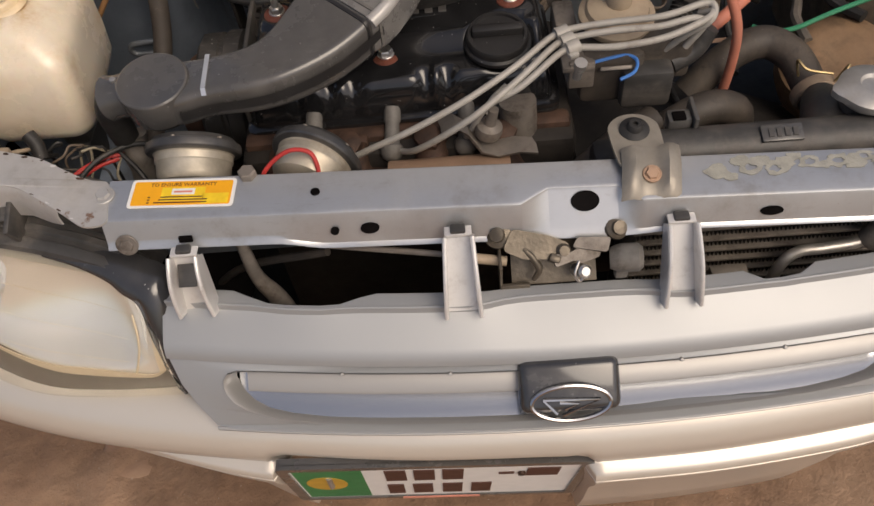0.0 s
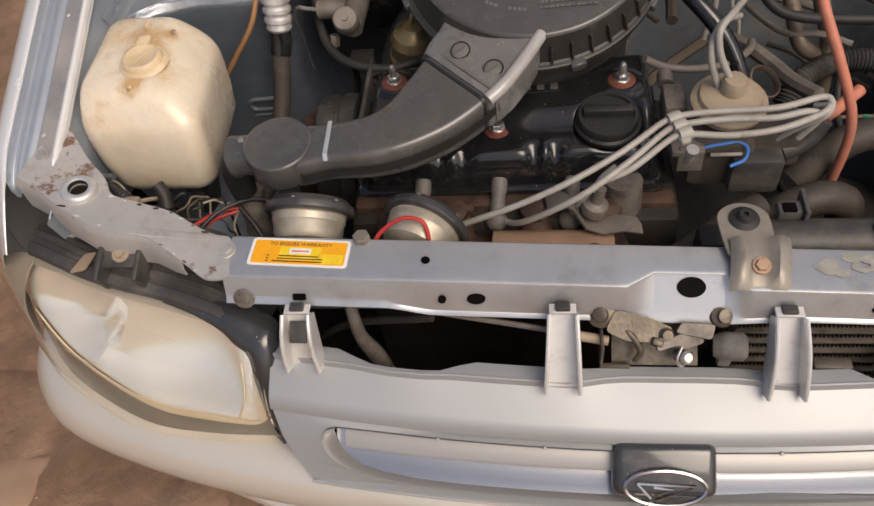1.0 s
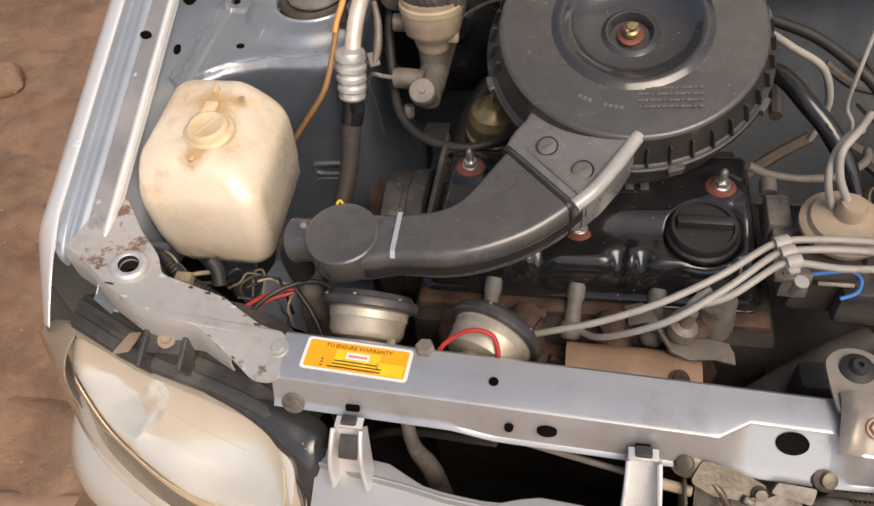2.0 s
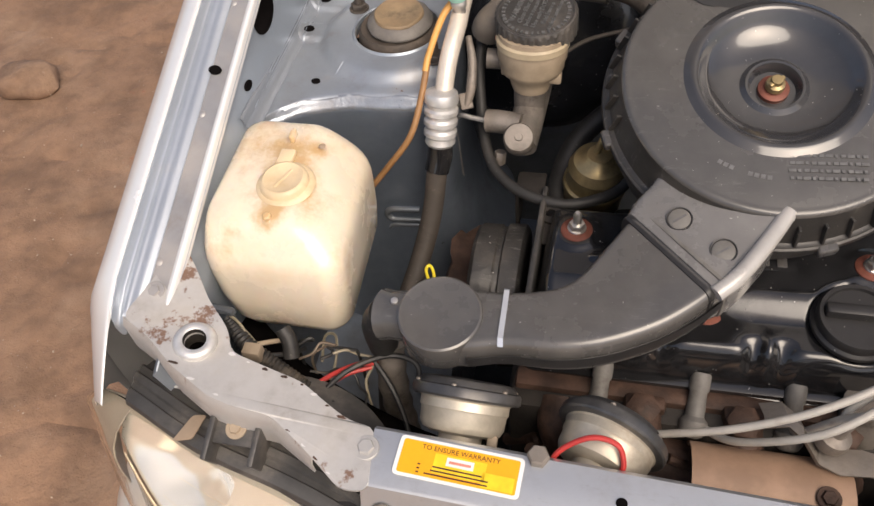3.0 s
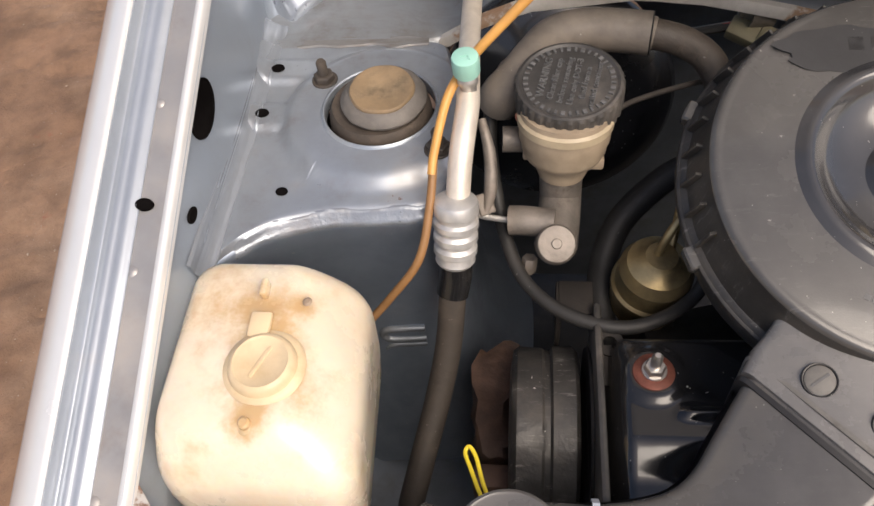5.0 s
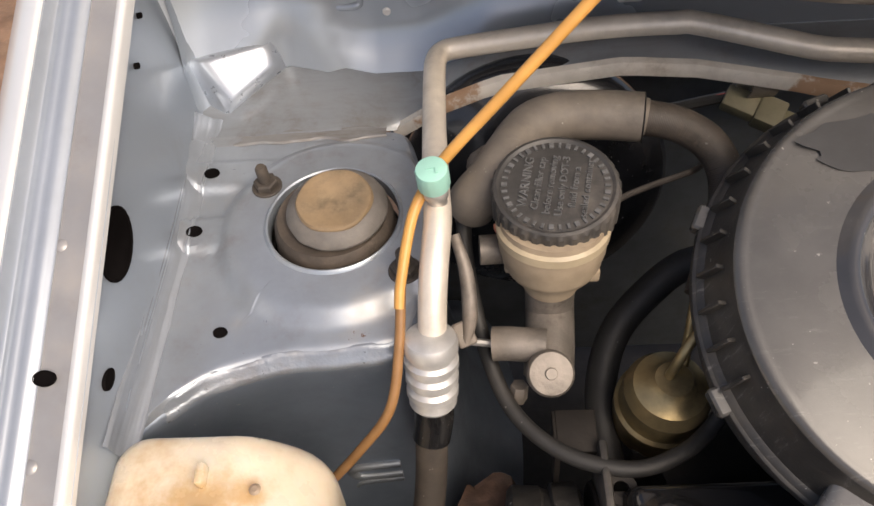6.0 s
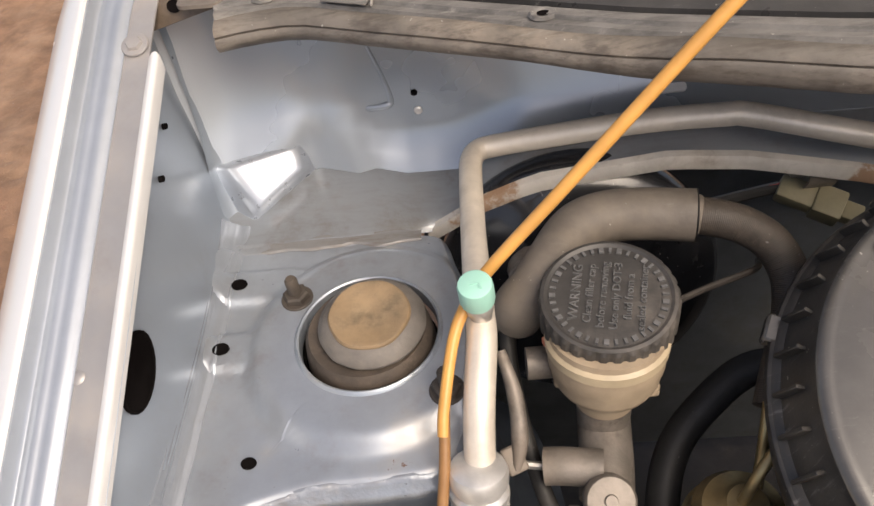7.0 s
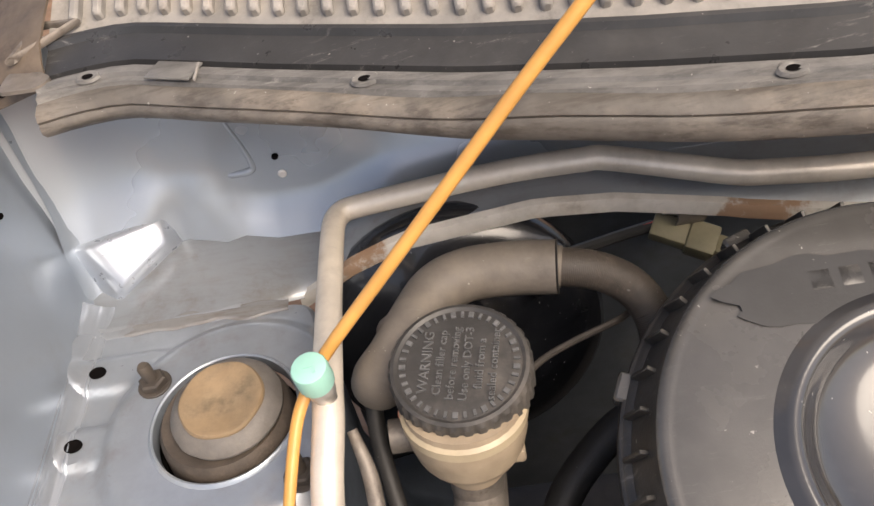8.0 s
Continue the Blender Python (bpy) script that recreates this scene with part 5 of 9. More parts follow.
part("scuttle", sheet([[V(x, cw(x) + dy, 0.926 + dz) for dy, dz in ((0.048, 0.012), (0.052, 0.016), (0.15, 0.055), (0.30, 0.115))] for x in cowl_xs], 0.002), SCUTTLE, cowl, angle=25)
for k in range(72):
    x = -0.515 + 0.0145 * k
    part("rib", box((0.0062, 0.085, 0.012), 0.0016, Matrix.Translation((x, cw(x) + 0.094, 0.961)) @ Matrix.Rotation(radians(23.5), 4, "X"), 1), RIB, cowl, "dusty grey rib")
for x in (-0.338, -0.502, -0.14, 0.14):
    y = cw(x) + 0.0085
    part("screw_boss", lathe([(0.0066, -0.0016), (0.0054, 0.0000), (0.0044, 0.0001), (0.0030, -0.0006)], at((x, y, 0.9335), (0, -0.2, 1)) @ Matrix.Diagonal((1.25, 0.8, 1, 1)), 20, caps=False), COWL, cowl)
    part("screw_recess", lathe([(0.0030, 0), (0, 0.0002)], at((x, y, 0.9331), (0, -0.2, 1)) @ Matrix.Diagonal((1.2, 0.7, 1, 1)), 16), CAVITY_SHADE, cowl)
part("tab", box((0.030, 0.017, 0.0014), 0.0006, Matrix.Translation((-0.448, cw(-0.448) + 0.0095, 0.9334)) @ Matrix.Rotation(radians(-21), 4, "Z")), COWL, cowl)
part("tab_edge", box((0.0016, 0.018, 0.0018), 0.0006, Matrix.Translation((-0.4335, cw(-0.4335) + 0.0095, 0.9336))), RIB, cowl)
# hinge corner at the wing's rear end
part("hinge_plate", sheet([[V(x, y, z + 0.25 * (x + 0.57)) for x in (-0.600, -0.583, -0.565, -0.55, -0.532)] for y, z in ((0.630, 0.9165), (0.636, 0.928), (0.645, 0.936), (0.67, 0.944), (0.76, 0.968))], 0.0016), BROWN_PIPE, car, "brown dusty hinge plate")
part("hinge_hole", hole(at((-0.563, 0.634, 0.9270), (0, -0.85, 0.5)), 0.0045, 0.0040), CAVITY_SHADE, car)
hinge = [(-0.540, 0.672, 0.945), (-0.513, 0.664, 0.947), (-0.533, 0.650, 0.944), (-0.551, 0.640, 0.941), (-0.540, 0.672, 0.945)]
part("hinge_frame", join(tube(hinge, 0.0026, 8, smooth=False), slab(rounded([(-0.556, 0.618), (-0.530, 0.616), (-0.524, 0.626), (-0.540, 0.640), (-0.555, 0.640)], 0.005), 0.932, 0.9345)), CAST, car, "dusty bent hinge bracket")


# ---- the open bonnet above the bay ----
def bonnet():
    rows = []
    lean = radians(76)
    for i in range(15):
        d = 0.86 * i / 14
        y, z = 0.82 - d * math.cos(lean), 1.0 + d * math.sin(lean)
        rows.append([V(0.58 * u * (1 - 0.06 * (d / 0.86) ** 3), y - 0.03 * (1 - u * u) * math.sin(lean), z - 0.03 * (1 - u * u) * math.cos(lean) + 0.004 * math.cos(9 * u)) for u in (j / 8 - 1 for j in range(17))])
    return rows


part("bonnet", sheet(bonnet(), 0.012), BONNET, car, "open bonnet with its painted underside")
part("bonnet_stay", tube([(0.53, 0.10, 0.72), (0.545, 0.38, 1.20), (0.54, 0.655, 1.60)], 0.004, 8), STEEL, car, "thin steel bonnet stay")


def wheel(side):
    m = at((side * 0.60, 0.43, GROUND + 0.262), (side, 0, 0))
    w = part("wheel", lathe([(0.10, -0.06), (0.165, -0.055), (0.165, 0.05), (0.10, 0.02), (0.05, 0.03), (0, 0.03)], m, 40), CAST, car, "steel wheel")
    part("tyre", lathe([(0.165, -0.065), (0.22, -0.075), (0.252, -0.066), (0.262, -0.05), (0.262, 0.05), (0.252, 0.066), (0.22, 0.075), (0.165, 0.065)], m, 48), RUBBER, w, "dark rubber tyre")


wheel(-1)
wheel(1)
part("axle", tube([(-0.56, 0.43, 0.30), (0.56, 0.43, 0.30)], 0.02, 10), DEEP, car)
part("sill", tube([(-0.54, 0.43, 0.30), (-0.54, 0.50, 0.5), (-0.50, 0.49, 0.74)], 0.025, 10), DEEP, car)


# ---- half-buried brick paving ----
def worn_brick():
    bm = box((0.218, 0.104, 0.06), 0.014, Matrix(), 2)
    bmesh.ops.subdivide_edges(bm, edges=[e for e in bm.edges if e.calc_length() > 0.05], cuts=3, use_grid_fill=True)
    for q in bm.verts:
        q.co += 0.007 * V(noise.noise(q.co * 14), noise.noise(q.co * 14 + V(7, 0, 0)), 0.6 * noise.noise(q.co * 22 + V(0, 7, 0)))
    return bm


brick_mesh = mesh_of("brick", worn_brick(), EARTH_BRICK, 50)
rng = random.Random(11)
for i in range(-9, 8):
    for j in range(-9, 8):
        x = 0.230 * i + (0.115 if j % 2 else 0.0) + rng.uniform(-0.010, 0.010)
        y = 0.33 - 0.116 * (j + 9) + rng.uniform(-0.008, 0.008)
        depth = rng.uniform(-0.024, -0.005) - (0.018 if noise.noise(V(x * 1.7, y * 1.7, 2)) > 0.05 else 0.0)
        if x < -0.78 and y < 0.27:
            # a trodden stretch where the paving still shows
            depth = rng.uniform(-0.017, 0.001)
        if abs(x) < 0.45 and y > 0.15:
            continue
        b = new("brick", brick_mesh)
        b.matrix_basis = pose(x, y, GROUND - 0.029 + depth, rng.uniform(-3, 3), rng.uniform(-3, 3) + (180 if rng.random() < 0.5 else 0), rng.uniform(-5, 5) + (180 if rng.random() < 0.5 else 0))
        b.parent = ground


# ---- things at the front ----
def headlight():
    hl = thing("headlight", "clouded clear headlight with chrome reflector and black trim", "headlight", (-0.5, 0.03, 0.55))
    top = spline([(-0.360, -0.002, 0.638), (-0.398, 0.018, 0.658), (-0.454, 0.034, 0.668), (-0.528, 0.050, 0.678), (-0.600, 0.078, 0.686), (-0.648, 0.098, 0.664)], 5)
    low = spline([(-0.348, -0.056, 0.553), (-0.437, -0.053, 0.553), (-0.512, -0.039, 0.553), (-0.602, 0.009, 0.554), (-0.648, 0.055, 0.560), (-0.672, 0.100, 0.590)], 5)
    n = len(top)

    def skin(inset, bulge, lo=0.0, hi=1.0, steps=8, dent=None, span=(0.0, 1.0)):
        """A skin behind the lens; lo and hi are heights on it, or functions of the way along."""
        rows = []
        for j in range(steps + 1):
            row = []
            for i in range(2 * n - 1):
                u = span[0] + (span[1] - span[0]) * i / (2 * n - 2)
                f = u * (n - 1)
                i0 = min(int(f), n - 2)
                a, b = (lo(u) if callable(lo) else lo), (hi(u) if callable(hi) else hi)
                v = a + (b - a) * j / steps
                turn = math.radians(75 - 62 * u)
                out = V(-math.cos(turn), -math.sin(turn), 0.35).normalized()
                foot, head = low[i0].lerp(low[i0 + 1], f - i0), top[i0].lerp(top[i0 + 1], f - i0)
                p = foot.lerp(head, v) + out * (bulge * 4 * v * (1 - v) - inset)
                row.append(p - out * dent(u, v) if dent else p)
            rows.append(row)
        return rows

    lens = part("lens", sheet(skin(0.0, 0.016), 0.002), LENS, hl, "slightly clouded clear lens", 60)
    lens.visible_shadow = False

    def lip(u):
        # the reflector's lower edge rises towards the outer end
        return 0.165 + 0.30 * max(0.0, (0.085 - u) / 0.085) ** 2 + 0.02 * math.sin(3 * u) + 0.55 * max(0.0, u - 0.30) ** 1.3

    def brow(u):
        return 0.945 - 0.34 * (max(0.0, 0.10 - u) / 0.10) ** 2 - 0.10 * max(0.0, u - 0.7) / 0.3

    def bowls(u, v):
        """Two round bowls with a raised edge between them."""
        deep = 0.0
        for cu, cv, ru, rv, d in ((0.315, 0.54, 0.25, 0.52, 0.034), (0.665, 0.62, 0.165, 0.42, 0.030)):
            q = ((u - cu) / ru) ** 2 + ((v - cv) / rv) ** 2
            deep = max(deep, d * max(0.0, 1 - q))
        # flat facets pressed into the outer bowl
        if u > 0.5:
            deep += 0.0075 * abs(((u * 11 + v * 1.6) % 1.0) - 0.5)
        return deep * ease((v - lip(u)) / 0.16) * ease((brow(u) - v) / 0.10) * ease((u - 0.05) / 0.06)

    part("reflector", loft(skin(0.012, 0.010, lip, brow, 40, bowls, (0.012, 0.86))), REFLECTOR, hl, "bright chrome reflector bowls", 30)
    rib = [row[0] for row in skin(0.0095, 0.010, lambda u: lip(u) + 0.02, lambda u: 0.72, 12, None, (0.115, 0.118))]
    part("reflector_rib", tube([p + V(0.006 * math.sin(math.pi * k / 12), 0, 0) for k, p in enumerate(rib)], 0.0011, 8), BEZEL, hl, "upright rib at the end of the reflector")
    part("bezel", sheet(skin(0.0085, 0.0105, lambda u: lip(u) - 0.012, lambda u: lip(u) + 0.010 + 0.040 * math.sin(math.pi * min(1.0, u / 0.5)) ** 2, 5, None, (0.03, 0.80)), 0.0012), BEZEL, hl, "tan lower bezel", 40)
    part("end_bezel", sheet(skin(0.0085, 0.0115, lambda u: lip(u), lambda u: brow(u) - 0.01, 8, None, (0.026, 0.052)), 0.0012), BEZEL, hl, "tan inner end of the bezel", 40)
    part("top_bezel", sheet(skin(0.005, 0.012, lambda u: brow(u) - 0.018, 1.0, 4, None, (0.0, 0.97)), 0.0015), BORDER, hl, "dusty tan upper border", 40)
    for v in (0.40, 0.60, 0.78):
        part("lens_line", tube(skin(0.0030, 0.016, v, v + 0.01, 1, None, (0.10, 0.60))[0], 0.00022, 6), BEZEL, hl, "fine moulded line in the lens")
    part("lower_skirt", sheet(skin(0.012, 0.010, 0.0, lambda u: lip(u), 5, None, (0.0, 0.82)), 0.0015), SKIRT, hl, "grey skirt under the reflector", 40)
    part("end_skirt", sheet(skin(0.0075, 0.013, 0.0, 1.0, 6, None, (0.0, 0.030)), 0.0015), SKIRT, hl, "dark inner end of the lamp", 40)
    part("outer_skirt", sheet(skin(0.0045, 0.0155, 0.0, 1.0, 6, None, (0.80, 1.0)), 0.0015), BORDER, hl, "dull grey outer border", 40)
    # one wide ridged band between the lens and the corner plate
    section = ((0.0, 0.001), (-0.004, 0.004), (-0.002, 0.0085), (0.002, 0.0105), (0.008, 0.0112), (0.0095, 0.0096), (0.0145, 0.0098), (0.0162, 0.0128), (0.0225, 0.0132), (0.0245, 0.0108), (0.0310, 0.0100), (0.0335, 0.006), (0.032, -0.004), (0.012, -0.006))
    part("rim_trim", loft([[p + V(0, dy, dz * (1 + 0.10 * noise.noise(V(p.x * 30, dy * 60, 0)))) for dy, dz in section] for p in top[1:-5]], closed=True, caps=True), TRIM, hl, "dusty ridged black rubber trim along the lens", 35)
    inner = spline([low[0].lerp(top[0], 0.02), low[0].lerp(top[0], 0.35), low[0].lerp(top[0], 0.7), top[0], top[2], top[4], top[7], top[10]], 5)
    rows = []
    for i, p in enumerate(inner):
        w = 0.35 + 0.95 * math.sin(math.pi * min(1.0, i / (len(inner) - 1)) ** 0.8)
        rows.append([p + w * V(*q) for q in ((-0.010, -0.006, 0.001), (-0.002, -0.008, 0.006), (0.006, -0.002, 0.010), (0.010, 0.008, 0.012), (0.010, 0.018, 0.0095), (0.0, 0.016, 0.006), (-0.012, 0.002, 0))])
    part("side_trim", loft(rows, closed=True, caps=True), SATIN, hl, "glossy dark end trim", 70)
    rows = []
    for i, p in enumerate(top[:-5]):
        k = i / (n - 6)
        deep = 0.030 + 0.045 * math.sin(math.pi * min(1, k * 1.1))
        rows.append([p + V(0, 0.026, 0.006), p + V(0, 0.032, 0.003 + 0.004 * math.sin(i * 1.4)), p + V(0, 0.03 + deep * 0.5, -0.004), p + V(0, 0.03 + deep, -0.012), p + V(0, 0.03 + deep, -0.09)])
    part("housing", sheet(rows, 0.002), TRIM, hl, "dusty black lamp housing", 25)
    # Black sheet supplies the darkness behind the reflector.
    part("back_shell", loft([[p + V(0.045, 0.08, 0), p.lerp(q, 0.5) + V(0.085, 0.14, 0), q + V(0.06, 0.09, -0.03)] for p, q in zip(low, top)]), CAVITY_SHADE, hl)
    tab = part("fixing_tab", join(box((0.040, 0.026, 0.005), 0.0015, Matrix.Translation((-0.493, 0.062, 0.703)) @ Matrix.Rotation(radians(18), 4, "X")), box((0.005, 0.034, 0.028), 0.0015, Matrix.Translation((-0.512, 0.054, 0.694)) @ Matrix.Rotation(radians(18), 4, "X")), box((0.005, 0.034, 0.028), 0.0015, Matrix.Translation((-0.474, 0.054, 0.694)) @ Matrix.Rotation(radians(18), 4, "X"))), TRIM, hl, "black moulded fixing tab")
    part("bolt", hexagon(0.005, 0.004, at((-0.493, 0.061, 0.7055), (0, -0.3, 0.95)), 0.0085), BEIGE, tab, "dull bolt")
    part("tape", slab(rounded([(-0.546, 0.048), (-0.530, 0.052), (-0.527, 0.074), (-0.538, 0.072)], 0.003), 0.0, 0.001, Matrix.Translation((0, 0, 0.6945)), shape=lambda x, y: -0.15 * abs(y - 0.06)), TAPE, hl, "strip of brown tape")
    part("rod", tube([(-0.585, 0.088, 0.690), (-0.545, 0.100, 0.694)], 0.002, 8), ALU, hl)
    part("adjuster", lathe([(0.007, 0), (0.007, 0.012), (0.004, 0.014), (0.004, 0.02)], at((-0.575, 0.095, 0.676), (0.3, 0.2, 1)), 10), DEEP, hl)
    part("moulded_ring", lathe([(0.004, 0), (0.0045, 0.0008), (0.0035, 0.0012), (0.003, 0)], at((-0.432, 0.050, 0.672), (0, -0.2, 1)), 14), TRIM, hl)
    return hl


headlight()


# ---- number plate ----
def number_plate():
    ax = V(0.3, -0.004, -0.0175).normalized()
    up = V(0.006, -0.026, 0.168)
    up = (up - ax * up.dot(ax)).normalized()
    pm = Matrix.Translation((-0.127, -0.103, 0.418)) @ Matrix((ax, up, ax.cross(up))).transposed().to_4x4() @ Matrix.Diagonal((0.95, 1.58, 1, 1))
    pl = thing("number_plate", "white number plate with green band in a black frame", "number plate", (-0.127, -0.10, 0.34))
    fr = rounded([(-0.160, -0.052), (0.160, -0.052), (0.160, 0.052), (-0.160, 0.052)], 0.006)
    inn = rounded([(-0.149, -0.047), (0.149, -0.047), (0.149, 0.045), (-0.149, 0.045)], 0.003)
    part("frame", slab(fr, 0, 0.005, pm, [inn]), BLACK, pl, "black plastic frame")
    part("backing", slab(fr, -0.006, 0.001, pm), BLACK, pl)
    face = part("face", slab(inn, 0.001, 0.003, pm), WHITE, pl, "white plate face")
    part("green_band", slab([(-0.147, -0.045), (-0.076, -0.045), (-0.076, 0.043), (-0.147, 0.043)], 0.003, 0.0034, pm), PLATE_GREEN, face)
    part("crest", slab(ring2(-0.118, 0.002, 0.022, 0.02), 0.0034, 0.0038, pm), GOLD, face)
    for x, y, w, h in ((-0.042, 0.022, 0.022, 0.03), (-0.012, 0.022, 0.022, 0.03), (0.018, 0.022, 0.022, 0.03), (0.074, 0.022, 0.016, 0.005), (0.112, 0.024, 0.034, 0.022),
                       (-0.045, -0.022, 0.018, 0.03), (-0.015, -0.022, 0.022, 0.03), (0.018, -0.022, 0.022, 0.03), (0.05, -0.022, 0.022, 0.03)):
        part("bar", box((w, h, 0.001), 0.0, pm @ Matrix.Translation((x, y, 0.0036))), INK, face)
    part("red_bar", box((0.09, 0.005, 0.001), 0.0, pm @ Matrix.Translation((0.005, -0.05, 0.0052))), PINK, face)
    part("screw", tube([pm @ V(-0.113, 0.02, 0.003), pm @ V(-0.113, 0.0, 0.006)], 0.003, 8), ALU, pl)
    part("screw", lathe([(0.004, 0), (0.004, 0.003), (0, 0.004)], pm @ Matrix.Translation((0.09, 0.022, 0.003)), 10), IRON, pl)


number_plate()


# ---- sticker on the rail ----
def sticker():
    mid = V(-0.318, 0.0555, 0)
    pm = at((mid.x, mid.y, rail_z(mid.x) + 0.0009), (0.026, -0.015, 1), -2.5)
    s = solo("sticker", slab(rounded([(-0.046, -0.0155), (0.046, -0.0155), (0.046, 0.0155), (-0.046, 0.0155)], 0.004), 0, 0.0005, pm), WHITE, "orange and yellow warranty sticker with white border on the rail", "sticker")
    part("orange_field", slab(rounded([(-0.043, -0.013), (0.043, -0.013), (0.043, 0.013), (-0.043, 0.013)], 0.002), 0.0005, 0.0007, pm), STICKER, s)
    for x0, x1, y0, y1 in ((-0.018, 0.02, -0.009, 0.006), (0.018, 0.041, -0.012, -0.001)):
        part("yellow_field", slab([(x0, y0), (x1, y0), (x1, y1), (x0, y1)], 0.0007, 0.0009, pm), STICKER_Y, s)
    part("white_box", slab([(-0.009, -0.002), (0.011, -0.002), (0.011, 0.0045), (-0.009, 0.0045)], 0.0009, 0.0011, pm), WHITE, s)
    part("red_line", slab([(-0.007, 0.0), (0.009, 0.0), (0.009, 0.002), (-0.007, 0.002)], 0.0011, 0.0012, pm), PINK, s)
    part("heading", letters("TO ENSURE WARRANTY", 0.0052, pm @ Matrix.Translation((0.0, 0.0075, 0.0008)), 0.0001), INK, s)
    for k, (x, y, w) in enumerate(((0.0, -0.0045, 0.036), (0.002, -0.0075, 0.042), (0.0, -0.0105, 0.046), (-0.028, -0.0045, 0.002), (-0.028, -0.0075, 0.002), (-0.028, -0.0105, 0.002))):
        part("text_bar", box((w, 0.0011, 0.0002), 0, pm @ Matrix.Translation((x, y, 0.001))), INK, s)


sticker()


# ---- mount bracket on the rail ----
def mount_bracket():
    b = thing("mount_bracket", "dusty grey steel bracket with rubber bush bolted to the rail", "bracket", (0.078, 0.06, 0.70))
    rise = (0.0, 0.0055, 0.0070, 0.0015, 0.0, 0.0, 0.0015, 0.0070, 0.0055, 0.0)
    foot = sheet([[V(0.054 + 0.0055 * i + lean, y, z + rise[i] * k) for y, z, k, lean in ((0.021, 0.6975, 0.3, -0.001), (0.025, 0.7010, 0.8, 0.0), (0.034, 0.7055, 1, 0.001), (0.048, 0.7100, 1, 0.003), (0.060, 0.7125, 1, 0.004), (0.066, 0.7125, 0.6, 0.004), (0.067, 0.7080, 0.3, 0.004))] for i in range(10)], 0.002)
    part("foot", foot, MOUNT, b, "pressed foot with two ridges", angle=50)
    part("arm", slab(rounded([(0.056, 0.050), (0.094, 0.050), (0.0965, 0.070), (0.0965, 0.088), *[(0.0742 + 0.0225 * math.cos(a), 0.0895 + 0.0195 * math.sin(a)) for a in (math.pi * k / 12 for k in range(1, 12))], (0.052, 0.088), (0.053, 0.070)], 0.004, 2), 0.7070, 0.7098), MOUNT, b, "flat rounded arm")
    part("bush", lathe([(0.0130, 0), (0.0130, 0.0015), (0.0110, 0.0030), (0.0075, 0.0042), (0.0065, 0.0075), (0.0052, 0.0090), (0.0024, 0.0090), (0.0022, 0.006), (0, 0.006)], at((0.0745, 0.0895, 0.7098), (0, -0.1, 1)), 28), RUBBER, b, "grey rubber bush")
    part("bolt", hexagon(0.0058, 0.004, at((0.0805, 0.0395, 0.7085), (0, -0.35, 1)), 0.0078), SHIELD, b, "tanned bolt head")


mount_bracket()


# ---- bonnet latch ----
GREASE = material("greasy_dusty_steel", (0.125, 0.105, 0.08), 0.36, 0.5, 0.3, 60, dust=0.32, dust_color=(0.185, 0.155, 0.12), bump=0.4, bump_scale=220, spots=0.15, spot_color=(0.05, 0.037, 0.026), spot_scale=60)


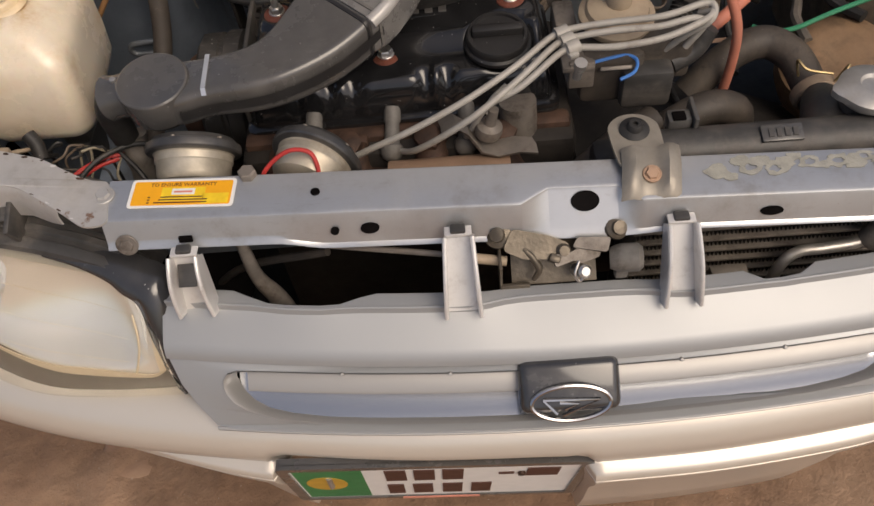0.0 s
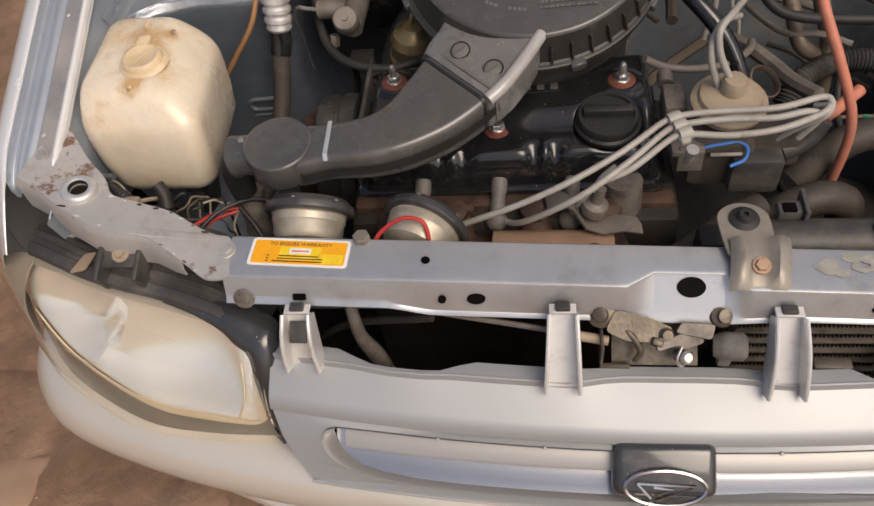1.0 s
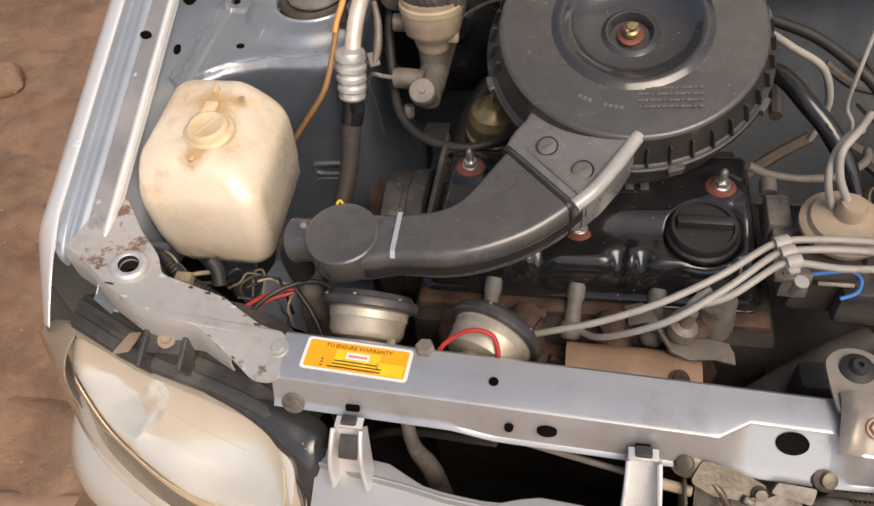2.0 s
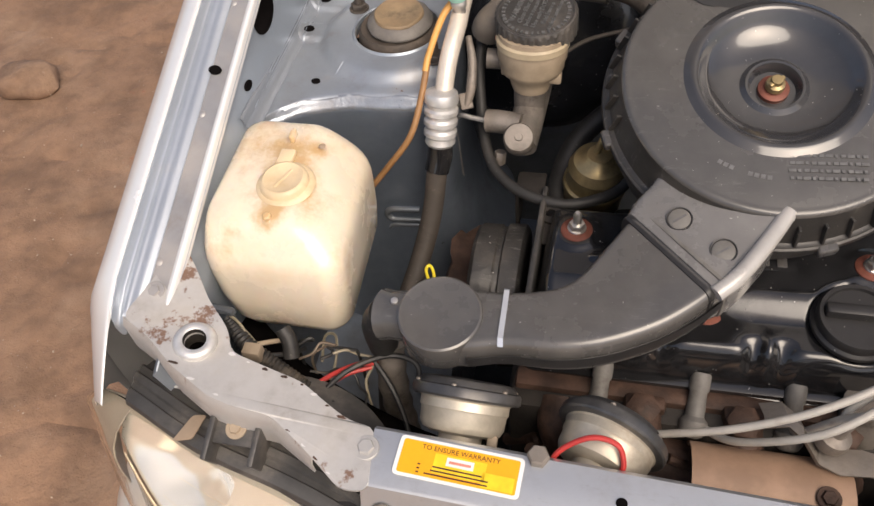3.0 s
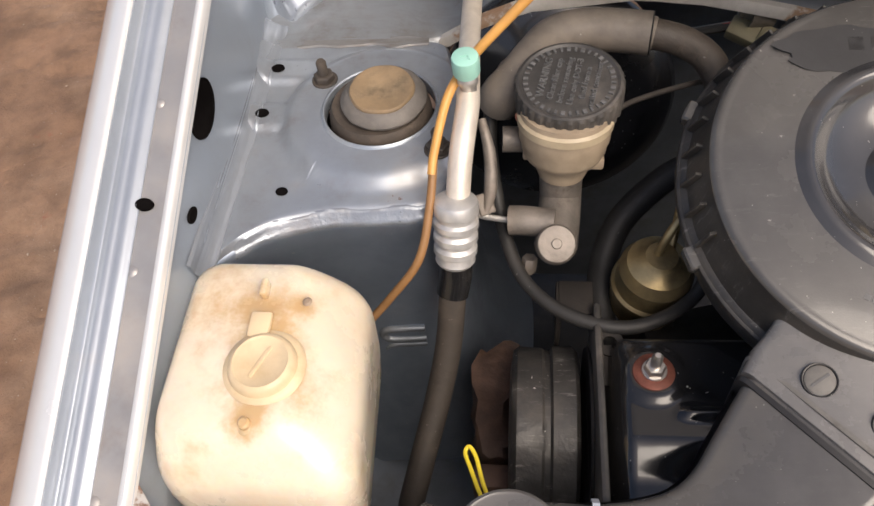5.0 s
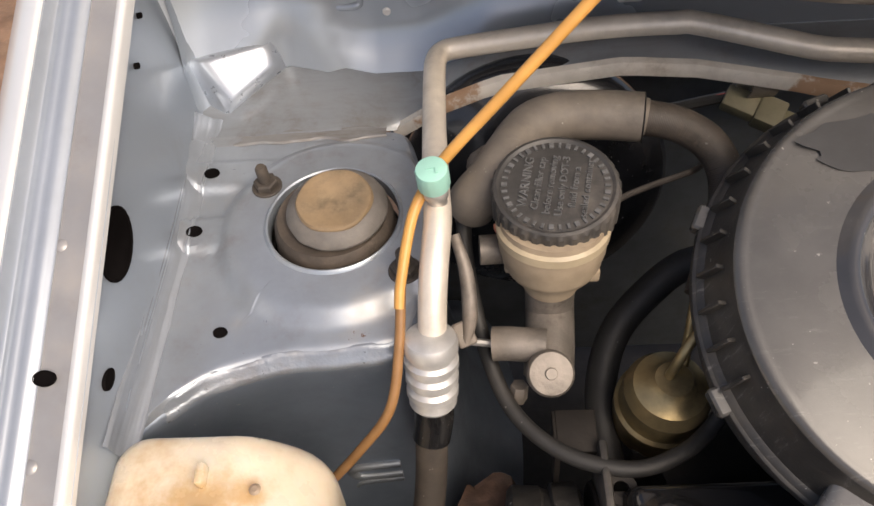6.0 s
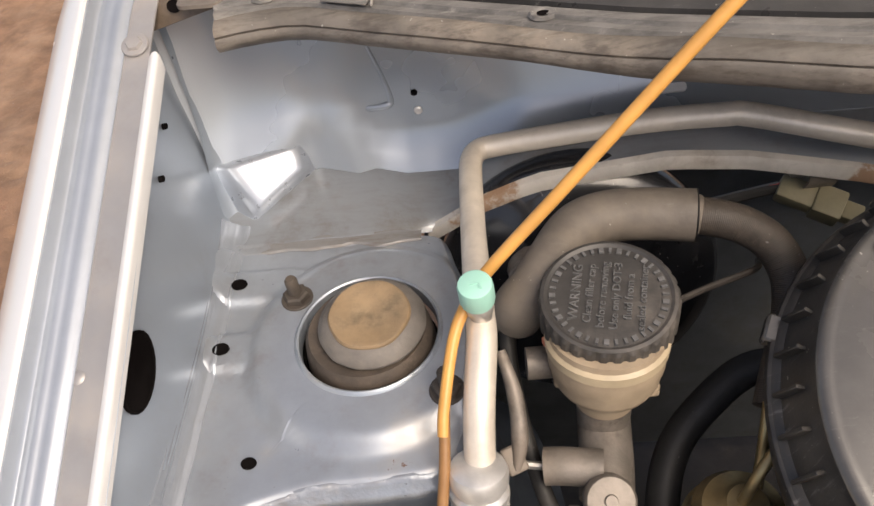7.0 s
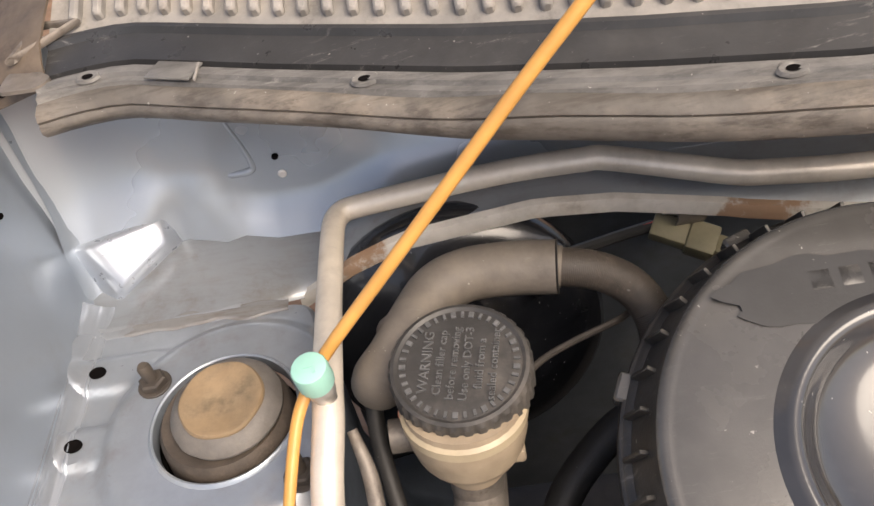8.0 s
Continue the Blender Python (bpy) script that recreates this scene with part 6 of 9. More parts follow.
def latch():
    b = thing("bonnet_latch", "greasy dusty bonnet latch behind the grille", "latch", (0.01, 0.0, 0.64))
    part("back_plate", sheet([[V(x, 0.026, 0.676), V(x, 0.016, 0.660 - 0.05 * max(0.0, x)), V(x, 0.004, 0.642), V(x, -0.010, 0.630)] for x in (-0.040, -0.034, -0.015, 0.005, 0.022, 0.034)], 0.002), GREASE, b, "greasy back plate")
    part("side_frame", join(box((0.0025, 0.030, 0.034), 0.0008, Matrix.Translation((-0.050, -0.001, 0.648))), box((0.026, 0.004, 0.010), 0.001, Matrix.Translation((-0.038, -0.015, 0.634)))), GREASE, b)
    part("ear", lathe([(0.012, -0.003), (0.013, 0.0), (0.012, 0.003), (0.007, 0.005), (0.006, 0.009), (0, 0.010)], at((-0.050, 0.016, 0.672), (-0.2, -0.6, 0.75)), 18), GREASE, b)
    part("pivot_plate", slab(rounded([(-0.030, -0.010), (-0.010, -0.014), (0.020, -0.008), (0.026, 0.006), (0.006, 0.010), (-0.026, 0.010)], 0.005), 0, 0.005, at((-0.016, 0.006, 0.6655), (0.05, -0.62, 0.78), -14)), GREASE, b)
    part("pivot_pin", lathe([(0.0065, 0), (0.0065, 0.004), (0.0045, 0.0055), (0.0045, 0.009), (0, 0.0095)], at((0.004, 0.0005, 0.6630), (0.05, -0.62, 0.78)), 14), GREASE, b)
    part("hook", tube([(-0.034, 0.006, 0.668), (-0.024, -0.002, 0.663), (-0.017, -0.010, 0.653), (-0.022, -0.014, 0.643)], [0.003, 0.0038, 0.0032, 0.0022], 10), GREASE, b, "curved catch hook")
    part("claw", slab(rounded([(-0.022, -0.006), (-0.004, -0.004), (0.000, -0.008), (0.018, -0.006), (0.020, 0.003), (0.008, 0.007), (-0.008, 0.003), (-0.020, 0.005)], 0.003), 0, 0.0045, at((0.016, -0.003, 0.6605), (0.1, -0.55, 0.82), 10)), CAST, b, "worn claw")
    part("lever", slab(rounded([(-0.016, -0.005), (0.014, -0.007), (0.016, 0.006), (-0.012, 0.004)], 0.003), 0, 0.0045, at((0.028, 0.003, 0.6670), (0.0, -0.45, 0.88), -8)), CAST, b, "worn release lever")
    part("stop", box((0.010, 0.007, 0.012), 0.002, at((-0.004, -0.006, 0.661), (0.1, -0.5, 0.85), -25)), GREASE, b)
    part("roller", lathe([(0.004, -0.010), (0.006, -0.008), (0.006, 0.008), (0.004, 0.010)], at((0.018, -0.014, 0.652), (0.3, -0.6, 0.7)), 14), STEEL, b)
    part("spring", tube([(0.006 + 0.004 * math.cos(k * 0.9), -0.006 + 0.0009 * k * 0.4, 0.658 + 0.004 * math.sin(k * 0.9)) for k in range(40)], 0.0009, 6, 1), STEEL, b)
    part("spring_hook", tube([(0.016, -0.012, 0.664), (0.012, -0.020, 0.656), (0.016, -0.022, 0.648), (0.020, -0.020, 0.652)], 0.0013, 8), STEEL, b)
    part("cap", lathe([(0.009, 0), (0.011, 0.004), (0.0125, 0.010), (0.0125, 0.024), (0.009, 0.028), (0, 0.029)], at((0.044, -0.004, 0.653), (0.95, -0.1, 0.1)), 24), BOOT, b, "grey plastic end cap")
    part("cap_tab", box((0.012, 0.010, 0.016), 0.003, Matrix.Translation((0.054, -0.010, 0.643))), BOOT, b)
    part("ear", lathe([(0.010, -0.003), (0.011, 0.0), (0.010, 0.003), (0.0065, 0.005), (0.006, 0.009), (0, 0.010)], at((0.051, 0.015, 0.6710), (0.2, -0.6, 0.75)), 18), GREASE, b)
    part("cable", tube([(-0.20, 0.03, 0.655), (-0.12, 0.012, 0.660), (-0.09, 0.006, 0.660), (-0.066, 0.002, 0.656)], 0.0028, 8), CAST, b, "release cable")
    part("cable_end", tube([(-0.070, 0.003, 0.657), (-0.044, 0.000, 0.654)], 0.0046, 10), BEIGE, b)


latch()


# ---- horns ----
def horn(c, axis, face):
    h = thing("horn", "round car horn with dusty pale body and grey steel rim", "horn", (c[0], c[1], c[2] - 0.05), "pair of horns")
    m = at(c, axis)
    part("rim", lathe([(0.036, 0.003), (0.0425, 0.004), (0.0438, 0.0055), (0.0438, 0.0105), (0.0430, 0.0125), (0.0400, 0.0135), (0.0385, 0.0165), (0.0365, 0.0185), (0.0280, 0.0195), (0.0260, 0.0180), (0.014, 0.0180), (0.012, 0.0195), (0, 0.020)], m, 48), face, h, "grey steel rim")
    part("body", lathe([(0.014, -0.024), (0.024, -0.024), (0.0310, -0.0215), (0.0338, -0.0165), (0.0345, -0.006), (0.0358, -0.0045), (0.0358, 0.002), (0.038, 0.004)], m, 40), HORN_BODY, h, "dusty pale steel body")
    part("stud", lathe([(0.0165, -0.048), (0.0175, -0.044), (0.0175, -0.024), (0.0195, -0.022), (0.0195, -0.016)], m, 20), HORN_BODY, h)
    for k in range(6):
        a = math.tau * k / 6 + 0.4
        part("rivet", lathe([(0.0022, 0), (0.0022, 0.0015), (0.0012, 0.0022), (0, 0.0023)], m @ Matrix.Translation((0.0405 * math.cos(a), 0.0405 * math.sin(a), 0.0130)), 8), CAST, h)
    part("terminal", box((0.008, 0.006, 0.012), 0.0015, m @ Matrix.Translation((0.027, -0.012, -0.026))), BEIGE, h)
    part("stay", tube([m @ V(0, 0, -0.04), V(c[0], c[1] - 0.035, c[2] - 0.055), V(c[0] + 0.005, 0.055, rail_z(c[0]) - 0.012)], 0.006, 8), CAST, h)
    return h


horn((-0.327, 0.122, 0.682), (0.03, 0.86, 0.5), HORN_RIM)
horn((-0.214, 0.108, 0.676), (0.34, 0.90, 0.08), HORN_RIM)
solo("horn_wire", tube([(-0.258, 0.070, 0.690), (-0.249, 0.082, 0.705), (-0.228, 0.090, 0.717), (-0.209, 0.088, 0.716), (-0.203, 0.080, 0.704), (-0.205, 0.074, 0.694)], 0.0021, 8), RED, "thin red horn wire", "wire")
solo("rail_nut", hexagon(0.008, 0.008, at((-0.263, 0.072, rail_z(-0.26) - 0.001)), 0.0), CAST, "small dusty bolt at the rail's rear edge", "bolt")


# ---- condenser and radiator behind the rail ----
def radiator():
    r = thing("radiator", "radiator with black plastic top tank and metal cap", "radiator", (0.24, 0.11, 0.36))
    rows = []
    for i in range(14):
        x = 0.095 + 0.03 * i
        rows.append([V(x, 0.094 + 0.021 * math.cos(a), 0.674 + 0.019 * math.sin(a)) for a in (math.tau * k / 16 for k in range(16))])
    tank = part("top_tank", loft(rows, closed=True, caps=True), TRIM, r, "dusty black plastic top tank", 60)
    part("label_plate", box((0.036, 0.016, 0.004), 0.001, at((0.205, 0.088, 0.693), (0, -0.3, 1))), BLACK, tank)
    for dx in (-0.010, -0.003, 0.004, 0.011):
        part("raised_bar", box((0.004, 0.008, 0.001), 0, at((0.205 + dx, 0.087, 0.6955), (0, -0.3, 1))), TRIM, tank)
    part("spout", tube([(0.262, 0.105, 0.66), (0.270, 0.140, 0.655), (0.282, 0.176, 0.640)], [0.024, 0.022, 0.018], 16), TRIM, r)
    part("neck", lathe([(0.022, 0), (0.022, 0.012), (0.018, 0.014)], at((0.292, 0.124, 0.682)), 24), TRIM, r)
    cap = part("cap", lathe([(0.0, 0.0), (0.026, 0.0), (0.029, 0.004), (0.029, 0.010), (0.024, 0.013), (0.012, 0.015), (0.010, 0.012), (0.006, 0.012), (0, 0.013)], at((0.292, 0.124, 0.694)), 32, lambda a, i: 1 + (0.22 * max(0, math.cos(2 * a)) ** 6 if 1 < i < 5 else 0)), ALU, r, "bright pressed metal cap")
    part("core", box((0.45, 0.02, 0.26), 0.002, Matrix.Translation((0.31, 0.096, 0.525))), DEEP, r, "dark radiator core")
    c = part("clip", join(box((0.022, 0.016, 0.020), 0.003, Matrix.Translation((0.121, 0.115, 0.688))), box((0.004, 0.03, 0.016), 0.001, Matrix.Translation((0.134, 0.118, 0.694)))), BLACK, r)
    part("clip_slot", box((0.012, 0.010, 0.004), 0.001, Matrix.Translation((0.120, 0.113, 0.698))), CAVITY_SHADE, c)


radiator()


def condenser():
    c = thing("condenser", "dark air conditioning condenser with pale tubes", "condenser", (0.25, 0.06, 0.36))
    for k in range(9):
        part("tube", box((0.46, 0.012, 0.0035), 0.001, Matrix.Translation((0.30, 0.045, 0.640 - 0.017 * k))), CAST, c)
    fin_mesh = mesh_of("fin", box((0.0010, 0.010, 0.14), 0, Matrix.Translation((0, 0.049, 0.572))), DEEP)
    for k in range(120):
        fin = new("fin", fin_mesh)
        fin.matrix_basis = Matrix.Translation((0.075 + 0.0038 * k, 0, 0))
        fin.parent = c
        fin.matrix_parent_inverse = c.matrix_basis.inverted()
    # Black sheet supplies the darkness behind the fins.
    part("backing", box((0.46, 0.006, 0.27), 0.001, Matrix.Translation((0.30, 0.062, 0.52))), CAVITY_SHADE, c)
    part("end_tank", tube([(0.072, 0.048, 0.655), (0.072, 0.048, 0.40)], 0.010, 10), DEEP, c)
    part("pipe", tube([(0.205, 0.012, 0.555), (0.212, 0.018, 0.59), (0.226, 0.022, 0.603), (0.25, 0.022, 0.606), (0.285, 0.024, 0.612), (0.30, 0.03, 0.63)], 0.0055, 10), ALU, c, "bent aluminium pipe")
    part("block", lathe([(0.011, -0.012), (0.012, -0.008), (0.012, 0.010), (0.009, 0.014)], at((0.292, 0.024, 0.620), (0.5, 0, 1)), 14), CAST, c)
    part("guide", box((0.035, 0.012, 0.018), 0.003, Matrix.Translation((0.165, 0.018, 0.58))), CAST, c)


condenser()
solo("lower_hose", tube([(-0.285, 0.045, 0.69), (-0.280, 0.038, 0.655), (-0.276, 0.032, 0.61), (-0.262, 0.030, 0.56), (-0.25, 0.03, 0.42), (-0.25, 0.05, 0.25)], [0.004, 0.0055, 0.007, 0.010, 0.011, 0.011], 12), CAST, "dusty drop hose with a sleeve below the rail", "hose")
solo("stay_rod", tube([(-0.20, 0.02, 0.660), (-0.30, 0.05, 0.60), (-0.36, 0.07, 0.50), (-0.37, 0.08, 0.35), (-0.37, 0.08, 0.25)], 0.004, 8), DEEP, "thin dark stay rod behind the grille", "rod")


# ---- washer tank ----
def washer_tank():
    t = thing("washer_tank", "yellowed white plastic washer tank with a round filler cap", "washer tank", (-0.505, 0.25, 0.6))

    def ring(x0, x1, y0, y1, z, tilt, radii, n=9):
        """One level of the moulded body; radii: back right, back left, front left, front right corner."""
        pts = []
        for sx, sy, a0, r in ((x1, y1, 0, radii[0]), (x0, y1, 90, radii[1]), (x0, y0, 180, radii[2]), (x1, y0, 270, radii[3])):
            cx, cy = sx + (r if sx == x0 else -r), sy + (r if sy == y0 else -r)
            for k in range(n):
                a = radians(a0 + 90 * k / (n - 1))
                x, y = cx + r * math.cos(a), cy + r * math.sin(a)
                # the right flank draws in towards the back
                x -= 0.14 * max(0.0, y - 0.270) * ease((x + 0.52) / 0.06)
                pts.append(V(x, y, z + tilt * (y - 0.25)))
        return pts

    c = (0.018, 0.018, 0.022, 0.020)
    levels = [(-0.530, -0.466, 0.205, 0.305, 0.652, 0.0, 0.5), (-0.545, -0.455, 0.195, 0.316, 0.654, 0.0, 0.9), (-0.553, -0.449, 0.188, 0.323, 0.660, 0.0, 1), (-0.559, -0.444, 0.184, 0.327, 0.671, 0.0, 1), (-0.563, -0.441, 0.182, 0.330, 0.700, 0.0, 1), (-0.565, -0.440, 0.183, 0.331, 0.728, 0.0, 1),
              (-0.565, -0.440, 0.1845, 0.331, 0.740, 0.0, 1), (-0.5650, -0.4412, 0.1865, 0.331, 0.7468, 0.0, 1), (-0.5648, -0.4435, 0.1893, 0.331, 0.7522, 0.01, 1), (-0.5645, -0.4478, 0.1930, 0.3308, 0.7575, 0.02, 1), (-0.564, -0.4535, 0.1972, 0.3303, 0.7632, 0.025, 1), (-0.563, -0.460, 0.2015, 0.3295, 0.7688, 0.03, 1),
              (-0.561, -0.4675, 0.2062, 0.3285, 0.7740, 0.03, 0.95), (-0.558, -0.4755, 0.2112, 0.327, 0.7782, 0.03, 0.9), (-0.554, -0.4815, 0.217, 0.324, 0.7806, 0.035, 0.85), (-0.547, -0.487, 0.225, 0.319, 0.7820, 0.04, 0.7), (-0.535, -0.494, 0.237, 0.308, 0.7828, 0.05, 0.5)]
    body = loft([ring(x0, x1, y0, y1, z, tilt, [q * k for q in c]) for x0, x1, y0, y1, z, tilt, k in levels], closed=True, caps=True)
    part("body", body, TANK, t, "translucent yellowed body", 80)
    top = lambda x, y: V(x, y, 0.7826 + 0.05 * (y - 0.25) - 0.0035 * max(0.0, (0.232 - y) / 0.018) ** 2)
    nrm = V(0, -0.05, 1)
    cap = part("filler_cap", lathe([(0.0260, -0.002), (0.0245, 0.0004), (0.0215, 0.0014), (0.0205, 0.0045), (0.0190, 0.0066), (0.0170, 0.0074), (0.0158, 0.0066), (0.0, 0.0066)], at(top(-0.4985, 0.2495), nrm), 36), TANK_CAP, t, "yellowed round filler cap", 40)
    part("cap_bar", box((0.022, 0.0030, 0.0014), 0.0006, at(top(-0.4985, 0.2495), nrm, 65) @ Matrix.Translation((0, 0, 0.0064))), TANK_CAP, cap)
    part("cap_hinge", box((0.014, 0.018, 0.005), 0.0022, at(top(-0.505, 0.276), nrm) @ Matrix.Translation((0, 0, 0.0028))), TANK_CAP, t, "browned hinge strap")
    part("rear_tab", box((0.005, 0.012, 0.012), 0.002, at(top(-0.507, 0.302), nrm) @ Matrix.Translation((0, 0, 0.002))), TANK, t)
    part("vent_nub", lathe([(0.0075, -0.001), (0.006, 0.001), (0.004, 0.002), (0.0036, 0.005), (0.0025, 0.006), (0, 0.006)], at(top(-0.503, 0.2147) + V(0, 0, -0.0015), (0, -0.25, 1)), 16), TANK, t)
    part("vent_hole", lathe([(0.0032, 0.0002), (0.0016, 0.0012), (0, 0.0010)], at(top(-0.479, 0.295), nrm), 12), TAPE, t)
    part("foot", box((0.03, 0.05, 0.05), 0.006, Matrix.Translation((-0.50, 0.26, 0.625))), TRIM, t)
    part("bracket_arm", tube([(-0.51, 0.27, 0.61), (-0.545, 0.28, 0.60), (-0.572, 0.28, 0.62)], 0.008, 8), BAY_SHADED, t)
    return t


washer_tank()
def washer_hose():
    h = thing("washer_hose", "orange-stained washer hose rising to the bonnet", "hose", (-0.46, 0.34, 0.69))
    part("lower_length", tube([(-0.462, 0.338, 0.690), (-0.440, 0.345, 0.718), (-0.418, 0.356, 0.748), (-0.410, 0.380, 0.775), (-0.407, 0.410, 0.800)], 0.0031, 12), ORANGE_OLD, h, "dirt-browned lower length")
    part("upper_length", tube([(-0.4085, 0.398, 0.791), (-0.407, 0.410, 0.800), (-0.400, 0.440, 0.818), (-0.392, 0.456, 0.827), (-0.379, 0.469, 0.839), (-0.340, 0.4835, 0.876), (-0.301, 0.498, 0.913), (-0.262, 0.5125, 0.950), (-0.222, 0.527, 0.986), (-0.143, 0.555, 1.059), (-0.04, 0.62, 1.16), (0.03, 0.735, 1.27)], [0.0032, 0.0032, 0.0033, 0.0035, 0.0036] + [0.0037] * 7, 12), ORANGE, h, "orange upper length")


washer_hose()


# ---- strut mount ----
SKIRT_RUBBER = material("grey_brown_rubber", (0.155, 0.142, 0.128), 0.5, 0.0, 0.2, 50, dust=0.4, dust_color=(0.25, 0.22, 0.185), dust_scale=28, bump=0.3, grime=0.9, grime_color=(0.07, 0.055, 0.042), grime_scale=32.0)
CUP = material("dirty_rubber_cup", (0.07, 0.056, 0.045), 0.65, 0.0, 0.25, 45, dust=0.5, dust_color=(0.19, 0.15, 0.115), dust_scale=30, bump=0.3, grime=0.9, grime_color=(0.035, 0.026, 0.02), grime_scale=30.0)
PIPE = material("whitened_aluminium", (0.74, 0.67, 0.575), 0.36, 0.35, 0.1, 40, dust=0.3, dust_color=(0.64, 0.55, 0.43), dust_scale=11, grime=0.5, grime_color=(0.26, 0.21, 0.16), bump=0.15, scuff=0.3)

def strut():
    s = thing("strut_mount", "strut top with dusty rubber cup and tan plastic cap", "strut mount", (-0.457, 0.482, TOWER - 0.02))
    m = at((-0.457, 0.482, TOWER))
    part("rubber_cup", lathe([(0.0410, -0.03), (0.0412, -0.008), (0.0400, 0.004), (0.0390, 0.010), (0.0365, 0.0135), (0.033, 0.0125), (0.026, 0.0125)], m, 40), CUP, s, "dirty rubber cup")
    part("cup_gap", lathe([(0.0435, -0.012), (0.0405, -0.012)], m, 40, caps=False), CAVITY_SHADE, s)
    part("cap_skirt", lathe([(0.022, 0.0125), (0.0290, 0.0150), (0.0330, 0.0165), (0.0334, 0.0185), (0.0322, 0.0208), (0.0285, 0.0245), (0.0240, 0.0268)], m @ Matrix.Translation((0.004, 0.001, 0)) @ Matrix.Rotation(radians(3), 4, "X"), 60, lambda a, i: 1 + (0.022 * noise.noise(V(math.cos(a) * 3, math.sin(a) * 3, 0)) if 1 <= i <= 4 else 0)), SKIRT_RUBBER, s, "grey rubber skirt")
    part("cap", lathe([(0.0252, 0.0235), (0.0250, 0.0275), (0.0240, 0.0290), (0.0225, 0.0292), (0.0205, 0.0286), (0.004, 0.0286), (0.002, 0.0278), (0, 0.0278)], m @ Matrix.Translation((0.004, 0.001, 0)) @ Matrix.Rotation(radians(4), 4, "X"), 72, lambda a, i: 1 + (0.010 * math.cos(6 * a) + 0.014 * noise.noise(V(math.cos(a) * 2, math.sin(a) * 2, 3)) if i < 5 else 0)), CARDBOARD, s, "round tan plastic cap", 25)
    part("rolled_rim", lathe([(0.0430, 0.002), (0.0434, 0.0098), (0.0446, 0.0106), (0.0458, 0.0098), (0.0466, 0.0084)], m, 60, caps=False), BAY, s)
    part("web", lathe([(0.0446, -0.02), (0.0446, -0.03), (0.0, -0.03)], m, 32), CAVITY_SHADE, s)
    for x, y in ((-0.506, 0.514), (-0.408, 0.436)):
        st = part("stud", lathe([(0.0042, 0), (0.0042, 0.018), (0.003, 0.020), (0, 0.020)], at((x, y, TOWER + tower_press(x, y))), 12), HOSE, s, "rusty brown stud")
        part("nut", hexagon(0.0085, 0.007, at((x, y, TOWER + tower_press(x, y))), 0.0105), HOSE, st)


strut()


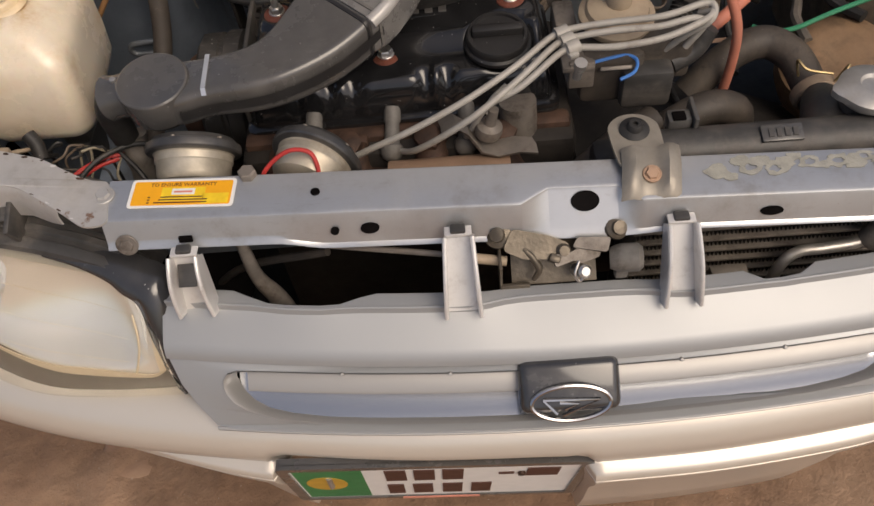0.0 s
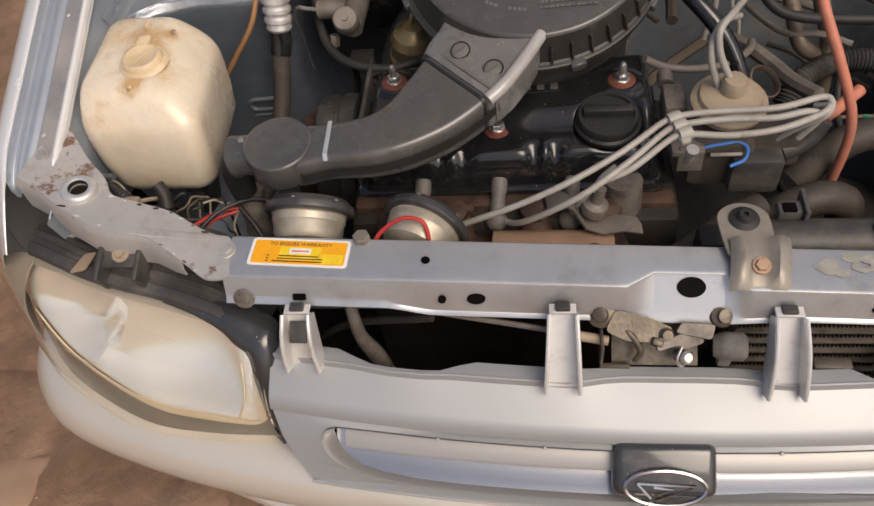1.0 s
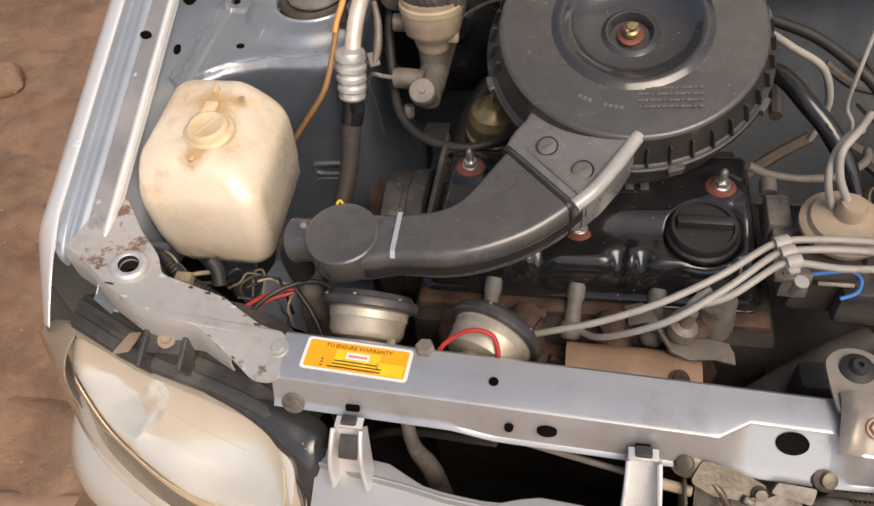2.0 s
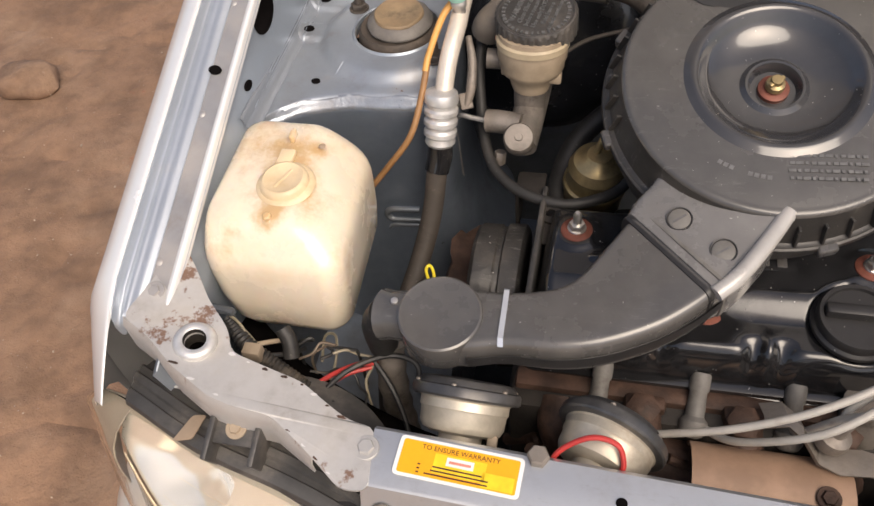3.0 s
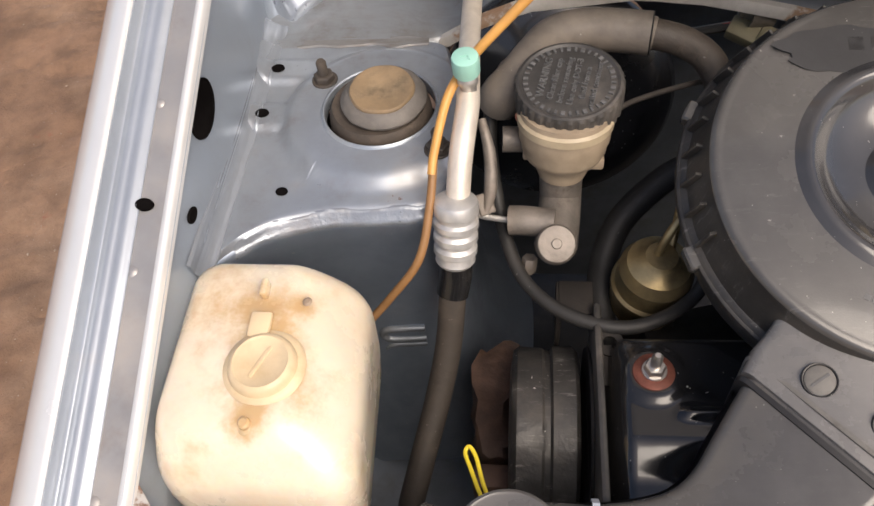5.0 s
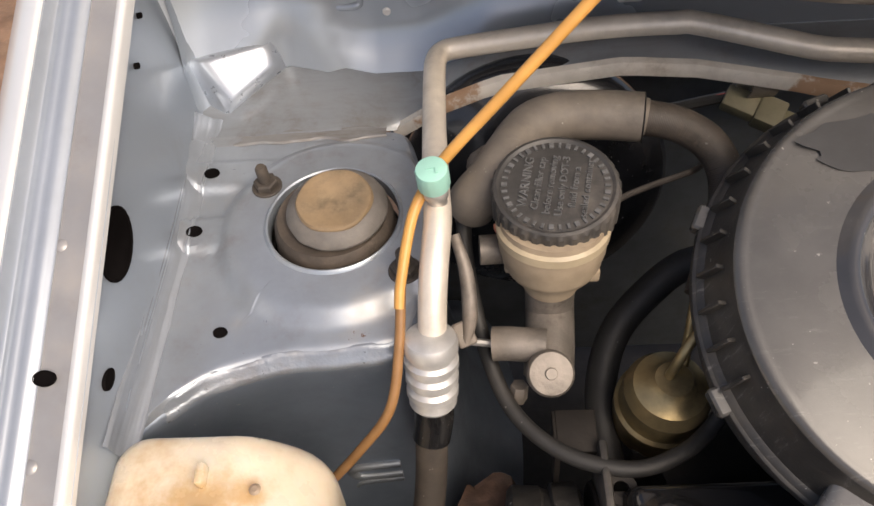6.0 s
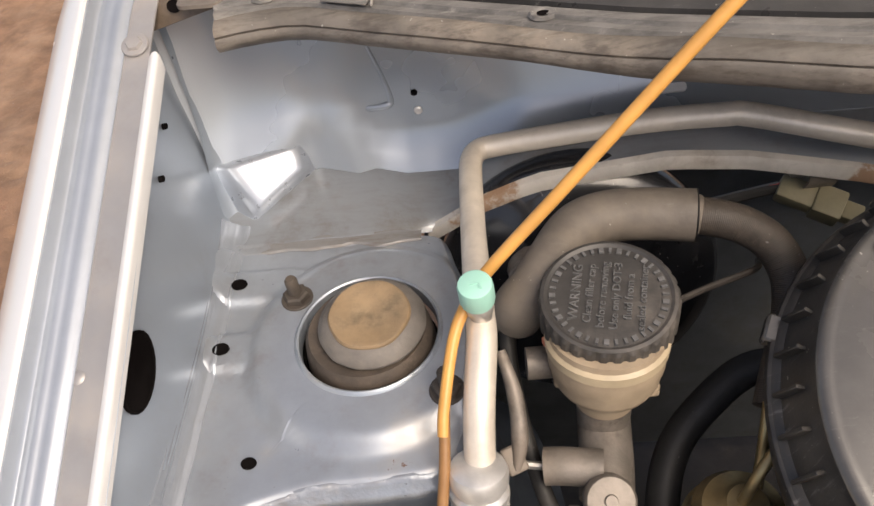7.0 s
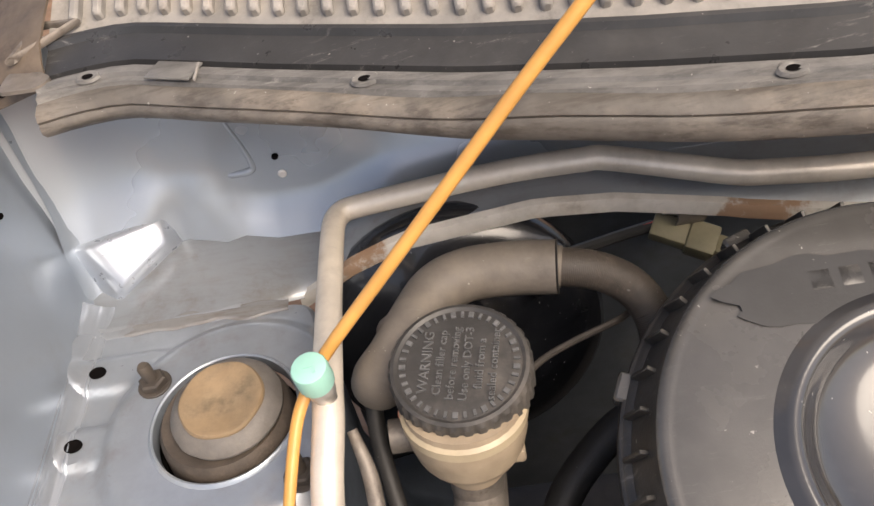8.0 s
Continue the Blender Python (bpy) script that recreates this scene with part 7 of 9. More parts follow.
# ---- air conditioning line ----
def ac_line():
    a = thing("ac_pipe", "aluminium air conditioning pipe with teal service cap and crimped hose", "pipe", (-0.39, 0.40, 0.75))
    part("pipe", tube([(-0.391, 0.386, 0.768), (-0.390, 0.400, 0.785), (-0.388, 0.418, 0.800), (-0.385, 0.445, 0.812), (-0.386, 0.470, 0.8135), (-0.388, 0.53, 0.809), (-0.389, 0.588, 0.804), (-0.388, 0.608, 0.803), (-0.383, 0.617, 0.803), (-0.372, 0.6195, 0.804), (-0.33, 0.616, 0.811),
                       (-0.27, 0.609, 0.821), (-0.222, 0.602, 0.826), (-0.205, 0.599, 0.826), (-0.15, 0.580, 0.8205), (-0.132, 0.574, 0.819), (-0.115, 0.570, 0.819), (-0.05, 0.559, 0.821), (0.1, 0.55, 0.825), (0.35, 0.58, 0.82), (0.45, 0.64, 0.80)],
                      [0.0086] * 5 + [0.0080] * 16, 16), PIPE, a, "bent aluminium pipe", 60)
    up = V(-0.02, -0.12, 1)
    part("service_valve", lathe([(0.006, -0.012), (0.006, 0.004), (0.0075, 0.005), (0.0075, 0.009), (0.006, 0.011), (0.0065, 0.016)], at((-0.3845, 0.4535, 0.822), up), 16), ALU, a)
    cap = part("service_cap", lathe([(0.0092, 0), (0.0094, 0.001), (0.0094, 0.013), (0.0090, 0.0145), (0.0080, 0.015), (0.0, 0.015)], at((-0.385, 0.452, 0.836), up), 36, lambda a2, i: 1 + (0.03 * math.cos(18 * a2) if 0 < i < 3 else 0)), TEAL, a, "teal screw cap")
    part("cap_mark", join(box((0.006, 0.0012, 0.0006), 0, at((-0.3855, 0.4505, 0.8512), up, 10)), box((0.0012, 0.004, 0.0006), 0, at((-0.3825, 0.4485, 0.8512), up, 10))), TEAL, cap)
    down = V(-0.05, -0.30, -1).normalized()
    p0 = V(-0.392, 0.385, 0.772)
    part("crimp_collar", lathe([(0.0112, -0.008), (0.0150, -0.006), (0.0162, -0.003), (0.0162, 0.003), (0.0140, 0.005), (0.0140, 0.008), (0.0163, 0.010), (0.0165, 0.014), (0.0138, 0.0165), (0.0138, 0.0185), (0.0160, 0.021), (0.0162, 0.025), (0.0136, 0.0275), (0.0136, 0.0295), (0.0158, 0.032), (0.0160, 0.036), (0.0138, 0.038), (0.0140, 0.041), (0.0148, 0.044), (0.0130, 0.047)], at(p0, down), 24), BUSHING, a, "crimped ferrule")
    part("hose", tube([p0 + down * 0.04, (-0.397, 0.362, 0.705), (-0.402, 0.340, 0.660), (-0.412, 0.310, 0.620), (-0.425, 0.270, 0.585), (-0.435, 0.235, 0.55), (-0.43, 0.19, 0.50), (-0.41, 0.15, 0.44), (-0.40, 0.12, 0.30)], 0.0104, 14), HOSE, a, "thick dusty rubber hose")
    part("hose_collar", tube([p0 + down * 0.046, p0 + down * 0.060, (-0.3975, 0.3605, 0.701)], [0.0122, 0.0126, 0.0120], 18), GLOSS, a, "glossy black collar of the hose", 60)
    part("support_clip", join(tube([(-0.376, 0.446, 0.798), (-0.370, 0.428, 0.782), (-0.369, 0.410, 0.765), (-0.372, 0.398, 0.752)], [0.003, 0.0045, 0.005, 0.003], 8), box((0.012, 0.016, 0.004), 0.0015, at((-0.373, 0.402, 0.756), (0.2, -0.6, 0.75), 20))), CAST, a, "pale bracket clip", 60)
    part("bracket_foot", tube([(-0.371, 0.402, 0.756), (-0.385, 0.405, 0.748), (-0.400, 0.408, 0.744)], 0.0035, 8), ALU, a)


ac_line()


# ---- brake master cylinder and booster ----
def master_cylinder():
    b = thing("brake_master_cylinder", "brake fluid reservoir with black screw cap on an alloy master cylinder", "master cylinder", (-0.32, 0.43, 0.70))
    cm = at((-0.3141, 0.4665, 0.8155), (-0.0115, -0.0998, 0.995))
    cap = part("reservoir_cap", lathe([(0.0375, -0.022), (0.0385, -0.021), (0.0385, -0.003), (0.0375, -0.0005), (0.0355, 0.0), (0.0335, -0.0012), (0, -0.0012)], cm, 160, lambda a, i: 1 + (0.016 * (1 if math.cos(32 * a) > 0 else -1) if i < 3 else 0)), TRIM, b, "black ribbed cap with raised writing", 30)
    lines = ("WARNING", "Clean filler cap", "before removing", "Use only DOT-3", "fluid from a", "sealed container")
    spin = cm @ Matrix.Rotation(radians(78), 4, "Z")
    for k, text in enumerate(lines):
        part("raised_line", letters(text, 0.0066 if k else 0.0078, spin @ Matrix.Translation((0, 0.0155 - 0.0072 * k, -0.0012)), 0.0013), EMBOSS, cap, "raised warning line")
    for k in range(38):
        a = math.tau * k / 38
        part("rim_mark", box((0.0016 + 0.0012 * (k % 3 == 0), 0.0034, 0.0012), 0.0, cm @ Matrix.Rotation(a, 4, "Z") @ Matrix.Translation((0, 0.0308, -0.0006))), EMBOSS, cap)
    rm = at((-0.3165, 0.452, 0.760), (0.02, 0.12, 0.99))
    part("reservoir", lathe([(0.018, -0.020), (0.020, -0.014), (0.022, -0.006), (0.029, 0.000), (0.0315, 0.006), (0.0315, 0.012), (0.0335, 0.016), (0.0335, 0.026), (0.033, 0.040)], rm, 36), BEIGE, b, "dusty beige reservoir")
    part("filler_ring", lathe([(0.0325, 0.027), (0.0350, 0.028), (0.0352, 0.034), (0.0330, 0.036)], rm, 40), COLLAR, b, "yellowed collar under the cap")
    part("neck", lathe([(0.0155, -0.05), (0.0165, -0.03), (0.017, -0.012)], rm, 24), CAST, b)
    part("lug", box((0.012, 0.012, 0.010), 0.002, rm @ Matrix.Translation((0.024, -0.006, -0.004))), BEIGE, b)
    part("lug", box((0.012, 0.012, 0.010), 0.002, rm @ Matrix.Translation((-0.024, 0.004, -0.004))), BEIGE, b)
    part("barrel", tube([(-0.321, 0.400, 0.706), (-0.318, 0.43, 0.712), (-0.314, 0.50, 0.722), (-0.312, 0.56, 0.728)], 0.0165, 18), CAST, b, "dusty alloy barrel")
    part("side_port", tube([(-0.322, 0.412, 0.722), (-0.345, 0.415, 0.722), (-0.356, 0.416, 0.721)], 0.0115, 14), CAST, b)
    plug = part("end_plug", lathe([(0.0125, -0.012), (0.0150, -0.008), (0.0150, 0.004), (0.0135, 0.006), (0.004, 0.0062), (0.0035, 0.008), (0, 0.008)], at((-0.321, 0.392, 0.722), (0.05, -0.55, 0.83)), 24), CAST, b)
    part("bleed_nut", hexagon(0.006, 0.014, at((-0.340, 0.398, 0.698), (-0.1, -0.3, -1))), CAST, b)
    part("brake_pipe", tube([(-0.356, 0.416, 0.721), (-0.372, 0.418, 0.722), (-0.384, 0.42, 0.722), (-0.394, 0.43, 0.70), (-0.394, 0.44, 0.66), (-0.392, 0.45, 0.56)], 0.0026, 8), ALU, b, "thin steel brake pipe")
    part("red_plug", lathe([(0.003, 0), (0.003, 0.004), (0, 0.005)], at((-0.3475, 0.457, 0.790), (-1, -0.3, 0)), 10), SALMON, b)
    part("sensor", lathe([(0.010, 0), (0.010, 0.02), (0.007, 0.024), (0.004, 0.03)], at((-0.362, 0.462, 0.762), (1, 0.05, -0.05)), 14), CAST, b)


master_cylinder()


def booster():
    b = thing("brake_booster", "black round brake booster behind the master cylinder", "booster", (-0.30, 0.6, 0.70))
    m = at((-0.318, 0.588, 0.690), (0.03, -0.97, 0.22))
    part("front_shell", lathe([(0.103, -0.02), (0.107, -0.012), (0.107, -0.002), (0.103, 0.004), (0.088, 0.012), (0.066, 0.020), (0.050, 0.024), (0.030, 0.026), (0.022, 0.034), (0, 0.034)], m, 56), ENAMEL, b, "black enamelled shell")
    part("rear_shell", lathe([(0.06, -0.045), (0.095, -0.035), (0.103, -0.02)], m, 48), ENAMEL, b)
    part("valve", lathe([(0.014, 0.0), (0.014, 0.014), (0.010, 0.020), (0.008, 0.03)], at((-0.352, 0.548, 0.755), (-0.3, -0.8, 0.5)), 16), CAST, b, "dusty check valve")


booster()
vacuum_hose = thing("vacuum_hose", "fat dusty grey vacuum hose bent over the booster", "hose", (-0.362, 0.520, 0.752))
vacuum_line_path = [(-0.366, 0.493, 0.772), (-0.362, 0.491, 0.782), (-0.352, 0.497, 0.790), (-0.340, 0.514, 0.795), (-0.325, 0.536, 0.797), (-0.306, 0.546, 0.797), (-0.280, 0.546, 0.797), (-0.250, 0.541, 0.797)]
part("tube", tube(vacuum_line_path, 0.0168, 22), FAT_HOSE, vacuum_hose, "thick foam-covered length", 60)
part("mouth", lathe([(0.0165, 0.0), (0.0172, 0.0008), (0.0150, 0.0012), (0.0120, -0.003), (0.0, -0.003)], at((-0.250, 0.541, 0.797), (0.985, -0.16, 0.0)), 24, caps=False), RUBBER, vacuum_hose, "cut end")
part("elbow", tube([(-0.352, 0.520, 0.760), (-0.362, 0.506, 0.765), (-0.368, 0.496, 0.774), (-0.364, 0.492, 0.781)], 0.0125, 16), FAT_HOSE, vacuum_hose, "rubber elbow", 60)
braided_hose = thing("braided_hose", "braided dark rubber hose beside the air cleaner", "hose", (-0.252, 0.541, 0.797))
braided_hose_line = [(-0.256, 0.542, 0.797), (-0.240, 0.539, 0.796), (-0.222, 0.534, 0.792), (-0.206, 0.524, 0.784), (-0.197, 0.508, 0.770), (-0.199, 0.488, 0.752), (-0.210, 0.462, 0.738), (-0.218, 0.442, 0.728)]
part("tube", tube(braided_hose_line, 0.0118, 18, rings=150, depth=0.00025), HOSE, braided_hose, "finely ribbed cover", 60)
part("end_collar", tube([(-0.262, 0.5425, 0.7972), (-0.250, 0.541, 0.7968), (-0.247, 0.5404, 0.7966)], [0.0132, 0.0136, 0.0126], 20), FAT_HOSE, braided_hose, "smooth dusty end of the joining hose", 60)
loop_hose = thing("loop_hose", "thin black rubber hose in a loose loop", "hose", (-0.372, 0.500, 0.765))
loop_hose_line = [(-0.372, 0.500, 0.765), (-0.372, 0.472, 0.745), (-0.366, 0.440, 0.716), (-0.357, 0.408, 0.700), (-0.345, 0.382, 0.692), (-0.325, 0.360, 0.690), (-0.300, 0.346, 0.690), (-0.270, 0.341, 0.690), (-0.243, 0.350, 0.690), (-0.222, 0.366, 0.690), (-0.205, 0.385, 0.70)]
part("tube", tube(loop_hose_line, 0.0054, 12), RUBBER, loop_hose)
for end in (loop_hose_line[:2], loop_hose_line[:-3:-1]):
    e0, e1 = V(*end[0]), V(*end[1])
    part("end_sleeve", tube([e0, e0 + (e1 - e0).normalized() * 0.0120], 0.00616, 12), HOSE, loop_hose, "darker end sleeve")
clutch_hose = thing("clutch_hose", "thick black hose behind the fuel filter", "hose", (-0.18, 0.485, 0.71))
clutch_hose_line = [(-0.18, 0.485, 0.71), (-0.215, 0.490, 0.700), (-0.245, 0.475, 0.685), (-0.268, 0.455, 0.667), (-0.280, 0.425, 0.650), (-0.282, 0.39, 0.64), (-0.278, 0.36, 0.62), (-0.27, 0.34, 0.55)]
part("tube", tube(clutch_hose_line, 0.0115, 14), RUBBER, clutch_hose)
for end in (clutch_hose_line[:2], clutch_hose_line[:-3:-1]):
    e0, e1 = V(*end[0]), V(*end[1])
    part("end_sleeve", tube([e0, e0 + (e1 - e0).normalized() * 0.0184], 0.01311, 14), HOSE, clutch_hose, "darker end sleeve")
solo("control_cable", tube([(-0.300, 0.475, 0.752), (-0.272, 0.498, 0.760), (-0.248, 0.508, 0.764), (-0.215, 0.52, 0.765), (-0.20, 0.55, 0.74)], 0.0022, 8), HOSE, "thin dusty control cable", "cable")


def valve_can():
    c = thing("vacuum_valve", "gold-tinted metal vacuum can with two small pipes", "valve", (-0.245, 0.39, 0.66))
    m = at((-0.2455, 0.395, 0.668), (0.06, -0.10, 0.99))
    part("can", lathe([(0.025, -0.03), (0.029, -0.024), (0.030, -0.004), (0.0315, -0.002), (0.0315, 0.004), (0.029, 0.006), (0.0275, 0.020), (0.0285, 0.024), (0.024, 0.034), (0.016, 0.038), (0.012, 0.044), (0, 0.045)], m, 36), ZINC, c, "gold-tinted can")
    part("pipe", tube([(-0.247, 0.392, 0.706), (-0.243, 0.394, 0.722), (-0.236, 0.400, 0.736), (-0.225, 0.41, 0.745)], 0.0034, 10), ZINC, c)
    part("pipe", tube([(-0.236, 0.398, 0.702), (-0.232, 0.412, 0.722), (-0.229, 0.424, 0.740), (-0.226, 0.434, 0.748)], 0.0034, 10), ZINC, c)
    part("foot", box((0.04, 0.03, 0.05), 0.004, Matrix.Translation((-0.246, 0.385, 0.622))), DEEP, c)


valve_can()


def connector():
    c = thing("wiring_connector", "olive plastic wiring connector on a bracket under the bulkhead lip", "connector", (-0.155, 0.6, 0.74))
    m = at((-0.152, 0.596, 0.748), (-0.05, -0.45, 0.89), -30)
    part("shell", join(box((0.026, 0.018, 0.014), 0.002, m @ Matrix.Translation((-0.012, 0, 0))), box((0.020, 0.022, 0.018), 0.002, m @ Matrix.Translation((0.010, 0, 0))), box((0.014, 0.014, 0.012), 0.002, m @ Matrix.Translation((0.026, 0, 0)))), OLIVE, c, "olive beige shells")
    part("bracket", box((0.018, 0.010, 0.028), 0.002, Matrix.Translation((-0.158, 0.612, 0.764))), ALU, c)
    part("lead", tube([m @ V(-0.024, 0, 0), (-0.195, 0.605, 0.750), (-0.225, 0.600, 0.748), (-0.26, 0.60, 0.740), (-0.30, 0.61, 0.72)], 0.0042, 8), WIRE, c)
    part("red_wire", tube([m @ V(-0.022, 0.003, 0.003), (-0.188, 0.606, 0.7535), (-0.200, 0.605, 0.752)], 0.0012, 6), RED, c)
    part("red_wire", tube([m @ V(0.032, 0, 0), (-0.120, 0.575, 0.745), (-0.108, 0.56, 0.73)], 0.0014, 6), RED, c)


connector()


# ---- loose wiring beside the tank ----
def wiring():
    w = thing("wiring_loom", "tangle of dusty wires and corrugated loom low beside the tank", "wiring", (-0.48, 0.15, 0.62))
    part("loom", tube([(-0.545, 0.165, 0.690), (-0.520, 0.145, 0.690), (-0.495, 0.138, 0.672), (-0.462, 0.128, 0.650), (-0.433, 0.113, 0.635), (-0.40, 0.109, 0.622), (-0.37, 0.10, 0.60), (-0.34, 0.08, 0.55)], 0.006, 10, rings=70, depth=0.0012), WIRE, w, "black corrugated loom")
    for pts, r, mt in (([(-0.552, 0.172, 0.700), (-0.545, 0.178, 0.716), (-0.528, 0.168, 0.718), (-0.518, 0.155, 0.704), (-0.510, 0.145, 0.69)], 0.0013, CREAM), ([(-0.548, 0.168, 0.70), (-0.535, 0.172, 0.712), (-0.515, 0.160, 0.706), (-0.50, 0.148, 0.685)], 0.0013, CREAM),
                       ([(-0.530, 0.156, 0.700), (-0.515, 0.166, 0.698), (-0.497, 0.178, 0.690)], 0.0022, BEIGE), ([(-0.535, 0.160, 0.698), (-0.51, 0.15, 0.705), (-0.488, 0.165, 0.690), (-0.484, 0.180, 0.676)], 0.0022, WIRE),
                       ([(-0.47, 0.128, 0.652), (-0.452, 0.145, 0.656), (-0.432, 0.160, 0.655), (-0.415, 0.166, 0.652)], 0.0022, RED), ([(-0.46, 0.130, 0.650), (-0.440, 0.150, 0.652), (-0.42, 0.162, 0.650)], 0.002, RED),
                       ([(-0.46, 0.125, 0.650), (-0.435, 0.150, 0.662), (-0.405, 0.170, 0.660), (-0.380, 0.168, 0.655), (-0.376, 0.15, 0.64)], 0.0026, WIRE), ([(-0.42, 0.168, 0.655), (-0.40, 0.150, 0.640), (-0.385, 0.13, 0.62), (-0.37, 0.10, 0.60)], 0.0026, WIRE),
                       ([(-0.485, 0.19, 0.60), (-0.482, 0.205, 0.622), (-0.470, 0.204, 0.626), (-0.465, 0.180, 0.618), (-0.472, 0.160, 0.60)], 0.0014, CREAM), ([(-0.50, 0.135, 0.67), (-0.47, 0.11, 0.66), (-0.44, 0.09, 0.655), (-0.41, 0.085, 0.65)], 0.003, WIRE)):
        part("wire", tube([(x, y - 0.010, z - 0.022) if z > 0.668 else (x, y, z) for x, y, z in pts], r, 8), mt, w)
    part("sleeve", tube([(-0.495, 0.165, 0.690), (-0.488, 0.158, 0.682), (-0.485, 0.148, 0.672)], 0.007, 10), RUBBER, w, "black rubber sleeve")
    part("plug", box((0.016, 0.012, 0.014), 0.002, Matrix.Translation((-0.512, 0.138, 0.690))), BEIGE, w)
    part("clip", tube([(-0.54, 0.170, 0.698), (-0.556, 0.172, 0.698), (-0.572, 0.172, 0.70)], 0.004, 8), BAY_SHADED, w)


wiring()


def loose_ends():
    """Thin loose wires hanging in loops between the tank and the corner plate."""
    rng = random.Random(23)
    for mt, word in ((CREAM, "cream"), (WIRE, "black"), (WIRE, "black"), (BROWN_PIPE, "brown"), (WIRE, "black"), (BROWN_PIPE, "brown"), (WIRE, "black")):
        p = V(rng.uniform(-0.50, -0.45), rng.uniform(0.13, 0.165), rng.uniform(0.645, 0.665))
        pts = [p]
        turn = rng.uniform(0, math.tau)
        for k in range(6):
            turn += rng.uniform(-1.3, 1.3)
            p = p + V(0.014 * math.cos(turn), 0.010 * math.sin(turn), rng.uniform(-0.010, 0.007))
            p = V(min(max(p.x, -0.53), -0.42), min(max(p.y, 0.120), 0.172), min(p.z, 0.670))
            pts.append(p)
        pts.append(V(p.x, p.y, 0.60))
        solo("loose_wire", tube(pts, rng.uniform(0.0010, 0.0016), 6), mt, f"thin {word} wire hanging loose beside the tank", "wire", "loose wires")


loose_ends()
solo("yellow_wire", tube([(-0.366, 0.200, 0.704), (-0.371, 0.210, 0.706), (-0.376, 0.222, 0.707), (-0.380, 0.232, 0.708), (-0.3775, 0.236, 0.709), (-0.373, 0.230, 0.707), (-0.368, 0.214, 0.705), (-0.362, 0.200, 0.703)], 0.0014, 8), YELLOW, "bright yellow wire loop behind the air intake", "wire")


# ---- air cleaner ----
AC = at((-0.109, 0.385, 0.7895), (0.017, -0.311, 0.95))


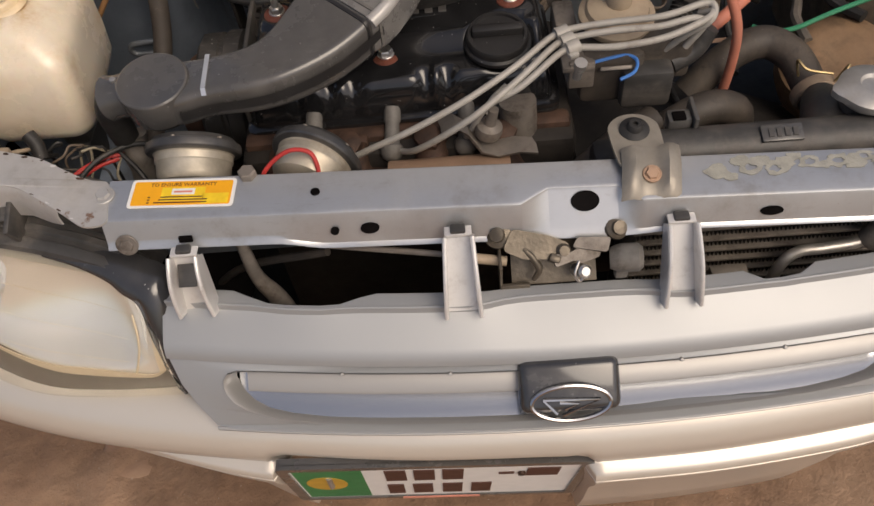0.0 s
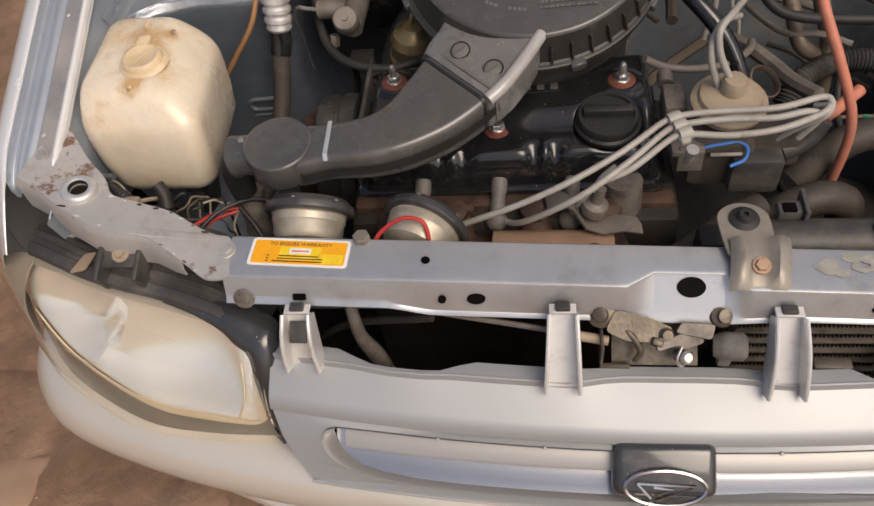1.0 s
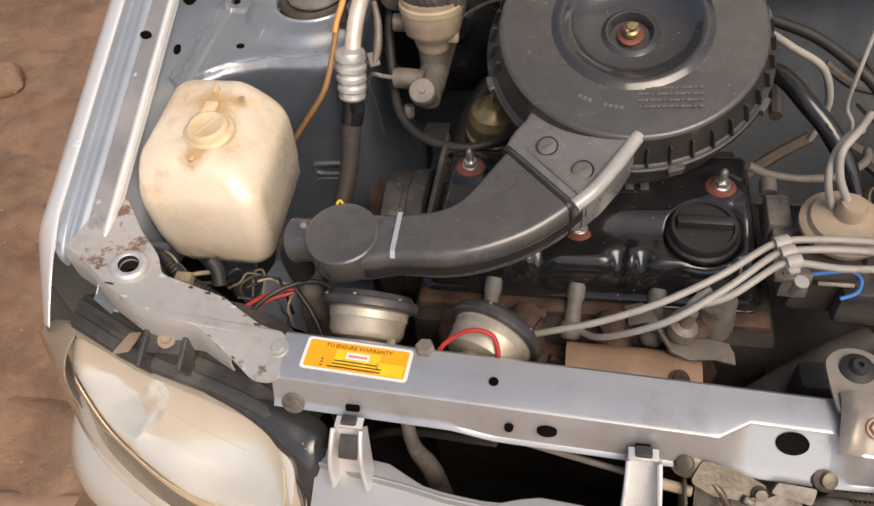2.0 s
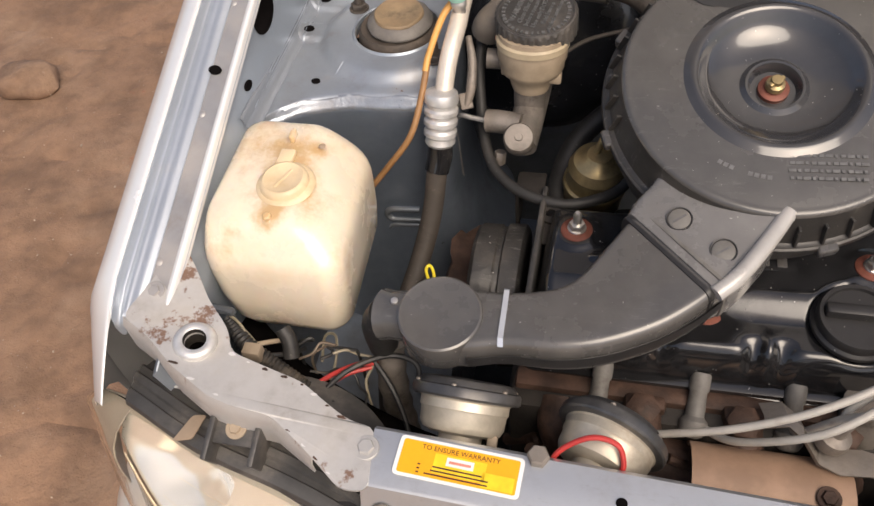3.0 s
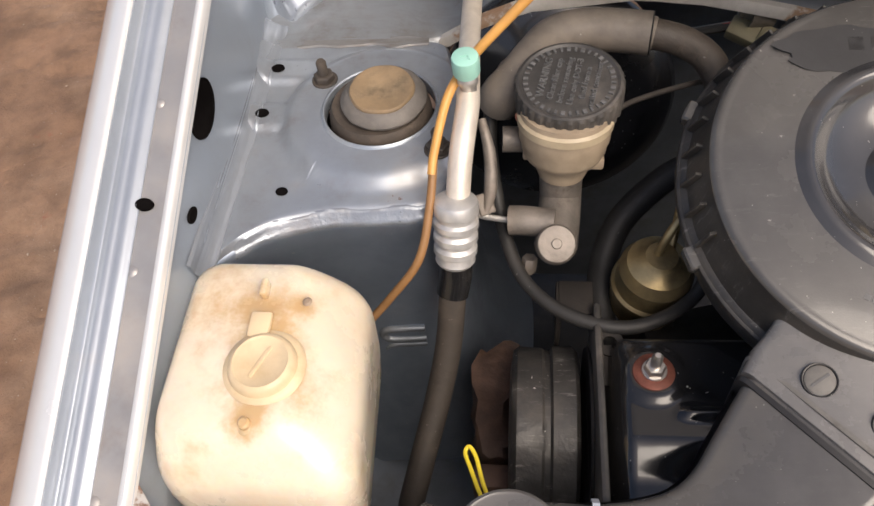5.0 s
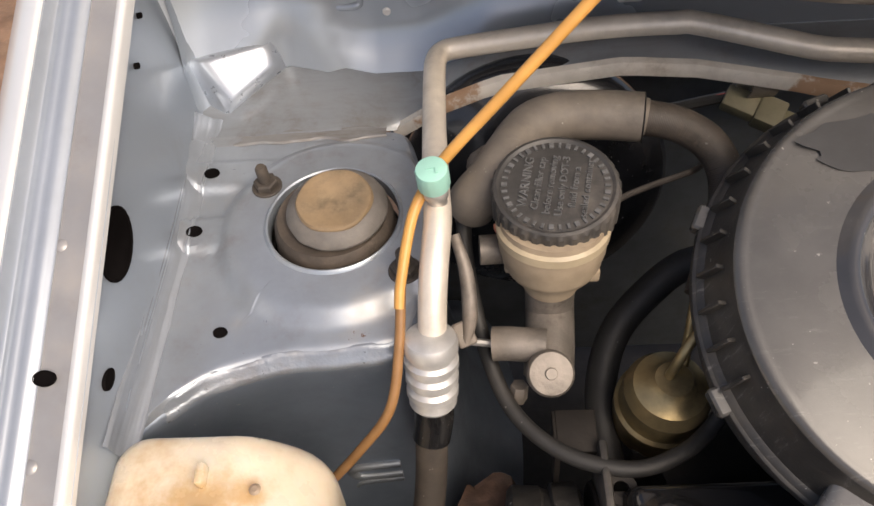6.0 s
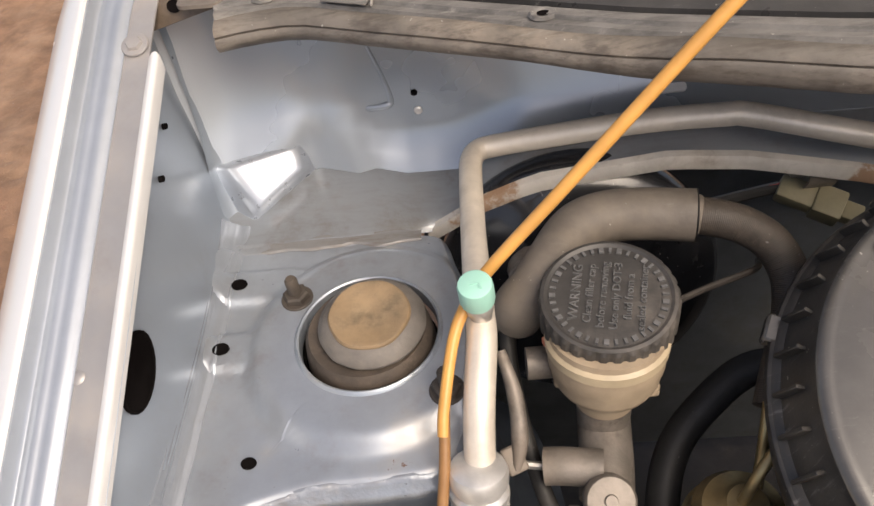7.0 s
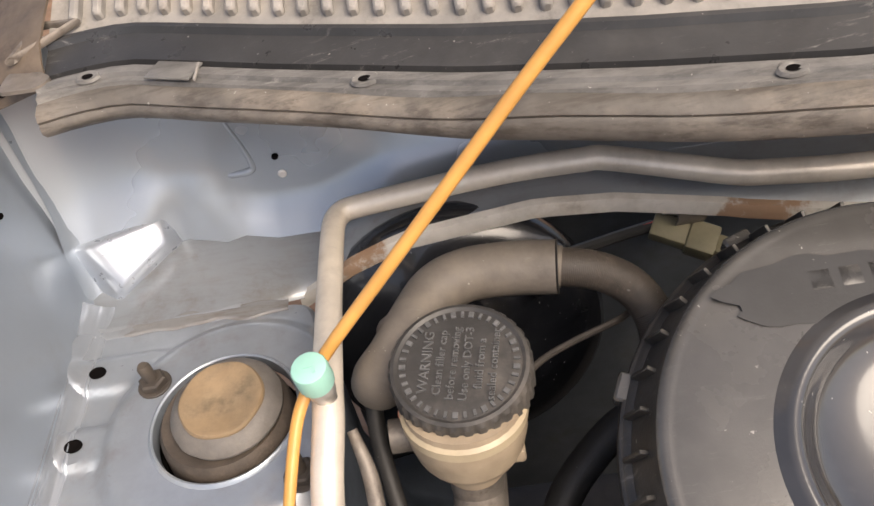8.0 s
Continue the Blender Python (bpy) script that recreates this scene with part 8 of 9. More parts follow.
def air_cleaner():
    a = thing("air_cleaner", "round black plastic air cleaner with intake snorkel over the engine", "air cleaner", (-0.109, 0.385, 0.72))
    part("base", lathe([(0.06, -0.075), (0.110, -0.055), (0.124, -0.048), (0.1285, -0.030), (0.129, -0.006), (0.1360, -0.005), (0.1372, -0.002), (0.1366, 0.002), (0.1350, 0.003)], AC, 72), LID_SKIRT, a, "black lower bowl")
    prof = [(0.1355, 0.002), (0.1335, 0.0050), (0.1310, 0.0058), (0.1262, 0.0210), (0.1240, 0.0300), (0.1232, 0.0345), (0.1220, 0.0368), (0.1198, 0.0380), (0.1175, 0.0378), (0.1150, 0.0382), (0.1000, 0.0394), (0.0745, 0.0405), (0.0700, 0.0425), (0.0672, 0.0436), (0.0650, 0.0434), (0.0622, 0.0415),
            (0.0585, 0.0350), (0.0530, 0.0305), (0.0440, 0.0265), (0.0340, 0.0240), (0.0275, 0.0235), (0.0255, 0.0250), (0.0235, 0.0268), (0.0215, 0.0266), (0.0200, 0.0240), (0.0180, 0.0180), (0, 0.0175)]
    lid = part("lid", lathe(prof[5:12], AC, 96, caps=False), BLACK, a, "dusty black lid", 40)
    part("skirt", lathe(prof[:6], AC, 96, caps=False), LID_SKIRT, lid, "darker ribbed skirt of the lid", 40)
    part("dish", lathe(prof[11:], AC, 96, caps=False), SATIN, lid, "smooth shiny dish in the lid", 40)
    for k in range(40):
        ang = math.tau * k / 40
        if -2.75 < math.atan2(math.sin(ang), math.cos(ang)) < -1.45:
            continue
        rr = 0.1265
        part("rib", box((0.0075, 0.0022, 0.021), 0.0004, AC @ Matrix.Rotation(ang, 4, "Z") @ Matrix.Translation((rr + 0.0025, 0, 0.0150)) @ Matrix.Rotation(radians(-16), 4, "Y"), 1), LID_SKIRT, lid)
    for k in range(8):
        ang = math.tau * k / 8 + 0.35
        part("clip_lug", box((0.008, 0.016, 0.010), 0.0015, AC @ Matrix.Rotation(ang, 4, "Z") @ Matrix.Translation((0.137, 0, -0.002)), 1), BLACK, a)
    part("washer", lathe([(0.0125, 0.0175), (0.0125, 0.0215), (0.010, 0.0225)], AC, 24), COPPER, lid, "copper-tinted washer")
    part("wing_nut", join(lathe([(0.008, 0.0245), (0.0075, 0.0290), (0.005, 0.0305), (0.0045, 0.0345), (0, 0.035)], AC, 14), box((0.015, 0.004, 0.004), 0.0012, AC @ Matrix.Rotation(0.7, 4, "Z") @ Matrix.Translation((0, 0, 0.031)))), ZINC, lid, "plated centre nut")
    # worn moulded lettering on the lid, no longer readable
    for k in range(4):
        for j in range(11):
            part("moulded_mark", box((0.0022 + 0.0016 * ((j * 7 + k) % 3), 0.0026, 0.0006), 0, AC @ Matrix.Translation((0.010 + 0.0052 * j, -0.072 - 0.0065 * k + 0.0012 * j * 0.3, 0.0406)) @ Matrix.Rotation(0.12, 4, "Z")), EMBOSS, lid, "worn moulded lettering")
    for k in range(9):
        ang = -2.05 + 0.052 * k
        if k not in (3, 4):
            part("moulded_mark", box((0.0034, 0.0036, 0.0006), 0, AC @ Matrix.Rotation(ang, 4, "Z") @ Matrix.Translation((0.0925, 0, 0.0396)) @ Matrix.Rotation(math.pi / 2, 4, "Z")), EMBOSS, lid)
    for j in range(6):
        part("badge_bar", box((0.010, 0.010, 0.0010), 0.0002, AC @ Matrix.Translation((-0.03 + 0.014 * j, 0.084, 0.0402))), BLACK, lid, "moulded badge bar")
    stain = [(-0.052 + 0.05 * math.cos(t) * (0.9 + 0.25 * noise.noise(V(math.cos(t) * 2, math.sin(t) * 2, 1))), 0.080 + 0.020 * math.sin(t) * (0.9 + 0.3 * noise.noise(V(math.cos(t) * 2, math.sin(t) * 2, 4)))) for t in (math.tau * k / 36 for k in range(36))]
    part("oil_stain", slab([(x + 0.02, y) for x, y in stain], 0.0403, 0.0407, AC), OILY, lid, "darker damp patch")

    # snorkel: rounded boxes from the round end to the lid
    sections = [((-0.345, 0.190), (-0.345, 0.136), 0.744, 0.034), ((-0.325, 0.191), (-0.325, 0.135), 0.7455, 0.034), ((-0.300, 0.190), (-0.297, 0.140), 0.7485, 0.034), ((-0.266, 0.196), (-0.258, 0.140), 0.752, 0.036), ((-0.248, 0.209), (-0.225, 0.147), 0.7545, 0.037),
                ((-0.234, 0.230), (-0.188, 0.164), 0.7585, 0.038), ((-0.220, 0.252), (-0.160, 0.184), 0.764, 0.039), ((-0.206, 0.274), (-0.139, 0.205), 0.769, 0.040)]

    def section(u, d, top, deep, grow=0.0, slope=0.0):
        u, d = V(*u, 0), V(*d, 0)
        side = (d - u).normalized()
        w = (d - u).length / 2 + grow
        mid = (u + d) / 2
        r = min(0.0075, w * 0.5)
        pts = []
        for cx, cz, a0 in ((w - r, -r, 90), (w - r, -deep + r, 0), (-w + r, -deep + r, -90), (-w + r, -r, -180)):
            for k in range(5):
                t = radians(a0 - 90 * k / 4)
                q = mid + side * (cx + r * math.cos(t))
                pts.append(V(q.x, q.y, top + grow + cz + r * math.sin(t) + slope * (q.y - mid.y)))
        return pts

    inner, outer = spline([(*q[0], q[2]) for q in sections], 4), spline([(*q[1], q[3]) for q in sections], 4)
    sections = [((a1.x, a1.y), (b1.x, b1.y), a1.z, b1.z) for a1, b1 in zip(inner, outer)]
    part("snorkel", loft([section(*q) for q in sections], closed=True, caps=True), SNORKEL, a, "black plastic intake snorkel", 50)
    m = at((-0.350, 0.164, 0.716), (0.0, -0.12, 0.99))
    part("snorkel_end", lathe([(0.026, -0.004), (0.032, 0.0), (0.0335, 0.004), (0.0335, 0.0305), (0.0328, 0.0328), (0.0312, 0.0337), (0.0295, 0.0332), (0, 0.0330)], m, 56), SNORKEL, a, "round end of the snorkel")
    part("inlet_stub", tube([(-0.372, 0.168, 0.728), (-0.392, 0.170, 0.724), (-0.400, 0.171, 0.722)], [0.021, 0.020, 0.0215], 24), SNORKEL, a, "short inlet stub")
    part("stub_screw", lathe([(0.003, 0), (0.003, 0.002), (0, 0.003)], at((-0.388, 0.168, 0.7455), (0, -0.1, 1)), 10), ALU, a)
    part("rib_strip", sheet([[V(-0.3045 + s, 0.1915, 0.7470), V(-0.304 + s, 0.188, 0.7500), V(-0.3025 + s, 0.143, 0.7500), V(-0.302 + s, 0.1385, 0.7450)] for s in (0, 0.0012, 0.0030, 0.0042)], 0.0012), STRIP, a, "strip with bluish light in its colour")
    part("seam_flange", loft([section(u, d, top - 0.019, 0.005, 0.0035) for u, d, top, deep in sections[4:]], closed=True, caps=True), OILCAP, a)
    joint = [section((-0.2145, 0.2645), (-0.1500, 0.1960), 0.7668, 0.042, 0.002), section((-0.2085, 0.275), (-0.137, 0.204), 0.7705, 0.042, 0.0024, 0.05), section((-0.200, 0.286), (-0.126, 0.216), 0.7755, 0.042, 0.001, 0.12), section((-0.188, 0.304), (-0.110, 0.238), 0.7870, 0.044, 0.0, 0.25), section((-0.170, 0.330), (-0.088, 0.285), 0.8030, 0.05, 0.0, 0.327)]
    part("snout", loft(joint, closed=True, caps=True), SNOUT, lid, "flared snout of the lid", 40)
    part("joint_band", loft([section((-0.2180, 0.2600), (-0.1540, 0.1915), 0.7645, 0.042, 0.0022), section((-0.2165, 0.2625), (-0.1520, 0.1940), 0.7655, 0.042, 0.0022)], closed=True, caps=True), OILCAP, a)
    part("snout_edge", tube([(-0.0985, 0.264, 0.7845), (-0.115, 0.2355, 0.7775), (-0.1335, 0.2085, 0.7705), (-0.1490, 0.1945, 0.7645)], 0.0066, 14), EDGE_HIGHLIGHT, lid, "rounded worn edge of the snout, pale for its highlight", 60)
    part("worn_strip", loft([section((-0.2110, 0.2705), (-0.1440, 0.1990), 0.7680, 0.042, 0.0034), section((-0.2098, 0.2725), (-0.1420, 0.2005), 0.7688, 0.042, 0.0034)], closed=True, caps=True), BOOT, a, "worn grey joint strip")
    for x, y, z in ((-0.1770, 0.2550, 0.7762), (-0.1445, 0.2285, 0.7740)):
        sc = part("screw", lathe([(0.0085, -0.002), (0.0085, 0.0002), (0.0075, 0.0008), (0, 0.0008)], at((x, y, z), (-0.1, -0.34, 0.93)), 24), BOOT, lid, "slotted plastic screw")
        # Dark ring stands for the shade round the sunken screw.
        part("screw_shade_ring", lathe([(0.0086, -0.001), (0.0090, 0.0006), (0.0097, 0.0008), (0.0102, -0.0006)], at((x, y, z), (-0.1, -0.34, 0.93)), 24, caps=False), OILCAP, sc, "ring that darkens the edge of the recess")
        part("slot", box((0.012, 0.0016, 0.0008), 0, at((x, y, z), (-0.1, -0.34, 0.93), 35) @ Matrix.Translation((0, 0, 0.0008))), EMBOSS, sc)
    part("stem", lathe([(0.05, -0.16), (0.055, -0.06)], AC, 24), DEEP, a, "grimy carburettor body under the cleaner")
    return a


air_cleaner()


# ---- engine ----
def engine():
    e = thing("engine", "small engine with gloss black rocker cover and rusty exhaust side", "engine", (-0.13, 0.25, 0.35))
    part("block", box((0.34, 0.19, 0.34), 0.012, Matrix.Translation((-0.13, 0.245, 0.470))), DEEP, e, "grimy engine block")

    def ring(x0, x1, y0, y1, z, r, tilt=0.03, n=5):
        pts = []
        for cx, cy, a0 in ((x1 - r, y1 - r, 0), (x0 + r, y1 - r, 90), (x0 + r, y0 + r, 180), (x1 - r, y0 + r, 270)):
            for k in range(n):
                t = radians(a0 + 90 * k / (n - 1))
                pts.append(V(cx + r * math.cos(t), cy + r * math.sin(t), z + tilt * (cx + 0.13)))
        return pts

    rows = [ring(-0.292, 0.026, 0.182, 0.342, 0.642, 0.012), ring(-0.292, 0.026, 0.182, 0.342, 0.6455, 0.012), ring(-0.289, 0.023, 0.1845, 0.339, 0.647, 0.012), ring(-0.292, 0.026, 0.182, 0.342, 0.6485, 0.012), ring(-0.292, 0.026, 0.182, 0.342, 0.653, 0.012), ring(-0.287, 0.020, 0.186, 0.336, 0.655, 0.012), ring(-0.270, 0.0, 0.20, 0.32, 0.655, 0.012)]
    cover = part("rocker_cover", loft(rows, closed=True, caps=True), GLOSS, e, "gloss black pressed rocker cover", 50)

    def hood(x, y):
        """Height of the pressed dome: a rear terrace, a lower front with scallops, raised seats at the bolts."""
        z = 0.7065 - 0.0115 * ease((0.252 - y) / 0.030) - 0.055 * max(0.0, 0.232 - y) + 0.03 * (x + 0.13)
        for bx, by in ((-0.256, 0.296), (-0.016, 0.278)):
            z += 0.0035 * ease((0.026 - math.hypot(x - bx, y - by)) / 0.010)
        z -= 0.004 * ease((0.036 - math.hypot(x + 0.030, y - 0.230)) / 0.006)
        for cx, w in ((-0.106, 0.0075), (-0.085, 0.0075), (-0.178, 0.008), (-0.202, 0.008), (0.002, 0.006), (-0.236, 0.007)):
            z -= 0.011 * math.exp(-((x - cx) / w) ** 2) * ease((0.212 - y) / 0.016)
        z += 0.003 * math.exp(-((x + 0.0955) / 0.004) ** 2) * ease((0.222 - y) / 0.02)
        z += 0.0035 * ease((0.006 - abs(y - 0.268 + 0.10 * max(0.0, x + 0.2))) / 0.005) * ease((x + 0.245) / 0.01) * ease((-0.175 - x) / 0.02)
        # rounded shoulders down to the flange
        for d in (x + 0.286, 0.019 - x, y - 0.187, 0.335 - y):
            q = max(0.0, 1 - d / 0.014)
            z -= 0.048 * (1 - math.sqrt(max(0.0, 1 - q * q)))
        return z

    xs = [-0.286 + 0.305 * i / 110 for i in range(111)]
    ys = [0.187 + 0.148 * i / 56 for i in range(57)]
    part("dome", loft([[V(x, y, hood(x, y)) for x in [-0.2862, -0.2856, -0.2846, -0.283] + xs[2:-2] + [0.016, 0.0176, 0.0186, 0.0192]] for y in [0.1868, 0.1874, 0.1884, 0.190] + ys[2:-2] + [0.332, 0.3336, 0.3346, 0.3352]]), GLOSS, cover, angle=60)
    part("badge_field", box((0.058, 0.018, 0.004), 0.001, Matrix.Translation((-0.099, 0.279, 0.7062))), GLOSS, cover)
    for k in range(3):
        part("badge_bar", box((0.008, 0.010, 0.002), 0.0004, Matrix.Translation((-0.113 + 0.014 * k, 0.279, 0.7085))), SNORKEL, cover, "raised bar on the cover")
    for x, y, z in ((-0.256, 0.296, 0.702), (-0.016, 0.278, 0.709), (-0.144, 0.231, 0.6895)):
        b = part("cover_bolt", lathe([(0.0135, 0), (0.0150, 0.002), (0.0140, 0.005), (0.010, 0.0065), (0.0085, 0.0065)], at((x, y, z)), 28), COPPER, e, "rusty red sealing washer")
        part("nut", hexagon(0.0075, 0.007, at((x, y, z + 0.0065)), 0.0085), STEEL, b, "bright nut")
        if y > 0.25:
            part("stud", lathe([(0.0038, 0), (0.0038, 0.014), (0.002, 0.017), (0, 0.017)], at((x, y, z + 0.010)), 12), STEEL, b)
    cap = part("oil_cap", lathe([(0.033, 0.000), (0.033, 0.004), (0.0305, 0.006), (0.0305, 0.012), (0.029, 0.0145), (0.026, 0.0145), (0.025, 0.012), (0, 0.012)], at((-0.033, 0.228, 0.7005), (0, -0.1, 1)), 40), OILCAP, e, "black oil filler cap with a grip bar")
    part("grip", box((0.050, 0.011, 0.010), 0.003, at((-0.033, 0.229, 0.7165), (0, -0.1, 1))), OILCAP, cap)
    # exhaust side
    part("head_face", box((0.33, 0.022, 0.05), 0.006, Matrix.Translation((-0.13, 0.178, 0.622))), IRON, e, "rusty side of the cylinder head")
    part("manifold", join(tube([(-0.26, 0.145, 0.60), (-0.20, 0.140, 0.605), (-0.12, 0.135, 0.60), (-0.03, 0.135, 0.60)], 0.022, 14), *[tube([(x, 0.165, 0.632), (x, 0.145, 0.625), (x + 0.01, 0.138, 0.605)], 0.017, 12) for x in (-0.255, -0.185, -0.105, -0.035)]), IRON, e, "rusty exhaust manifold", 60)
    shield = [[V(x, 0.112 + 0.036 * math.cos(t), 0.618 + 0.034 * math.sin(t)) for t in (radians(200 - 20 * k) for k in range(11))] for x in (-0.148, -0.145, -0.13, -0.1, -0.07, -0.045, -0.034, -0.030)]
    sh = part("heat_shield", sheet(shield, 0.002), SHIELD, e, "heat-tanned exhaust shield", 60)
    part("shield_bolt", hexagon(0.006, 0.004, at((-0.050, 0.102, 0.6515), (0, -0.2, 1)), 0.009), IRON, sh)
    part("lifting_eye", sheet([[V(x, y + 0.012, z), V(x + 0.003, y, z + 0.003), V(x + 0.004, y - 0.010, z + 0.001)] for x, y, z in ((-0.098, 0.160, 0.658), (-0.083, 0.158, 0.668), (-0.072, 0.148, 0.668), (-0.060, 0.136, 0.656), (-0.045, 0.130, 0.655), (-0.025, 0.130, 0.659), (-0.008, 0.126, 0.660))], 0.003), CAST, e, "bent lifting eye")
    for x in (-0.225, -0.146, -0.072):
        b = part("plug_boot", lathe([(0.005, -0.004), (0.0085, -0.002), (0.0115, 0.003), (0.0115, 0.010), (0.0080, 0.014), (0.0072, 0.034), (0.0085, 0.036), (0.0085, 0.05)], at((x, 0.150, 0.634), (0.08, 0.84, 0.54)), 16), BOOT, e, "grey spark plug boot")
        part("rust_boss", join(lathe([(0.014, 0), (0.014, 0.014), (0.009, 0.017)], at((x + 0.038, 0.160, 0.640), (0, -0.3, 1)), 6), box((0.034, 0.014, 0.018), 0.004, Matrix.Translation((x + 0.040, 0.166, 0.640)))), IRON, e, "rusty nut and flange")
    part("water_pipe", tube([(-0.018, 0.178, 0.67), (-0.016, 0.172, 0.63), (-0.012, 0.168, 0.58), (-0.01, 0.17, 0.50)], 0.0185, 16), CAST, e, "dusty vertical pipe")
    part("round_boot", lathe([(0.0125, -0.004), (0.0135, 0.002), (0.0125, 0.007), (0.006, 0.010), (0.005, 0.028)], at((-0.049, 0.143, 0.668), (0.2, 0.0, 1)), 20), CAST, e, "dusty rubber boot")
    # belt end
    belt = [(0.052, -0.036), (0.066, -0.034), (0.070, -0.030), (0.070, -0.012), (0.0675, -0.010), (0.0675, -0.006), (0.0715, -0.004), (0.0715, 0.012), (0.068, 0.015), (0.058, 0.016)]
    part("belt_cover", lathe(belt, at((-0.318, 0.292, 0.604), (1, 0, 0)), 48, lambda a, i: 1 + (0.05 if i < 3 else 0.022) * noise.noise(V(7 * math.cos(a), 7 * math.sin(a), i * 0.9)) + 0.010 * noise.noise(V(23 * math.cos(a), 23 * math.sin(a), i * 0.9))), WORN, e, "scuffed black belt cover")
    part("cover_edge", lathe([(0.071, 0.016), (0.072, 0.018), (0.066, 0.020), (0.05, 0.020)], at((-0.312, 0.292, 0.604), (1, 0, 0)), 48), DEEP, e)
    part("cover_back", box((0.006, 0.16, 0.10), 0.003, Matrix.Translation((-0.2905, 0.280, 0.645))), TRIM, e)
    mb = box((0.035, 0.10, 0.12), 0.008, Matrix())
    bmesh.ops.subdivide_edges(mb, edges=[q for q in mb.edges if q.calc_length() > 0.02], cuts=5, use_grid_fill=True)
    for q in mb.verts:
        q.co += 0.013 * V(noise.noise(q.co * 60), noise.noise(q.co * 60 + V(5, 0, 0)), noise.noise(q.co * 60 + V(0, 5, 0)))
    mb.transform(Matrix.Translation((-0.366, 0.32, 0.55)))
    part("mount_block", mb, IRON, e, "flaking rusty mounting block")
    part("mount_arm", box((0.03, 0.02, 0.03), 0.004, Matrix.Translation((-0.366, 0.255, 0.60))), IRON, e)
    part("eyelet", join(slab(ring2(0, 0, 0.010, n=18), 0, 0.003, at((-0.282, 0.330, 0.685), (0, -0.2, 1)), [ring2(0, 0, 0.005)]), box((0.012, 0.03, 0.003), 0.001, at((-0.285, 0.315, 0.680), (0, -0.3, 1)))), DEEP, e)
    part("rear_bracket", join(box((0.004, 0.03, 0.05), 0.001, Matrix.Translation((-0.318, 0.370, 0.660))), box((0.026, 0.03, 0.004), 0.001, Matrix.Translation((-0.305, 0.370, 0.684)))), DEEP, e)
    part("gearbox", tube([(0.03, 0.25, 0.46), (0.12, 0.26, 0.45), (0.24, 0.27, 0.44), (0.33, 0.28, 0.43)], [0.12, 0.12, 0.10, 0.07], 20), DEEP, e, "grimy gearbox casing")
    part("intake", join(tube([(-0.25, 0.36, 0.61), (-0.1, 0.40, 0.60), (0.02, 0.40, 0.60)], 0.035, 12), tube([(-0.11, 0.34, 0.64), (-0.11, 0.40, 0.64)], 0.04, 12)), DEEP, e)
    part("thermostat", join(box((0.022, 0.040, 0.03), 0.004, Matrix.Translation((0.036, 0.262, 0.690))), tube([(0.03, 0.285, 0.70), (0.03, 0.30, 0.702)], 0.008, 12), box((0.03, 0.012, 0.02), 0.003, Matrix.Translation((0.044, 0.240, 0.690)))), CAST, e, "dusty alloy housing")
    return e


engine()


